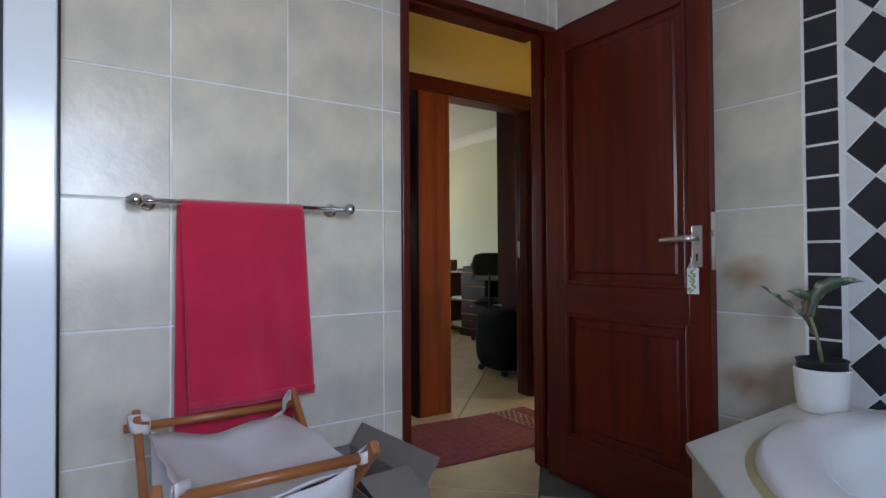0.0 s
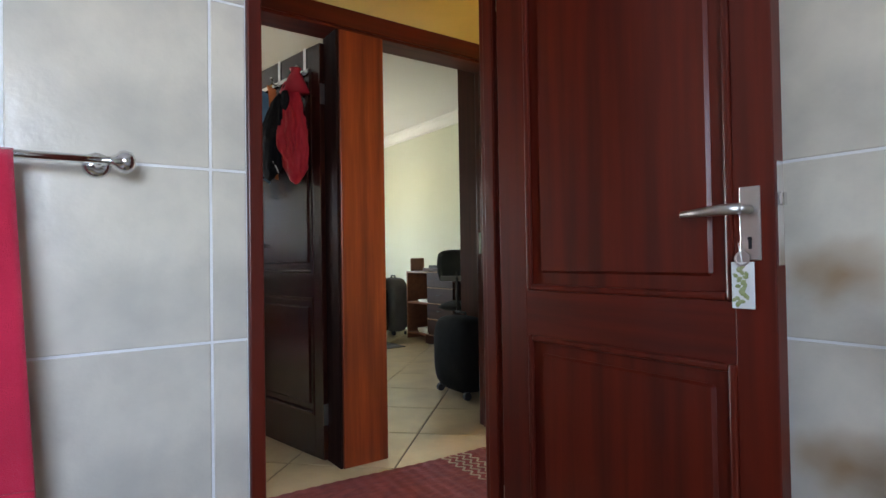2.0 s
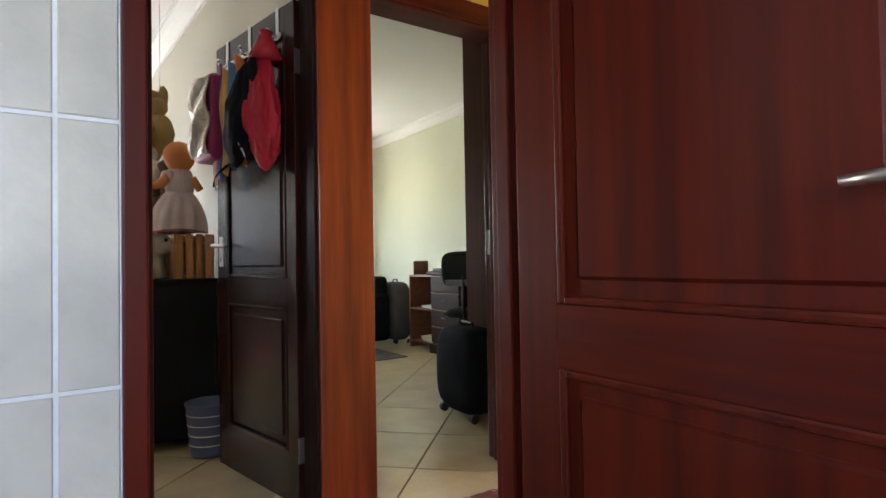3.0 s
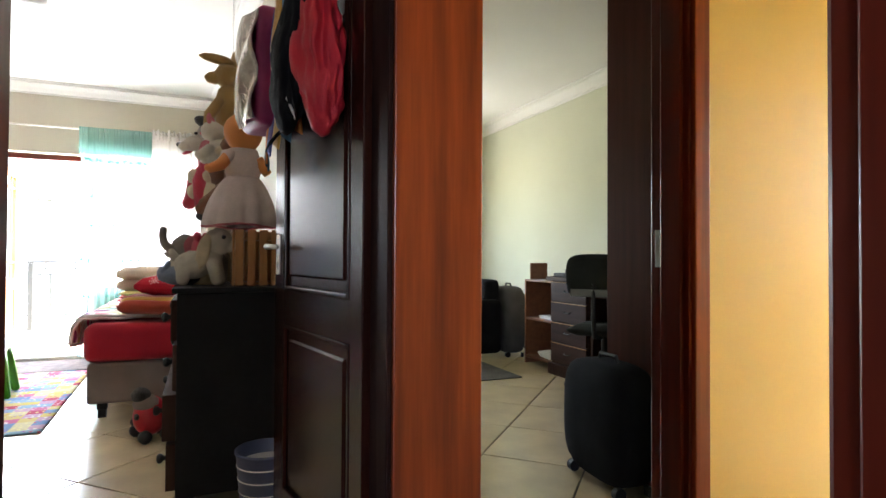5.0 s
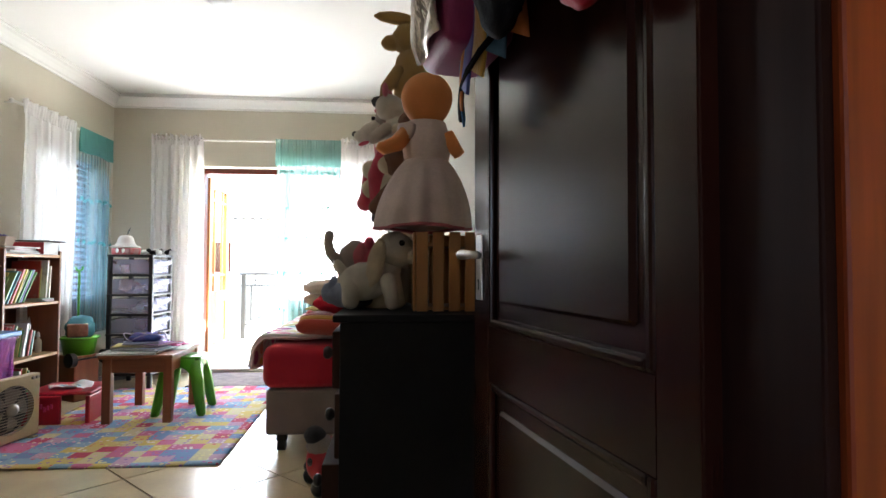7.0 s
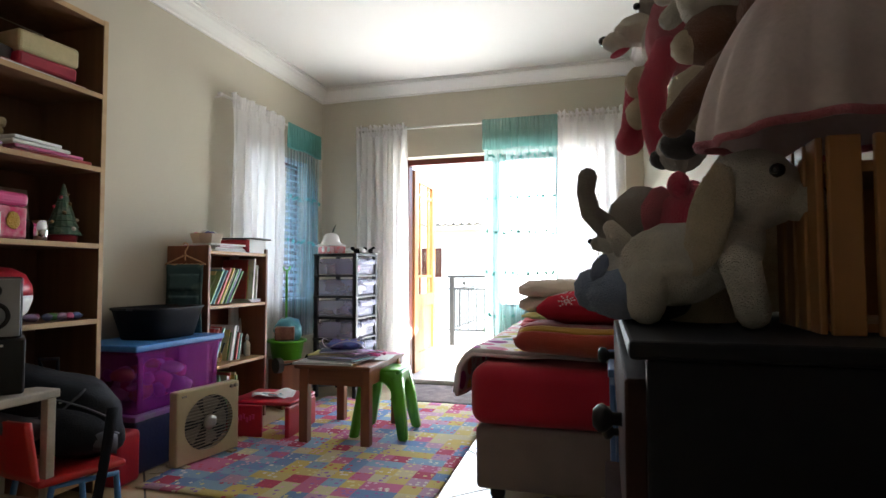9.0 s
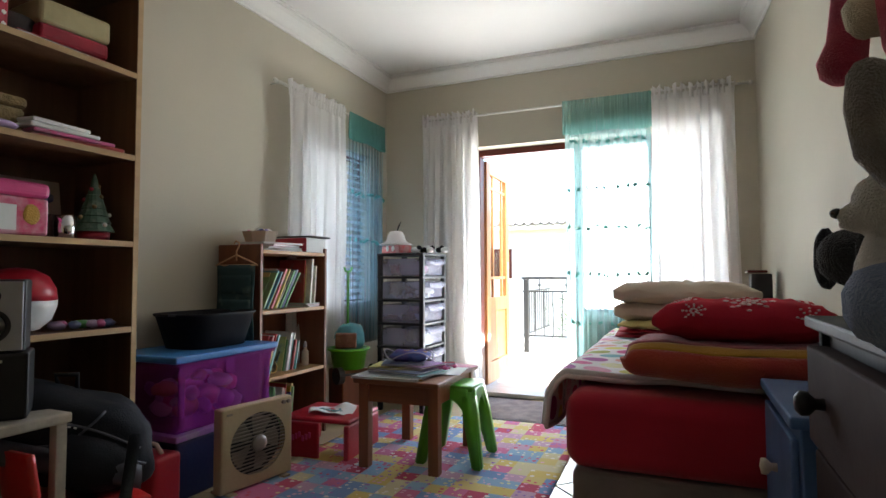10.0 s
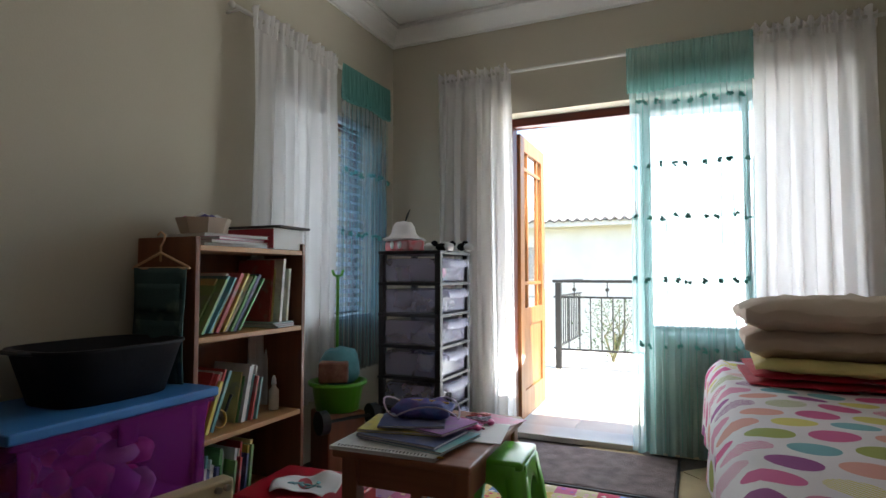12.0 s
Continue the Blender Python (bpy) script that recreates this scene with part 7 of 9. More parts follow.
part("plate", lathe([(0.05, 0), (0.09, 0.012), (0.10, 0.02), (0.096, 0.022), (0.05, 0.006), (0, 0.006)], (0, 0, 0), 28), M["lilac"], t, smooth=True)
for i, (w, key, y) in enumerate(((0.34, "mag_g", 5.35), (0.30, "mag_c", 5.33), (0.26, "paper", 5.29), (0.22, "paper", 5.27))):
    tagged(part("toy_packet", box(-0.09, 0.09, -w / 2, w / 2, 0, 0.016, 0.006, m=pose(-0.66, y, S3 + 0.0165 * i, 0, 0, 3 * i - 4)), M[key]), "flat pink or white packet stacked on the shelf", "packet", "packets on the shelf")
t = thing("toy_chest", (-0.64, 5.10, S2), 3, "pink see-through play box with a bright lid", "box")
part("box", box(-0.08, 0.08, -0.12, 0.13, 0, 0.13, 0.01), M["pink_clear"], t)
part("lid", box(-0.085, 0.085, -0.125, 0.135, 0.1305, 0.185, 0.02, 3), M["pink_plastic"], t)
part("window", box(0.0805, 0.083, -0.10, 0.02, 0.015, 0.10), M["paper"], t)
part("sticker", ball((0.082, 0.07, 0.07), (0.003, 0.03, 0.035), (0, 0, 0), 2, 0.3), M["yellow_stripe"], t)
for i in range(4):
    tagged(part("plastic_bowl", lathe([(0.04, 0), (0.07, 0.022), (0.066, 0.022), (0.038, 0.004), (0, 0.004)], (-0.66, 5.03, S2 + 0.187 + 0.014 * i), 24), M["white_plastic"], smooth=True), "white plastic bowl stacked on the pink box", "bowl", "stacked bowls")
t = thing("printed_board", (-0.83, 5.30, S2 + 0.004), 0, "pale board with dark printed shapes leaning at the back", "board")
part("board", box(-0.003, 0.003, -0.15, 0.15, 0, 0.24, m=Matrix.Rotation(radians(-8), 4, "Y")), M["pillow_beige"], t)
for i in range(6):
    part("print", ball((0.008 - 0.13 * 0.05 * (1 + i % 3), -0.10 + 0.04 * i, 0.06 + 0.055 * (i % 3)), (0.003, 0.02, 0.022), (0, -8, 0), 1, 0.4), M["mag_b"], t)
t = thing("metal_mug", (-0.625, 5.325, S2), 0, "shiny metal cup on the shelf", "cup")
part("cup", lathe([(0.030, 0), (0.033, 0.004), (0.040, 0.085), (0.037, 0.085), (0.031, 0.008), (0, 0.006)], (0, 0, 0), 28), M["chrome"], t, smooth=True)
t = thing("candle_holder", (-0.64, 5.265, S2), 0, "dark brown candle holder next to the cup", "candle holder")
part("holder", lathe([(0.028, 0), (0.026, 0.05), (0.030, 0.085), (0, 0.085)], (0, 0, 0), 20), M["dark_wood"], t, smooth=True)
t = thing("ceramic_tree", (-0.645, 5.45, S2), 0, "small glazed green ceramic christmas tree", "ornament")
part("base", lathe([(0.055, 0), (0.058, 0.03), (0.05, 0.034), (0, 0.034)], (0, 0, 0), 22), M["red_dots"], t, smooth=True)
prof = [(0.075, 0.0345)]
for i in range(7):
    z = 0.04 + i * 0.028
    r = 0.072 * (1 - i / 7.6)
    prof += [(r, z), (r * 0.80, z + 0.026)]
part("cone", lathe(prof + [(0.004, 0.262), (0, 0.262)], (0, 0, 0), 16), M["tree_green"], t)
for i in range(12):
    a, z = i * 2.4, 0.06 + i * 0.014
    r = 0.072 * (1 - (z - 0.04) / 0.215)
    part("bauble", ball((r * math.cos(a), r * math.sin(a), z), (0.009, 0.009, 0.009), (0, 0, 0), 2), M[("paper", "red_dots", "wicker")[i % 3]], t, smooth=True)
t = thing("play_ball", (-0.68, 5.20, S1), 0, "red and white round toy helmet on the shelf", "toy")
part("lower_half", lathe([(0.02, 0), (0.07, 0.012), (0.105, 0.045), (0.122, 0.095), (0.122, 0.115)], (0, 0, 0), 32), M["white_plastic"], t, smooth=True)
part("upper_half", lathe([(0.1225, 0.1155), (0.118, 0.155), (0.095, 0.20), (0.05, 0.225), (0, 0.232)], (0, 0, 0), 32), M["red_plastic"], t, smooth=True)
for i in range(7):
    tagged(part("small_toy", ball((-0.63 + rnd.uniform(-0.05, 0.04), 5.32 + 0.028 * i, S1 + 0.018), (0.03, 0.022, 0.017), (0, 0, rnd.uniform(0, 180)), 2, 0.35), M[("lilac", "mag_c", "mag_b", "mag_h")[i % 4]], smooth=True), "small lilac or dark toy lying on the shelf", "toy", "small toys on the shelf")
for i in range(6):
    tagged(part("toy_bundle", ball((-0.74, 4.35 + 0.17 * i, LEVELS[1] + 0.083), (0.12, 0.085, 0.06), (0, 0, 20 * i), 2, 0.3), M[("purple_toy", "mag_b", "navy_box")[i % 3]], smooth=True), "dark bundle of cloth on the lower shelf", "bundle", "bundles on the low shelf")
for k, zz in ((0, S2), (1, S3), (2, S4), (3, S1)):
    for i in range(4):
        tagged(part("toy_carton", box(-0.09, 0.09, -0.06, 0.06, 0, 0.12 + 0.03 * ((i + k) % 3), 0.005, m=pose(-0.72, 4.22 + 0.17 * i, zz, 0, 0, 7 * ((i * 3 + k) % 4) - 10)), M[SPINES[(i * 3 + k) % 10]]), "printed toy carton standing on the shelf", "carton", "cartons on the tall shelf")

# speaker on a small stool, backpack on a child's chair
M["stool_white"] = material("worn_white_paint", (0.42, 0.37, 0.30), rough=0.6, vary=0.12, scale=9, fine=80, bump=0.1)
M["speaker_silver"] = material("silver_plastic", (0.38, 0.38, 0.40), rough=0.35, metal=0.4, vary=0.05)
t = thing("side_stool", (-0.335, 4.95, 0.001), 0, "worn white wooden stool beside the shelf", "stool")
part("seat", box(-0.14, 0.14, -0.14, 0.14, 0.545, 0.575, 0.006), M["stool_white"], t)
for sx in (-1, 1):
    for sy in (-1, 1):
        part("leg", box(sx * 0.115 - 0.016, sx * 0.115 + 0.016, sy * 0.115 - 0.016, sy * 0.115 + 0.016, 0, 0.544, 0.003), M["stool_white"], t)
for sy in (-1, 1):
    part("stretcher", box(-0.099, 0.099, sy * 0.115 - 0.01, sy * 0.115 + 0.01, 0.16, 0.19, 0.002), M["stool_white"], t)
t = thing("speaker", (-0.335, 4.95, 0.5775), 54, "black speaker box with a small maker's badge", "speaker")
part("cabinet", box(-0.09, 0.09, -0.075, 0.075, 0, 0.185, 0.008), M["black_plastic"], t)
part("badge", box(-0.03, 0.03, -0.0768, -0.0752, 0.160, 0.168), M["white_plastic"], t)
t = thing("speaker", (-0.337, 4.95, 0.764), 54, "silver-fronted loudspeaker standing on the black one", "speaker")
part("cabinet", box(-0.08, 0.08, -0.065, 0.065, 0, 0.205, 0.008), M["black_plastic"], t)
part("front_panel", box(-0.074, 0.074, -0.0725, -0.0655, 0.006, 0.199, 0.003), M["speaker_silver"], t)
for z, r in ((0.075, 0.048), (0.158, 0.024)):
    c = part("surround", lathe([(r, 0), (r, 0.004), (r * 0.82, 0.006), (r * 0.76, 0.001), (r * 0.3, -0.002), (0, 0.0)], (0, -0.0728, z), 28, (90, 0, 0)), M["black_plastic"], t, smooth=True)
    part("cone", lathe([(r * 0.72, 0.002), (r * 0.30, -0.0005), (r * 0.22, 0.004), (0, 0.006)], (0, -0.0735, z), 24, (90, 0, 0)), M["speaker_silver"], c, smooth=True)

M["chair_red"] = material("red_chair_plastic", (0.50, 0.02, 0.02), rough=0.35, vary=0.05)
M["chair_blue"] = material("blue_chair_frame", (0.05, 0.18, 0.45), rough=0.4, vary=0.05)
t = thing("childs_chair", (-0.30, 5.20, 0.001), 165, "small red plastic chair with blue legs", "chair")
part("seat", box(-0.15, 0.15, -0.15, 0.15, 0.245, 0.27, 0.012, 3), M["chair_red"], t, smooth=True)
part("backrest", sheet(lambda u, v: (-0.16 + 0.32 * u, 0.15 + 0.03 * math.sin(math.pi * u) + 0.03 * v, 0.28 + 0.20 * v), 14, 8, 0.016), M["chair_red"], t, smooth=True)
for sx in (-1, 1):
    part("leg", tube([(sx * 0.13, -0.14, 0.0), (sx * 0.13, -0.12, 0.22), (sx * 0.13, 0.10, 0.238), (sx * 0.13, 0.14, 0.0)], 0.013, 8), M["chair_blue"], t, smooth=True)
M["pack_black"] = material("black_backpack_nylon", (0.013, 0.014, 0.020), spec=0.14, rough=0.6, vary=0.25, scale=8, fine=200, bump=0.3)
M["pack_grey"] = material("grey_reflective_trim", (0.07, 0.075, 0.10), rough=0.45, vary=0.1)
t = thing("backpack", (-0.40, 5.20, 0.275), 60, "black and grey backpack slumped on the small chair", "backpack")
body = bmesh.new()
bmesh.ops.create_cube(body, size=2)
bmesh.ops.subdivide_edges(body, edges=list(body.edges), cuts=9, use_grid_fill=True)
for v in body.verts:
    c = v.co
    n = (abs(c.x) ** 3.2 + abs(c.y) ** 3.2 + abs(c.z) ** 3.2) ** (1 / 3.2)
    k = 1 + 0.10 * noise.noise(c * 1.6)
    v.co = Vector((c.x / n * 0.27 * k, c.y / n * 0.16 * k, 0.19 + c.z / n * 0.155 * k - 0.20 * (c.x / n) * 0.5))
pack_tree = BVHTree.FromBMesh(body)
part("main_bag", body, M["pack_black"], t, smooth=True)
part("front_pocket", ball((0.05, -0.135, 0.12), (0.16, 0.07, 0.085), (0, 22, 0), 3, 0.15), M["pack_black"], t, smooth=True)
part("side_panel", sheet(lambda u, v: (-0.20 + 0.40 * u, -0.176 - 0.012 * math.sin(math.pi * v), 0.25 - 0.16 * u - 0.07 * v), 14, 4, 0.006), M["pack_grey"], t, smooth=True)
part("strap", sheet(lambda u, v: (0.16 - 0.06 * u + 0.035 * v, -0.20 - 0.02 * math.sin(math.pi * u), 0.20 - 0.42 * u), 12, 2, 0.004), M["pack_black"], t, smooth=True)


def on_pack(x, z, lift=0.003):
    """A point on the bag's front at that height, if the bag is there."""
    hit = pack_tree.ray_cast(Vector((x, -0.6, z)), Vector((0, 1, 0)))
    return [tuple(hit[0] + Vector((0, -lift, 0)))] if hit[0] is not None else []


for x0, z0, x1, z1, bow in ((-0.22, 0.26, 0.20, 0.14, 0.05), (-0.22, 0.19, 0.22, 0.08, 0.05), (-0.10, 0.10, 0.10, 0.27, 0.0)):
    pts = [p for k in range(17) for p in on_pack(x0 + (x1 - x0) * k / 16, z0 + (z1 - z0) * k / 16 + bow * math.sin(math.pi * k / 16))]
    part("piping", tube(pts, 0.004, 6), M["pack_grey"], t, smooth=True)
for k in range(9):
    for p in on_pack(-0.10 + 0.015 * k, 0.285 - 0.006 * k, 0.002):
        part("lettering", box(-0.0045, 0.0045, -0.001, 0.001, -0.006, 0.006, m=Matrix.Translation(p) @ Matrix.Rotation(radians(22), 4, "Y")), M["paper"], t, "pale lettering bar")
part("grab_loop", tube([(-0.02, -0.02, 0.345), (-0.03, -0.03, 0.385), (0.03, -0.03, 0.380), (0.03, -0.02, 0.335)], 0.008, 8), M["pack_black"], t, smooth=True)

# ---- bags on the bedroom door ----
M["magenta"] = material("magenta_nylon", (0.26, 0.012, 0.095), rough=0.6, vary=0.12, scale=8, fine=200, bump=0.2)
M["silver_foil"] = material("creased_silver_foil", (0.66, 0.62, 0.58), rough=0.25, metal=0.7, vary=0.15, scale=12, fine=40, bump=0.7, second=(0.40, 0.34, 0.30))
M["red_nylon"] = material("red_nylon", (0.52, 0.012, 0.03), rough=0.65, vary=0.12, scale=8, fine=200, bump=0.25)
M["stripe_blue"] = material("blue_stripe_canvas", (0.08, 0.20, 0.34), rough=0.85, vary=0.1, fine=240, bump=0.2)
M["stripe_orange"] = material("orange_stripe_canvas", (0.52, 0.16, 0.04), rough=0.85, vary=0.1, fine=240, bump=0.2)
DM = DOOR_CHILD.matrix_world.copy()
hr = new("door_hook_rack")
hr.matrix_world = DM
tagged(hr, "over-door rack with three steel hooks", "hook rack")
part("bar", box(0.10, 0.69, 0.0215, 0.026, 1.905, 1.925), M["steel"], hr)
for x in (0.13, 0.38, 0.61):
    bm = box(x - 0.011, x + 0.011, 0.0215, 0.0235, 1.90, 2.0335)
    add_box(bm, x - 0.011, x + 0.011, -0.0235, 0.0235, 2.0315, 2.0335)
    add_box(bm, x - 0.011, x + 0.011, -0.0235, -0.0215, 1.98, 2.0315)
    part("strap", bm, M["white_plastic"], hr)
    part("hook", tube([(x, 0.026, 1.915), (x, 0.045, 1.90), (x, 0.062, 1.905), (x, 0.066, 1.925)], 0.005, 8), M["chrome"], hr, smooth=True)
    part("hook_knob", ball((x, 0.066, 1.93), (0.010, 0.010, 0.010)), M["chrome"], hr, smooth=True)


def soft_bag(bm, cx, cy, cz, w, d, h, lump=0.10, tilt=0, pleats=7):
    """A slack cloth bag: drawn in towards its top, with pleats and dents."""
    tmp = bmesh.new()
    bmesh.ops.create_icosphere(tmp, subdivisions=5, radius=1)
    off = Vector((cx, cy, cz)) * 7
    for v in tmp.verts:
        c = v.co.copy()
        a = math.atan2(c.y, c.x)
        k = 1 + lump * noise.noise(c * 1.8 + off) + 0.6 * lump * noise.noise(c * 4.5 + off) + 0.05 * math.sin(pleats * a + 3 * c.z) * (0.6 + 0.4 * c.z)
        narrow = 1 - 0.30 * max(0.0, c.z)
        v.co = Vector((c.x * k * narrow * w / 2, c.y * k * narrow * d / 2, c.z * (0.95 + 0.05 * k) * h / 2))
    return merge(bm, tmp, pose(cx, cy, cz, 0, tilt, 0))


g = new("school_bag")
g.matrix_world = DM
tagged(g, "magenta bag with a silver foil front on a door hook", "bag")
bm = bmesh.new()
add_box(bm, 0.47, 0.69, 0.025, 0.165, 1.44, 1.83, 0.03, 4)
part("body", bm, M["magenta"], g, smooth=True)
part("front", sheet(lambda u, v: (0.485 + 0.19 * u, 0.168 + 0.012 * math.sin(v * 11 + u * 6) + 0.016 * math.sin(math.pi * v) * math.sin(math.pi * u), 1.46 + 0.35 * v), 14, 20, 0.008), M["silver_foil"], g, "creased silver foil front", smooth=True)
part("zip", tube([(0.468, 0.095, 1.46), (0.466, 0.10, 1.64), (0.47, 0.095, 1.81)], 0.004, 6), M["black_fabric"], g)
part("loop", tube([(0.60, 0.05, 1.82), (0.595, 0.055, 1.88), (0.60, 0.06, 1.912), (0.61, 0.055, 1.88), (0.605, 0.05, 1.82)], 0.005, 6), M["magenta"], g)
g = new("striped_bag")
g.matrix_world = DM
tagged(g, "canvas bag with blue, orange and purple stripes on a door hook", "bag")
for i, key in enumerate(("stripe_blue", "stripe_orange", "purple_toy", "yellow_stripe", "stripe_blue", "stripe_orange")):
    part("stripe", sheet(lambda u, v, i=i: (0.62 - 0.052 * (i + u), 0.085 + 0.035 * math.sin(math.pi * (i + u) / 6) + 0.008 * math.sin(v * 8 + i), 1.335 + 0.02 * i * 0.8 + 0.47 * v - 0.03 * u), 4, 16, 0.005), M[key], g, smooth=True)
part("trim", tube([(0.62 - 0.052 * k, 0.09 + 0.035 * math.sin(math.pi * k / 6), 1.333 + 0.016 * k) for k in range(7)], 0.006, 6), M["black_fabric"], g)
for x in (0.36, 0.44):
    part("handle", sheet(lambda u, v, x=x: (x + (0.40 - x) * u + 0.022 * (v - 0.5), 0.065, 1.79 + 0.115 * u), 6, 1, 0.003), M["yellow_stripe"], g)
g = new("drawstring_bag")
g.matrix_world = DM
tagged(g, "red and black drawstring bag hanging from a door hook", "bag")
bm = bmesh.new()
soft_bag(bm, 0.150, 0.085, 1.61, 0.19, 0.12, 0.54, 0.40, 9)
part("body", bm, M["red_nylon"], g, smooth=True)
bm = bmesh.new()
soft_bag(bm, 0.255, 0.125, 1.59, 0.21, 0.10, 0.44, 0.26, -16)
part("side_panel", bm, M["black_fabric"], g, "black mesh side panel", smooth=True)
bm = bmesh.new()
soft_bag(bm, 0.14, 0.13, 1.76, 0.06, 0.03, 0.15, 0.1, 0)
part("patch", bm, M["black_fabric"], g, smooth=True)
part("gather", lathe([(0.07, 1.80), (0.045, 1.86), (0.022, 1.905), (0.03, 1.92), (0, 1.92)], (0.13, 0.075, 0), 14), M["red_nylon"], g, smooth=True)
for k in range(3):
    part("cord", tube([(0.13, 0.10, 1.90), (0.17 + 0.03 * k, 0.145, 1.70), (0.22 + 0.02 * k, 0.150, 1.58), (0.18 + 0.04 * k, 0.150, 1.48 - 0.02 * k), (0.20, 0.13, 1.40)], 0.0035, 6), M["paper" if k == 1 else "black_fabric"], g, smooth=True)

# ---- plush toys ----
def fur(name, c, second=None):
    return material(name, c, rough=0.95, vary=0.12, scale=18, fine=380, bump=0.9, sheen=0.25, spec=0.1, second=second)


M["fur_white"] = fur("white_plush", (0.70, 0.64, 0.55))
M["fur_grey"] = fur("grey_plush", (0.34, 0.29, 0.25))
M["fur_dark"] = fur("dark_plush", (0.035, 0.032, 0.035))
M["fur_tan"] = fur("tan_plush", (0.42, 0.25, 0.08))
M["fur_brown"] = fur("brown_plush", (0.20, 0.085, 0.045))
M["fur_pink"] = fur("pink_plush", (0.62, 0.16, 0.20))
M["fur_red"] = fur("red_pink_plush", (0.60, 0.05, 0.10))
M["fur_cream"] = fur("cream_plush", (0.68, 0.56, 0.40))
M["fur_blue"] = fur("blue_grey_plush", (0.22, 0.27, 0.40))
M["doll_skin"] = material("orange_cloth_doll", (0.62, 0.22, 0.06), rough=0.7, vary=0.05, fine=200, bump=0.1)
M["doll_dress"] = cloth("pale_pink_crochet", (0.72, 0.60, 0.58), 0.2, weave=120, vary=0.12)
M["eye_black"] = material("black_bead", (0.01, 0.01, 0.01), rough=0.1, vary=0.0, bump=0)


def plush(name, at, rz, label, items, category="soft toy", group="soft toys", tilt=(0, 0)):
    """A soft toy from lumps ('b': place, size, turn) and limbs ('t': points, radii), each a part."""
    ob = thing(name, at, rz, label, category, group)
    ob.matrix_world = pose(*at, tilt[0], tilt[1], rz)
    for i, (key, kind, a, b_, *rest) in enumerate(items):
        tmp = bmesh.new()
        if kind == "b":
            add_ball(tmp, a, b_, rest[0] if rest else (0, 0, 0), 4 if max(b_) > 0.07 else 3 if max(b_) > 0.03 else 2, 0.10 if key.startswith("fur") else 0.02, 3.0)
            nm = "eye" if key == "eye_black" else ("body", "head")[i] if i < 2 else "ear" if min(b_) < 0.6 * max(b_) else "snout"
        else:
            pts = [Vector(p) for p in a]
            d0, d1 = (pts[0] - pts[1]).normalized(), (pts[-1] - pts[-2]).normalized()
            add_tube(tmp, [pts[0] + d0 * b_[0] * 0.6] + pts + [pts[-1] + d1 * b_[-1] * 0.55, pts[-1] + d1 * b_[-1] * 0.8], [b_[0] * 0.5] + list(b_) + [b_[-1] * 0.75, b_[-1] * 0.3], 12)
            nm = "limb"
        part(nm, tmp, M[key], ob, smooth=True)
    return ob


E_ = "eye_black"
TOP = DZ
# each toy looks along its own +x
plush("plush_puppy", (1.80, 4.44, TOP), -14, "white plush puppy with long ears on the dresser", [
    ("fur_white", "b", (-0.045, 0, 0.090), (0.080, 0.058, 0.062)), ("fur_white", "b", (0.055, 0, 0.192), (0.064, 0.058, 0.060)),
    ("fur_white", "b", (0.115, 0, 0.174), (0.034, 0.031, 0.027)), ("fur_cream", "b", (0.008, -0.054, 0.150), (0.028, 0.012, 0.078), (4, 14, 0)),
    ("fur_cream", "b", (0.008, 0.054, 0.150), (0.028, 0.012, 0.078), (-4, 14, 0)), ("fur_white", "b", (0.025, 0, 0.125), (0.050, 0.045, 0.058)),
    ("fur_white", "t", [(0.040, -0.030, 0.10), (0.052, -0.033, 0.05), (0.058, -0.034, 0.020)], [0.028, 0.024, 0.023]),
    ("fur_white", "t", [(0.040, 0.030, 0.10), (0.052, 0.033, 0.05), (0.058, 0.034, 0.020)], [0.028, 0.024, 0.023]), ("fur_white", "t", [(-0.075, -0.036, 0.075), (-0.080, -0.038, 0.024)], [0.034, 0.027]),
    ("fur_white", "t", [(-0.075, 0.036, 0.075), (-0.080, 0.038, 0.024)], [0.034, 0.027]), (E_, "b", (0.146, 0, 0.182), (0.011, 0.012, 0.009)), ("fur_white", "t", [(-0.115, 0, 0.115), (-0.140, 0.004, 0.150)], [0.020, 0.013]),
    (E_, "b", (0.090, -0.047, 0.212), (0.010, 0.008, 0.010)), (E_, "b", (0.090, 0.047, 0.212), (0.010, 0.008, 0.010))])
elephant = plush("plush_elephant", (1.788, 4.600, TOP), 194, "grey plush elephant with a raised trunk", [
    ("fur_grey", "b", (-0.02, 0, 0.17), (0.13, 0.09, 0.09)), ("fur_grey", "b", (0.09, 0, 0.215), (0.07, 0.068, 0.07)),
    ("fur_grey", "t", [(0.13, 0, 0.20), (0.17, 0, 0.20), (0.20, 0, 0.23), (0.21, 0, 0.275), (0.205, 0, 0.31)], [0.035, 0.028, 0.023, 0.02, 0.021]),
    ("fur_pink", "b", (0.07, 0.07, 0.215), (0.05, 0.012, 0.06), (0, 0, 20)), ("fur_pink", "b", (0.07, -0.07, 0.215), (0.05, 0.012, 0.06), (0, 0, -20)),
    ("fur_grey", "t", [(0.05, 0.05, 0.14), (0.06, 0.055, 0.03)], [0.045, 0.04]), ("fur_grey", "t", [(0.05, -0.05, 0.14), (0.06, -0.055, 0.03)], [0.045, 0.04]),
    ("fur_grey", "t", [(-0.09, 0.05, 0.14), (-0.09, 0.055, 0.03)], [0.045, 0.04]), ("fur_grey", "t", [(-0.09, -0.05, 0.14), (-0.09, -0.055, 0.03)], [0.045, 0.04])])
elephant.scale = (0.8, 0.8, 0.8)
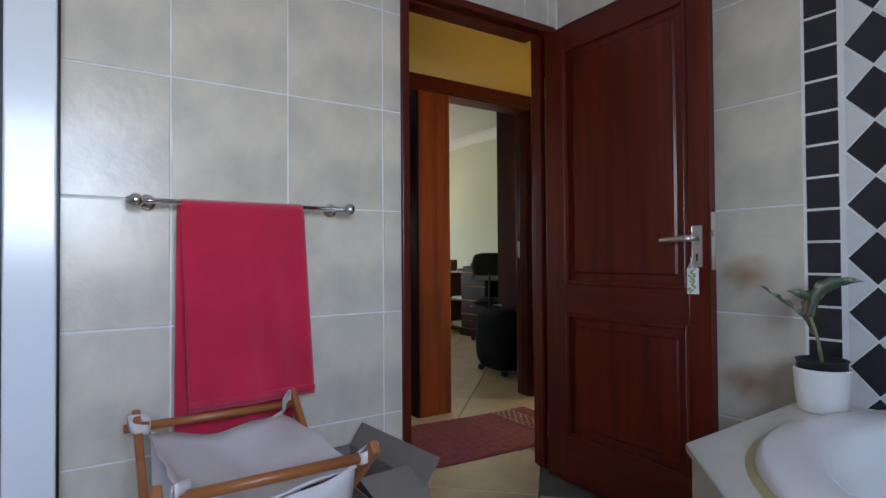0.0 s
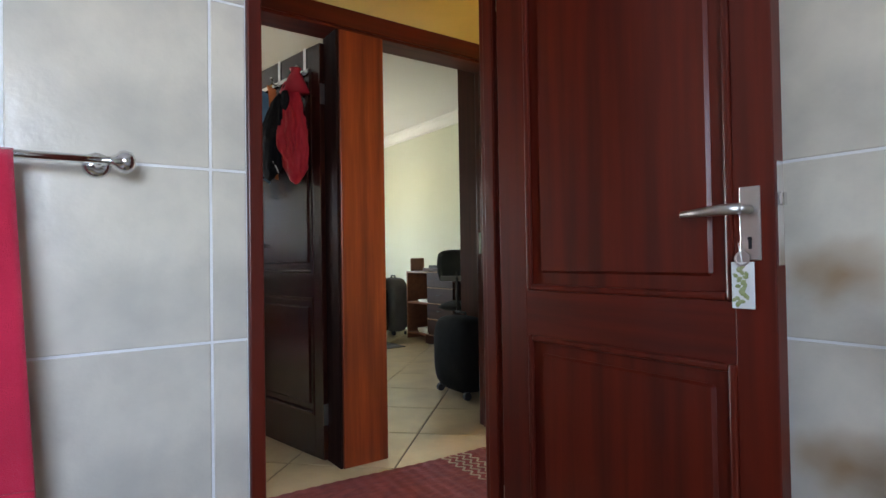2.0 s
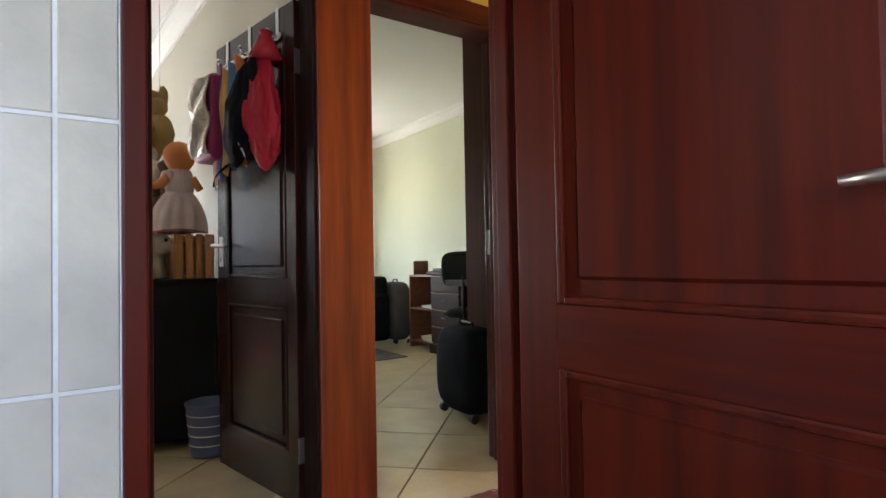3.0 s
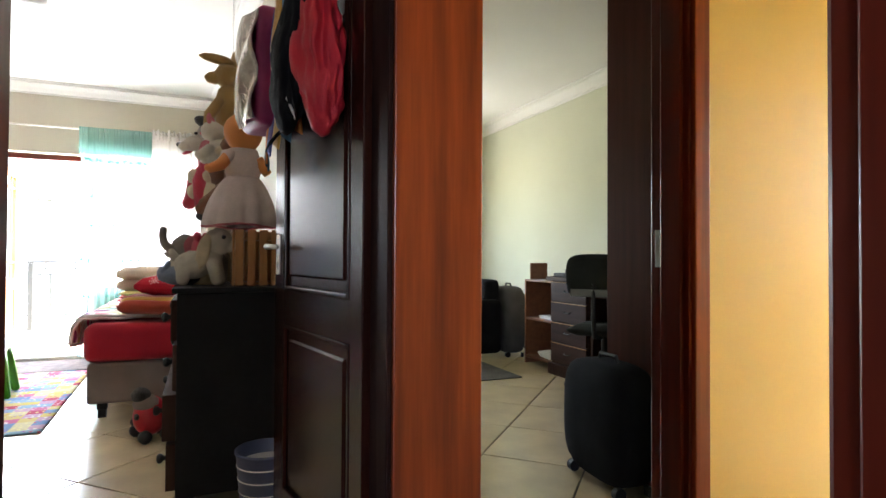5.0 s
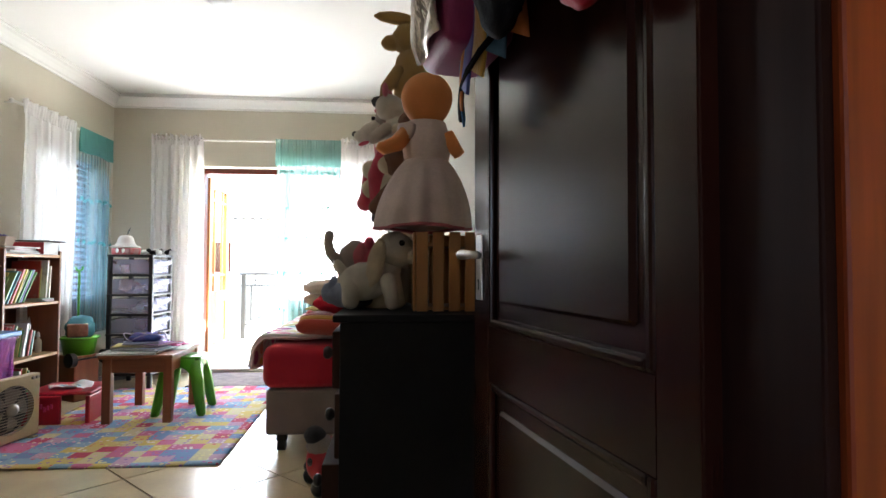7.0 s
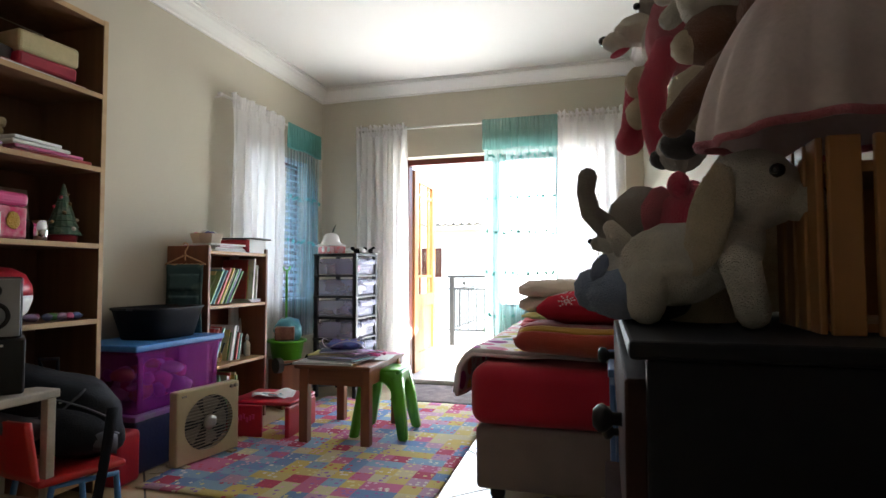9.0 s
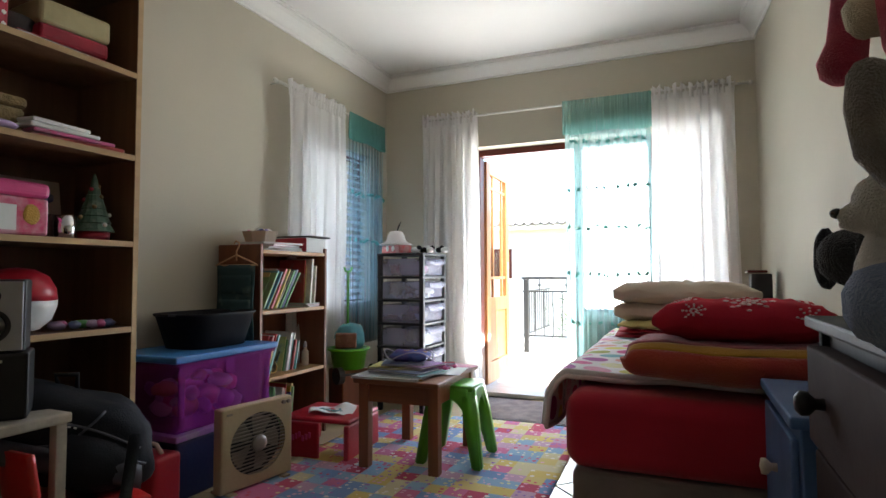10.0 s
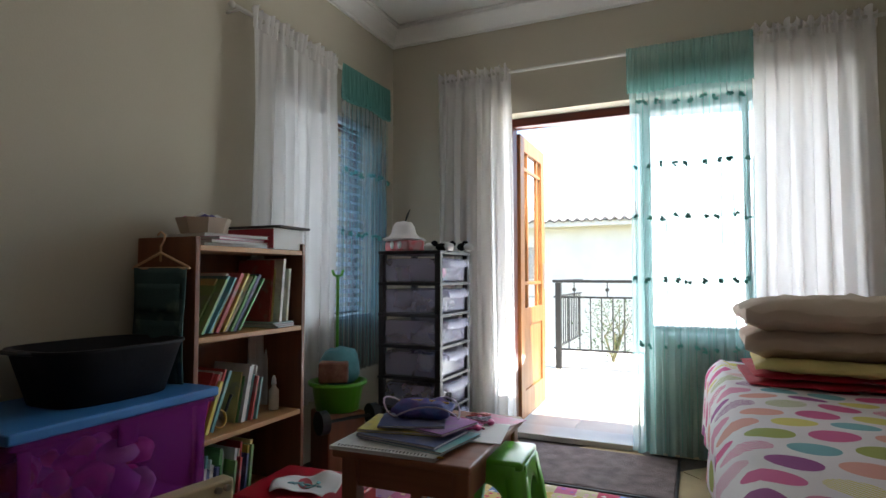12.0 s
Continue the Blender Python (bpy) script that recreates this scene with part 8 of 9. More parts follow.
plush("plush_pig", (1.805, 4.530, TOP + 0.025), 160, "round red plush toy behind the puppy", [
    ("fur_red", "b", (0, 0, 0.135), (0.064, 0.060, 0.062)), ("fur_red", "b", (0.060, 0, 0.13), (0.024, 0.028, 0.024)), ("fur_cream", "b", (0.0, 0, 0.02), (0.06, 0.058, 0.074)),
    ("fur_red", "b", (0.02, 0.05, 0.19), (0.018, 0.014, 0.022)), ("fur_red", "b", (0.02, -0.05, 0.19), (0.018, 0.014, 0.022))])
plush("plush_bear", (1.700, 4.68, TOP), 170, "small white plush bear at the dresser's edge", [
    ("fur_white", "b", (0, 0, 0.07), (0.06, 0.055, 0.07)), ("fur_white", "b", (0.01, 0, 0.145), (0.05, 0.048, 0.044)), ("fur_white", "b", (0.05, 0, 0.135), (0.022, 0.022, 0.018)),
    ("fur_white", "b", (0.0, 0.04, 0.185), (0.015, 0.015, 0.015)), ("fur_white", "b", (0.0, -0.04, 0.185), (0.015, 0.015, 0.015)), (E_, "b", (0.071, 0, 0.14), (0.007, 0.008, 0.006))])
plush("plush_rabbit", (1.690, 4.53, TOP), 150, "blue-grey plush rabbit lying on the dresser", [
    ("fur_blue", "b", (0, 0, 0.042), (0.075, 0.055, 0.042)), ("fur_blue", "b", (0.055, 0, 0.048), (0.040, 0.040, 0.038)), ("fur_dark", "b", (-0.05, 0, 0.04), (0.06, 0.05, 0.04)),
    ("fur_blue", "b", (0.03, 0.035, 0.085), (0.014, 0.010, 0.026), (0, -30, 0)), ("fur_blue", "b", (0.06, -0.04, 0.02), (0.03, 0.02, 0.02))])
plush("plush_mouse", (1.80, 5.03, TOP), 200, "black and white plush dog lying on the dresser", [
    ("fur_white", "b", (0, 0, 0.07), (0.09, 0.065, 0.07)), ("fur_dark", "b", (0.09, 0, 0.10), (0.05, 0.045, 0.045)), ("fur_dark", "b", (0.10, 0.05, 0.10), (0.02, 0.01, 0.05)), ("fur_dark", "b", (0.10, -0.05, 0.10), (0.02, 0.01, 0.05))])
plush("plush_bear", (1.93, 4.70, TOP), 190, "cream plush bear sitting behind the crate", [
    ("fur_cream", "b", (0, 0, 0.12), (0.09, 0.085, 0.12)), ("fur_cream", "b", (0.01, 0, 0.26), (0.07, 0.07, 0.065)), ("fur_brown", "b", (0.07, 0, 0.245), (0.03, 0.03, 0.025)),
    ("fur_cream", "b", (0, 0.06, 0.32), (0.025, 0.015, 0.025)), ("fur_cream", "b", (0, -0.06, 0.32), (0.025, 0.015, 0.025))])

crate = thing("slatted_crate", (2.015, 4.43, TOP + 0.0005), 0, "small pine slatted crate on the dresser", "crate")
for y in (-0.10, 0.088):
    for i in range(4):
        part("slat", box(-0.095 + i * 0.05, -0.095 + i * 0.05 + 0.036, y, y + 0.010, 0.0, 0.245, 0.002), M["pine"], crate)
for x in (-0.105, 0.096):
    for i in range(4):
        part("slat", box(x, x + 0.009, -0.088 + i * 0.046, -0.088 + i * 0.046 + 0.034, 0.0, 0.245, 0.002), M["pine"], crate)
part("bottom", box(-0.095, 0.095, -0.089, 0.087, 0.004, 0.014), M["pine"], crate)
part("tray", box(-0.095, 0.095, -0.089, 0.087, 0.20, 0.212), M["pine"], crate)

# cloth doll standing on the crate
def doll_dress(u, v):
    """Bell skirt in soft pleats, fuller on the front."""
    a = 2 * math.pi * u
    r = 0.062 + 0.092 * math.sin(v * math.pi / 2) ** 0.75 + (0.007 * math.sin(a * 13) + 0.005 * math.sin(a * 5 + 1)) * v
    return (r * math.cos(a) - 0.010 * v, 0.85 * r * math.sin(a), 0.385 - 0.225 * v + 0.006 * math.sin(a * 3 + 0.5) * v)


def doll_bodice(u, v):
    a = 2 * math.pi * u
    r = 0.060 + 0.018 * math.sin(math.pi * (0.15 + 0.85 * v)) + 0.0015 * math.sin(a * 20)
    return (r * math.cos(a), 0.8 * r * math.sin(a), 0.375 + 0.135 * v)


def doll_head(u, v):
    a, b = 2 * math.pi * u, math.pi * (v - 0.5)
    k = math.cos(b) * (1 + 0.03 * math.sin(b * 3))
    return (0.084 * k * math.cos(a), 0.080 * k * math.sin(a), 0.585 + 0.088 * math.sin(b))


whole = bmesh.new()
for key, bm in (("doll_dress", sheet(doll_dress, 104, 16, 0.003)), ("doll_skin", sheet(doll_head, 28, 16)), ("doll_dress", sheet(doll_bodice, 60, 10)),
                ("doll_dress", tube([(-0.045, -0.01, 0.475), (-0.082, -0.02, 0.462)], [0.034, 0.036], 12)),
                ("doll_skin", tube([(-0.07, -0.02, 0.465), (-0.105, -0.045, 0.425), (-0.15, -0.06, 0.405), (-0.168, -0.062, 0.412)], [0.027, 0.026, 0.021, 0.012], 10)),
                ("doll_skin", tube([(0.06, -0.02, 0.465), (0.10, -0.04, 0.40)], [0.028, 0.020], 10)),
                ("fur_pink", tube([tuple(Vector(doll_dress(i / 104, 1.0)) + Vector((0, 0, 0.002))) for i in range(104)], 0.006, 6, True))):
    for f in bm.faces:
        f.smooth = True
        f.material_index = {"doll_dress": 0, "doll_skin": 1, "fur_pink": 2}[key]
    merge(whole, bm)
me = bpy.data.meshes.new("cloth_doll")
whole.to_mesh(me)
whole.free()
for k in ("doll_dress", "doll_skin", "fur_pink"):
    me.materials.append(M[k])
dl = new("cloth_doll", me)
dl.matrix_world = pose(1.955, 4.43, TOP + 0.100, 0, 0, 8)
tagged(dl, "cloth doll in a pale pink crochet dress", "doll")

# hanging bundle of soft toys on the wall
hang = thing("toy_chain", (1.93, 4.95, 0), 0, "thin cord with clips holding soft toys by the wall", "toy chain")
part("cord", rod((0, 0, 1.20), (0, 0, CEIL - 0.002), 0.003, seg=6), M["paper"], hang)
part("ceiling_hook", lathe([(0.02, 0), (0.014, -0.012), (0.004, -0.02), (0, -0.02)], (0, 0, CEIL - 0.001), 14), M["steel"], hang)
plush("plush_husky", (1.86, 5.17, 1.60), 165, "grey and white plush husky clipped to the cord", [
    ("fur_white", "b", (0, 0, 0.02), (0.10, 0.085, 0.11)), ("fur_grey", "b", (0.02, 0, 0.12), (0.085, 0.075, 0.06)), ("fur_white", "b", (0.10, 0, 0.065), (0.075, 0.05, 0.045)), ("fur_white", "b", (0.16, 0, 0.045), (0.05, 0.035, 0.03)),
    (E_, "b", (0.205, 0, 0.055), (0.016, 0.018, 0.014)), (E_, "b", (0.10, 0.055, 0.11), (0.010, 0.010, 0.010)), (E_, "b", (0.10, -0.055, 0.11), (0.010, 0.010, 0.010)),
    ("fur_dark", "b", (0.06, 0.06, 0.175), (0.05, 0.016, 0.03), (0, -20, 0)), ("fur_dark", "b", (0.06, -0.06, 0.175), (0.05, 0.016, 0.03), (0, -20, 0)), ("fur_red", "b", (0.16, 0, 0.012), (0.03, 0.018, 0.008), (0, 20, 0))])
plush("plush_kangaroo", (1.92, 4.88, 1.72), 175, "tan plush kangaroo high on the cord", [
    ("fur_tan", "b", (0, 0, 0.08), (0.08, 0.08, 0.13)), ("fur_tan", "b", (0.02, 0, 0.25), (0.065, 0.06, 0.065)), ("fur_tan", "b", (0.085, 0, 0.235), (0.045, 0.035, 0.032)),
    ("fur_tan", "b", (0.07, 0.03, 0.325), (0.085, 0.022, 0.025), (0, -8, 0)), ("fur_tan", "b", (-0.02, -0.04, 0.33), (0.03, 0.018, 0.07)), ("fur_tan", "t", [(0.05, 0.05, 0.10), (0.10, 0.06, 0.03), (0.11, 0.06, -0.05)], [0.03, 0.026, 0.022]),
    ("fur_tan", "t", [(0.02, -0.05, -0.02), (0.06, -0.06, -0.12)], [0.04, 0.03])])
plush("plush_cat", (1.86, 4.72, 1.53), 170, "white plush cat with pink ears on the cord", [
    ("fur_white", "b", (0, 0, 0.0), (0.06, 0.06, 0.075)), ("fur_white", "b", (0.03, 0, 0.11), (0.055, 0.058, 0.05)), ("fur_pink", "b", (0.04, 0.045, 0.165), (0.012, 0.02, 0.028)), ("fur_pink", "b", (0.04, -0.045, 0.165), (0.012, 0.02, 0.028)),
    ("fur_white", "t", [(0.03, 0.05, 0.02), (0.08, 0.06, -0.02)], [0.025, 0.022]), ("fur_white", "t", [(0.03, -0.05, 0.02), (0.08, -0.06, -0.02)], [0.025, 0.022]), ("fur_pink", "b", (0.082, 0, 0.10), (0.008, 0.01, 0.008))])
plush("plush_frog", (1.83, 5.00, 1.50), 180, "long-legged pink plush toy hanging from the cord", [
    ("fur_pink", "b", (0, 0, 0.06), (0.07, 0.07, 0.10)), ("fur_red", "t", [(0.02, 0.04, 0.02), (0.06, 0.05, -0.08), (0.05, 0.055, -0.19), (0.03, 0.06, -0.235)], [0.036, 0.034, 0.034, 0.042]),
    ("fur_red", "t", [(0.02, -0.04, 0.02), (0.09, -0.05, -0.06), (0.10, -0.05, -0.15), (0.11, -0.05, -0.19)], [0.034, 0.030, 0.030, 0.036]), ("fur_cream", "b", (0.085, 0.0, -0.05), (0.035, 0.035, 0.04)), ("fur_cream", "b", (0.085, 0.01, -0.13), (0.035, 0.03, 0.04))])
plush("plush_monkey", (1.91, 4.70, 1.30), 170, "brown plush monkey hanging above the dresser", [
    ("fur_brown", "b", (0, 0, 0.02), (0.08, 0.075, 0.09)), ("fur_brown", "b", (0.04, 0, 0.13), (0.065, 0.06, 0.058)), ("fur_cream", "b", (0.09, 0, 0.12), (0.035, 0.04, 0.034)),
    ("fur_brown", "t", [(0.02, 0.06, 0.06), (0.08, 0.08, 0.0), (0.12, 0.07, -0.05)], [0.026, 0.024, 0.026]), ("fur_brown", "t", [(0.02, -0.06, 0.06), (0.09, -0.07, 0.03), (0.13, -0.06, -0.01)], [0.026, 0.024, 0.026]), ("fur_dark", "b", (0.11, -0.01, -0.07), (0.04, 0.03, 0.03))])
plush("plush_bear", (1.95, 4.58, 1.42), 175, "dark brown plush bear pressed among the toys", [
    ("fur_brown", "b", (0, 0, 0.0), (0.07, 0.07, 0.10)), ("fur_brown", "b", (0.03, 0, 0.12), (0.06, 0.055, 0.055)), ("fur_cream", "b", (0.085, 0, 0.105), (0.028, 0.028, 0.024)), ("fur_dark", "b", (0.03, 0.05, 0.17), (0.02, 0.012, 0.02))])
plush("plush_dog", (1.86, 4.86, 1.29), 160, "grey and cream plush dog hanging head down", [
    ("fur_cream", "b", (0, 0, 0.05), (0.07, 0.065, 0.09)), ("fur_grey", "b", (0.04, 0, -0.04), (0.055, 0.05, 0.05)), ("fur_dark", "b", (0.08, 0, -0.055), (0.03, 0.03, 0.025)), ("fur_grey", "b", (0.03, 0.05, -0.06), (0.016, 0.012, 0.05))])
# ladybird toy on the floor by the bed
plush("toy_ladybird", (1.53, 5.32, 0.0), 200, "red and dark toy with wheels on the floor", [
    ("red_plastic", "b", (0, 0, 0.13), (0.09, 0.08, 0.11)), ("fur_dark", "b", (0.05, 0, 0.25), (0.05, 0.05, 0.045)), ("fur_grey", "b", (0.02, 0, 0.20), (0.07, 0.07, 0.05)),
    ("black_plastic", "t", [(0.05, -0.07, 0.035), (0.05, -0.10, 0.035)], [0.035, 0.035]), ("black_plastic", "t", [(0.05, 0.07, 0.035), (0.05, 0.10, 0.035)], [0.035, 0.035]), ("black_plastic", "t", [(-0.06, -0.06, 0.03), (-0.06, -0.09, 0.03)], [0.03, 0.03]),
    ("black_plastic", "t", [(-0.06, 0.06, 0.03), (-0.06, 0.09, 0.03)], [0.03, 0.03]), ("fur_dark", "b", (0.075, 0.03, 0.14), (0.018, 0.02, 0.022)), ("fur_dark", "b", (0.08, -0.03, 0.10), (0.016, 0.02, 0.022))], "toy", "toys on the floor")

# ---- outside ----
M["balcony_tile"] = material("pale_balcony_tile", (0.62, 0.58, 0.50), rough=0.5, vary=0.06, scale=4, fine=50, bump=0.05, second=(0.55, 0.50, 0.43))
M["roof_tile"] = material("grey_roof_tile", (0.24, 0.22, 0.21), rough=0.8, vary=0.12, scale=3, fine=30, bump=0.2)
M["render_white"] = material("white_rendered_wall", (0.82, 0.81, 0.78), rough=0.9, vary=0.05, scale=1.2, fine=60, bump=0.15)
M["ground"] = material("dry_grass_ground", (0.16, 0.17, 0.07), rough=1.0, vary=0.2, scale=0.6, fine=14, bump=0.5, second=(0.20, 0.16, 0.09))
M["foliage"] = material("shrub_leaf", (0.06, 0.11, 0.035), rough=0.6, vary=0.3, scale=12, fine=60, second=(0.09, 0.13, 0.05))
M["rail_paint"] = material("dark_painted_steel", (0.045, 0.045, 0.045), rough=0.5, metal=0.3, vary=0.1)

tagged(part("ground", box(-400, 400, FAR_Y + 0.24, 900, -3.3, -3.05), M["ground"]), "dry grassy ground below the balcony", "ground", kind="structure")
tagged(part("balcony_slab", box(-1.6, 4.2, FAR_Y + 0.235, 11.3, -0.22, -0.012), M["plaster_out"]), "plastered balcony slab", "balcony", kind="structure")
tiles_out = tagged(part("balcony_floor", box(-1.59, 4.19, FAR_Y + 0.24, 11.29, -0.0118, -0.006), M["grout"]), "pale tiled balcony floor", "floor", kind="structure")

rl = thing("balcony_railing", (0, 11.0, 0), 0, "dark steel balcony railing with upright bars", "railing")
part("handrail", box(-0.40, 4.1, -0.025, 0.025, 0.925, 0.955, 0.006), M["rail_paint"], rl)
part("upper_rail", box(-0.40, 4.1, -0.012, 0.012, 0.76, 0.78, 0.003), M["rail_paint"], rl)
part("lower_rail", box(-0.40, 4.1, -0.012, 0.012, 0.20, 0.22, 0.003), M["rail_paint"], rl)
for x in (-0.37, 1.1, 2.6, 4.05):
    p = part("post", box(x - 0.03, x + 0.03, -0.03, 0.03, -0.006, 0.924, 0.004), M["rail_paint"], rl)
for i in range(38):
    x = -0.26 + i * 0.115
    part("baluster", rod((x, 0, 0.22), (x, 0, 0.76), 0.007, seg=8), M["rail_paint"], rl)
for i in range(12):
    x = -0.20 + i * 0.345
    b = part("collar_bar", rod((x, 0, 0.78), (x, 0, 0.925), 0.006, seg=8), M["rail_paint"], rl)
    part("collar_ball", ball((x, 0, 0.852), (0.022, 0.022, 0.022)), M["rail_paint"], b, smooth=True)
rl2 = thing("balcony_railing", (-0.42, 11.0, 0), 90, "dark steel side railing of the balcony", "railing")
part("handrail", box(0.03, 1.6, -0.025, 0.025, 0.925, 0.955, 0.006), M["rail_paint"], rl2)
part("lower_rail", box(0.03, 1.6, -0.012, 0.012, 0.20, 0.22, 0.003), M["rail_paint"], rl2)
part("upper_rail", box(0.03, 1.6, -0.012, 0.012, 0.76, 0.78, 0.003), M["rail_paint"], rl2)
for i in range(13):
    part("baluster", rod((0.12 + i * 0.115, 0, 0.22), (0.12 + i * 0.115, 0, 0.76), 0.007, seg=8), M["rail_paint"], rl2)
tagged(part("balcony_slab_side", box(-1.6, 0.6, 11.301, 12.7, -0.22, -0.008), M["plaster_out"]), "plastered balcony slab", "balcony", kind="structure")

# leafy shrub behind the railing
rnd = random.Random(77)
sh = thing("shrub", (0.1, 11.75, -0.008), 0, "thin leafy shrub behind the balcony railing", "shrub")
for k in range(9):
    a = rnd.uniform(0, 6.28)
    part("stem", tube([(0, 0, 0), (0.10 * math.cos(a), 0.08 * math.sin(a), 0.3), (rnd.uniform(-0.3, 0.3), rnd.uniform(-0.2, 0.2), rnd.uniform(0.45, 0.72))], [0.012, 0.008, 0.003], 6), M["stem"], sh)
bm = bmesh.new()
for k in range(900):
    c = Vector((rnd.gauss(0, 0.17), rnd.gauss(0, 0.12), rnd.uniform(0.05, 0.72)))
    d = Vector((rnd.uniform(-1, 1), rnd.uniform(-1, 1), rnd.uniform(-0.6, 1))).normalized() * rnd.uniform(0.02, 0.04)
    s = d.cross(Vector((rnd.uniform(-1, 1), rnd.uniform(-1, 1), 1))).normalized() * 0.010
    bm.faces.new([bm.verts.new(p) for p in (c, c + d * 0.5 + s, c + d, c + d * 0.5 - s)])
tagged(part("leaves", bm, M["foliage"], sh), kind="stuff")

# house across the way
hs = thing("neighbour_house", (0, 26, -3.05), 0, "white rendered house with a grey tiled roof", "house")
part("wall", box(-9, 9, 0, 8, 0, 6.1), M["render_white"], hs)
for x in (-6.2, 3.6):
    w = part("window", box(x, x + 1.3, -0.03, 0.02, 3.9, 5.1), M["mahogany"], hs)
    part("pane", box(x + 0.08, x + 1.22, -0.034, -0.029, 3.98, 5.02), M["glass"], w)
bm = bmesh.new()


def roof_fn(u, v):
    x = -9.6 + 19.2 * u
    y = -0.7 + 5.0 * v
    return (x, y, 6.05 + 1.15 * v + 0.045 * math.sin(x * 2 * math.pi / 0.33) - 0.02 * ((v * 14) % 1))


part("roof", sheet(roof_fn, 460, 28, 0.05), M["roof_tile"], hs)
part("fascia", box(-9.5, 9.5, -0.62, -0.55, 5.82, 6.0), M["render_white"], hs)
part("soffit", box(-9.5, 9.5, -0.55, 0.0, 5.90, 5.95), M["render_white"], hs)
# outer face of this house
tagged(part("wall_outside_west", box(-4.0, LEFT_X - 0.235, FAR_Y + 0.0, FAR_Y + 0.23, -3.05, 3.2), M["plaster_out"]), "plastered outside wall", "wall", kind="structure")
tagged(part("wall_outside_east", box(2.21, 6.5, FAR_Y + 0.225, FAR_Y + 0.24, -3.05, 0.94), M["plaster_out"]), "plastered outside wall", "wall", kind="structure")

# ---- tiles, piece by piece ----
def tile_mesh(name, w, h, thick, bevel=0.002):
    """A tile on its face z = 0 .. thick, centred."""
    bm = bmesh.new()
    a, b = w / 2, h / 2
    lo = [bm.verts.new((x * a, y * b, 0)) for x, y in ((-1, -1), (1, -1), (1, 1), (-1, 1))]
    mi = [bm.verts.new((x * a, y * b, thick - bevel)) for x, y in ((-1, -1), (1, -1), (1, 1), (-1, 1))]
    hi = [bm.verts.new((x * (a - bevel), y * (b - bevel), thick)) for x, y in ((-1, -1), (1, -1), (1, 1), (-1, 1))]
    for p, q in ((lo, mi), (mi, hi)):
        for i in range(4):
            bm.faces.new((p[i], p[(i + 1) % 4], q[(i + 1) % 4], q[i]))
    bm.faces.new(hi)
    me = bpy.data.meshes.new(name)
    bm.to_mesh(me)
    bm.free()
    return me


def lay(parent, name, me, mat, m):
    if not me.materials:
        me.materials.append(mat)
    ob = new(name, me)
    ob.parent = parent
    ob.matrix_world = m
    return ob


# floor, laid diagonally
PITCH = 0.527
fm = tile_mesh("floor_tile", PITCH - 0.008, PITCH - 0.008, 0.006, 0.0015)
q = 1 / math.sqrt(2)
rnd = random.Random(9)
for i in range(-2, 22):
    for j in range(-16, 16):
        a, b = 5.29 + 0.7453 * (i - 6 + 0.5), -0.49 + 0.7453 * (j + 0.5)   # x + y and x - y at the tile's middle
        x, y = (a + b) / 2, (a - b) / 2
        if (-0.9 < x < 2.5 and 3.0 < y < 8.35) or (-2.3 < x < 5.7 and 2.2 < y < 3.0) or (-2.3 < x < 2.15 and -0.75 < y < 2.2) or (0.9 < x < 3.6 and 1.95 < y < 3.2) or (2.3 < x < 5.2 and 3.0 < y < 8.4):
            lay(floor_slab, "tile", fm, M["floor_tile"], pose(x, y, -0.006 + rnd.uniform(-0.0004, 0.0004), rnd.uniform(-0.04, 0.04), rnd.uniform(-0.04, 0.04), 45))

# bathroom: towel wall
COLS = [-0.475, -0.103, 0.269, 0.641, 1.013, 1.385, 1.757, 2.129, 2.33]
ROWS_Z = [0.015, 0.405, 0.795, 1.185, 1.575, 1.965, 2.355, CEIL]
meshes = {}
face = Matrix.Rotation(math.pi / 2, 4, "X")


def wall_tile(parent, u0, u1, z0, z1, place, key, g=0.006, thick=0.012):
    w, h = round(u1 - u0 - g, 4), round(z1 - z0 - g, 4)
    if w < 0.012 or h < 0.012:
        return
    if (w, h, key) not in meshes:
        meshes[(w, h, key)] = tile_mesh("wall_tile", w, h, thick)
    lay(parent, "tile", meshes[(w, h, key)], M[key], place((u0 + u1) / 2, (z0 + z1) / 2))


def on_north(u, z):
    return Matrix.Translation((u, BATH_Y + 0.012, z)) @ face


def on_east(u, z):
    return Matrix.Translation((BATH_X + 0.012, u, z)) @ Matrix.Rotation(-math.pi / 2, 4, "Z") @ face


FR0, FR1, FRZ = DOOR_B[0] - 0.034, DOOR_B[1] + 0.034, HEAD + 0.034
for z0, z1 in zip(ROWS_Z, ROWS_Z[1:]):
    for a, b in zip(COLS, COLS[1:]):
        for u0, u1, v0, v1 in rects_minus(a, b, z0, z1, [(max(a, FR0), min(b, FR1), z0, min(z1, FRZ))] if (b > FR0 and a < FR1 and z0 < FRZ) else []):
            wall_tile(wall_bath_door, u0, u1, v0, v1, on_north, "wall_tile")
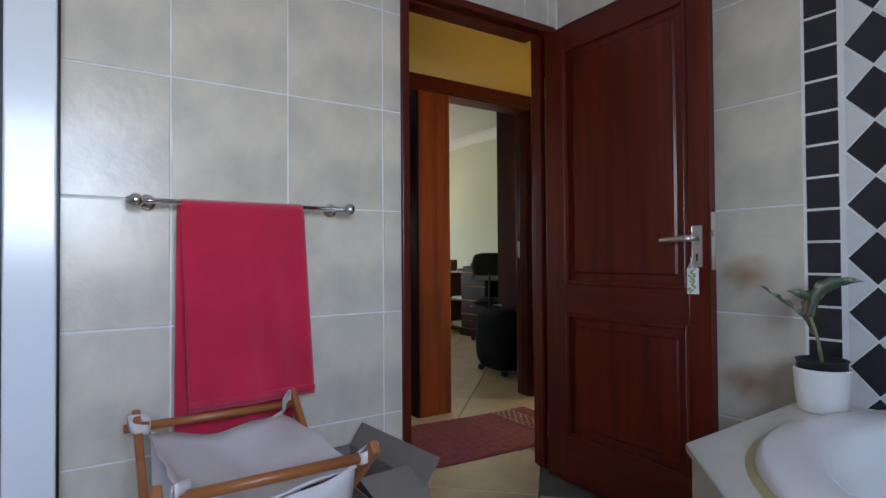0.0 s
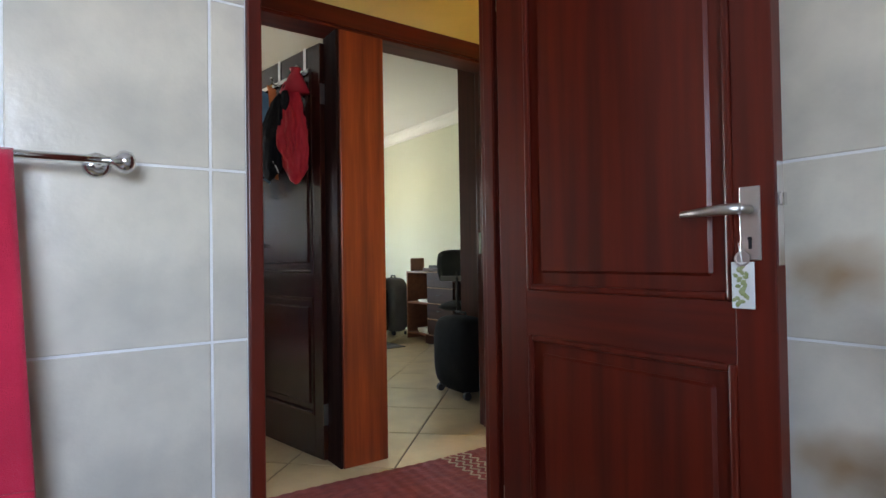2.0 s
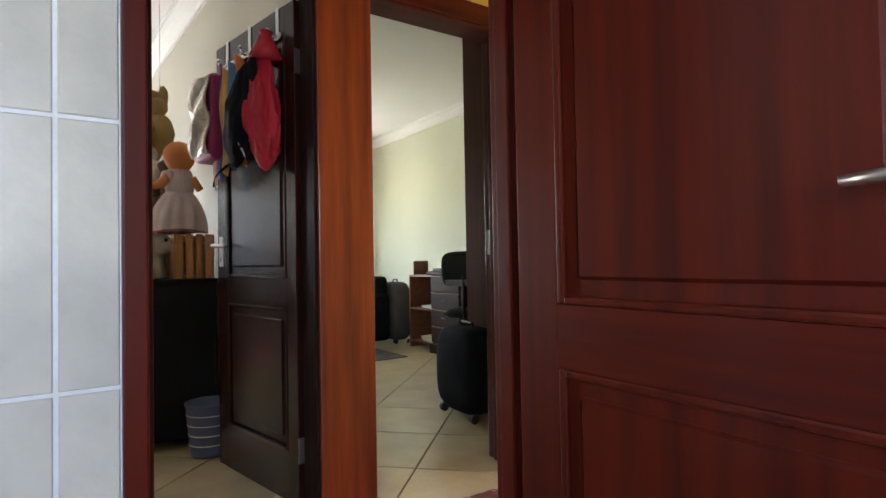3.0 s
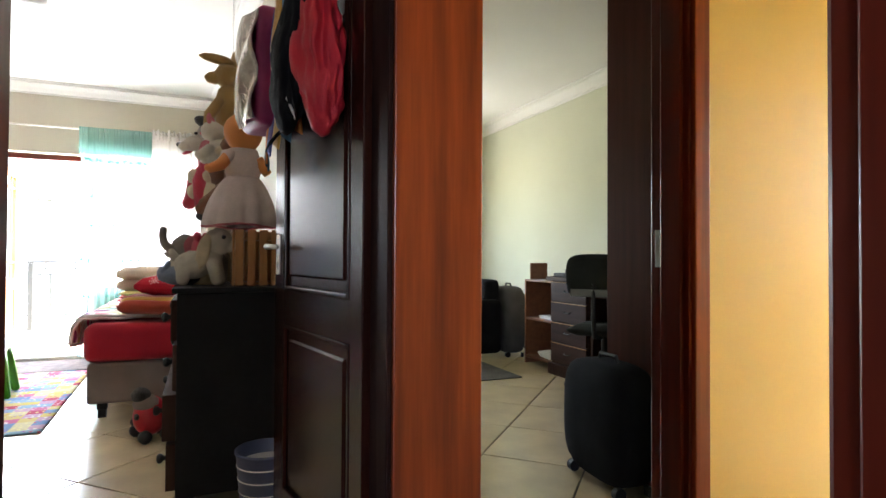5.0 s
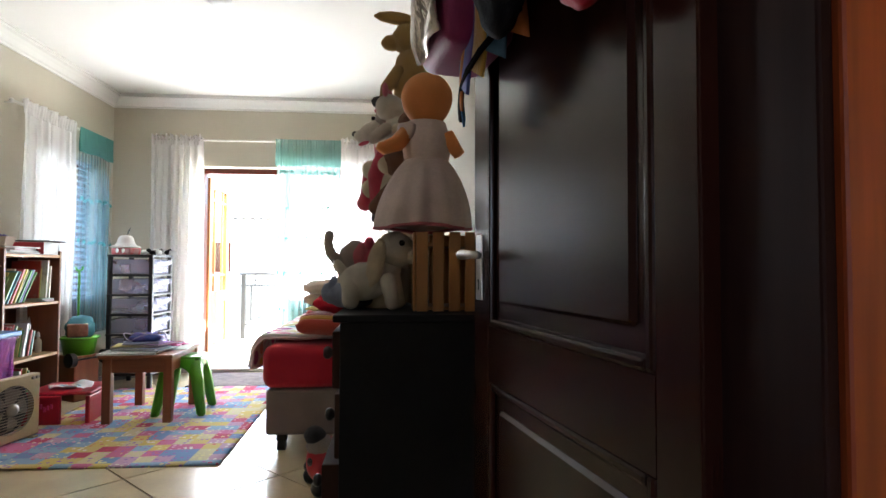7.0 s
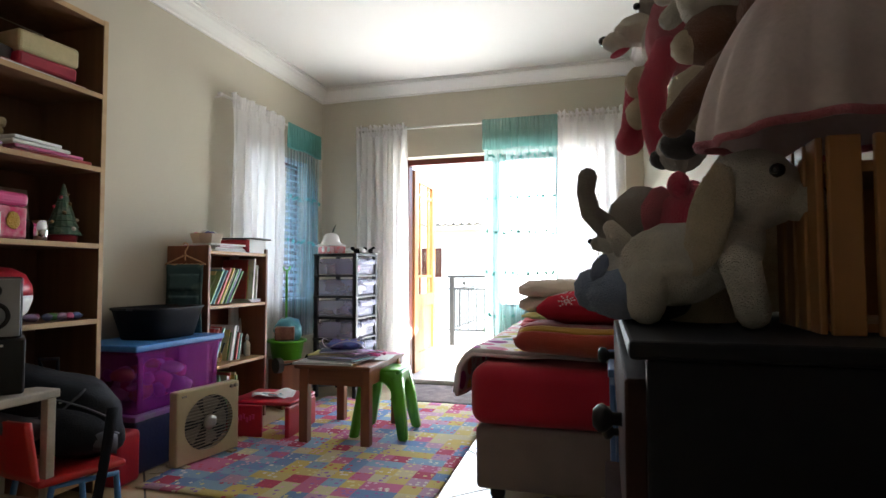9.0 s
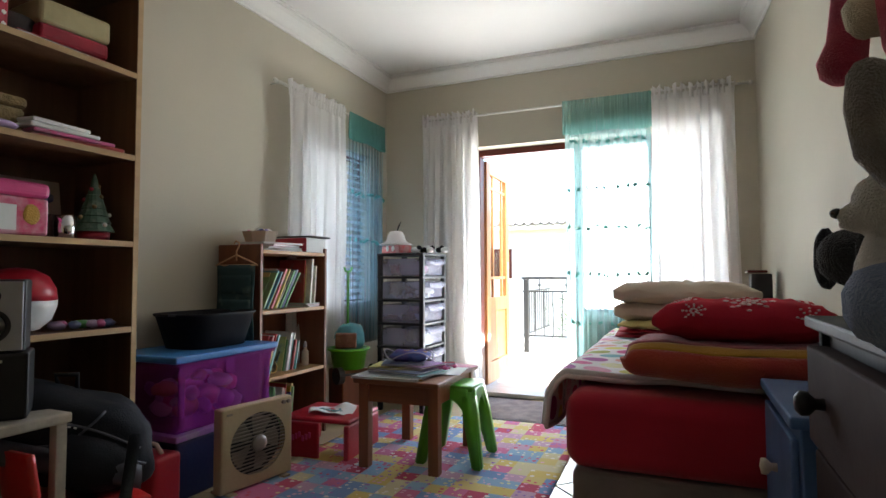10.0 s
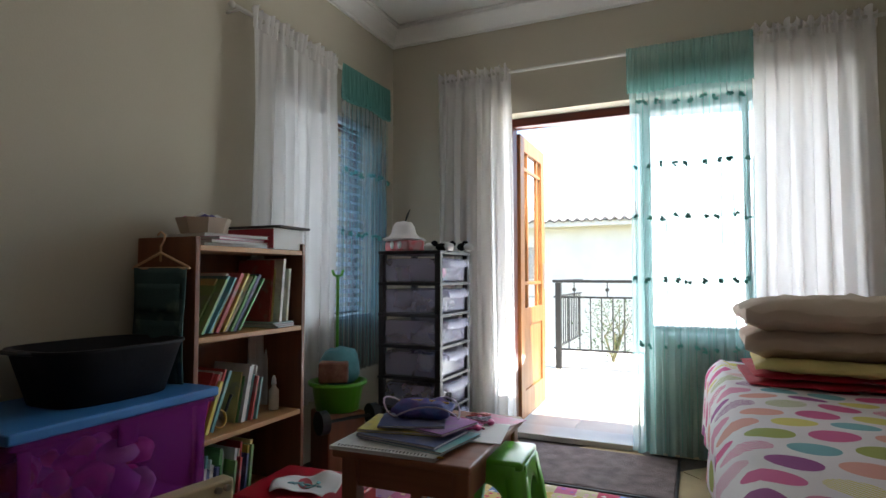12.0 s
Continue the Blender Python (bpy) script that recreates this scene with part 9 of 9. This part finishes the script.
# bathroom: side wall with its borders
EROWS = [0.055, 0.43, 0.80, 1.165, 1.53, 1.895, 2.26, CEIL]
for z0, z1 in zip(EROWS, EROWS[1:]):
    for a, b in ((-1.1, -0.75), (-0.75, -0.40), (-0.40, -0.03), (-0.03, 0.30), (0.30, 0.478), (0.862, 1.22), (1.22, 1.58), (1.58, 1.938)):
        wall_tile(wall_bath_side, a, b, z0, z1, on_east, "wall_tile_stained" if a == 0.862 and z0 in (0.43, 0.80) else "wall_tile")
for ya, yb in ((0.760, 0.860), (0.480, 0.580)):
    z = 0.536
    while z < 2.6:
        wall_tile(wall_bath_side, ya, yb, z, z + 0.1015, on_east, "black_tile", 0.008)
        z += 0.1015
# diamonds: black squares on their points, white triangles between
HALF_Y, HALF_Z, YC = 0.077, 0.081, 0.670


def prism(pts, key, z):
    bm = bmesh.new()
    lo = [bm.verts.new((a, b, 0)) for a, b in pts]
    hi = [bm.verts.new((a, b, 0.012)) for a, b in pts]
    k = len(pts)
    for i in range(k):
        bm.faces.new((lo[i], lo[(i + 1) % k], hi[(i + 1) % k], hi[i]))
    bm.faces.new(hi)
    me = bpy.data.meshes.new("mosaic")
    bm.to_mesh(me)
    bm.free()
    return me


s = 0.955
dia = prism([(-HALF_Y * s, 0), (0, -HALF_Z * s), (HALF_Y * s, 0), (0, HALF_Z * s)], "black_tile", 0)
tri_a = prism([(-HALF_Y * 0.97, HALF_Z * 0.90), (-HALF_Y * 0.97, -HALF_Z * 0.90), (-0.005, 0)], "white_tile", 0)
tri_b = prism([(HALF_Y * 0.97, -HALF_Z * 0.90), (HALF_Y * 0.97, HALF_Z * 0.90), (0.005, 0)], "white_tile", 0)
for i in range(13):
    z = 0.505 + i * 2 * HALF_Z - 0.0
    if z > 2.6:
        break
    lay(wall_bath_side, "tile", dia, M["black_tile"], on_east(YC, z))
    lay(wall_bath_side, "tile", tri_a, M["white_tile"], on_east(YC, z + HALF_Z))
    lay(wall_bath_side, "tile", tri_b, M["white_tile"], on_east(YC, z + HALF_Z))
# balcony
bt_mesh = tile_mesh("balcony_tile", 0.396, 0.396, 0.006, 0.0015)
for i in range(7):
    for j in range(7):
        lay(tiles_out, "tile", bt_mesh, M["balcony_tile"], pose(-0.75 + 0.4 * i, 8.78 + 0.4 * j, -0.006))
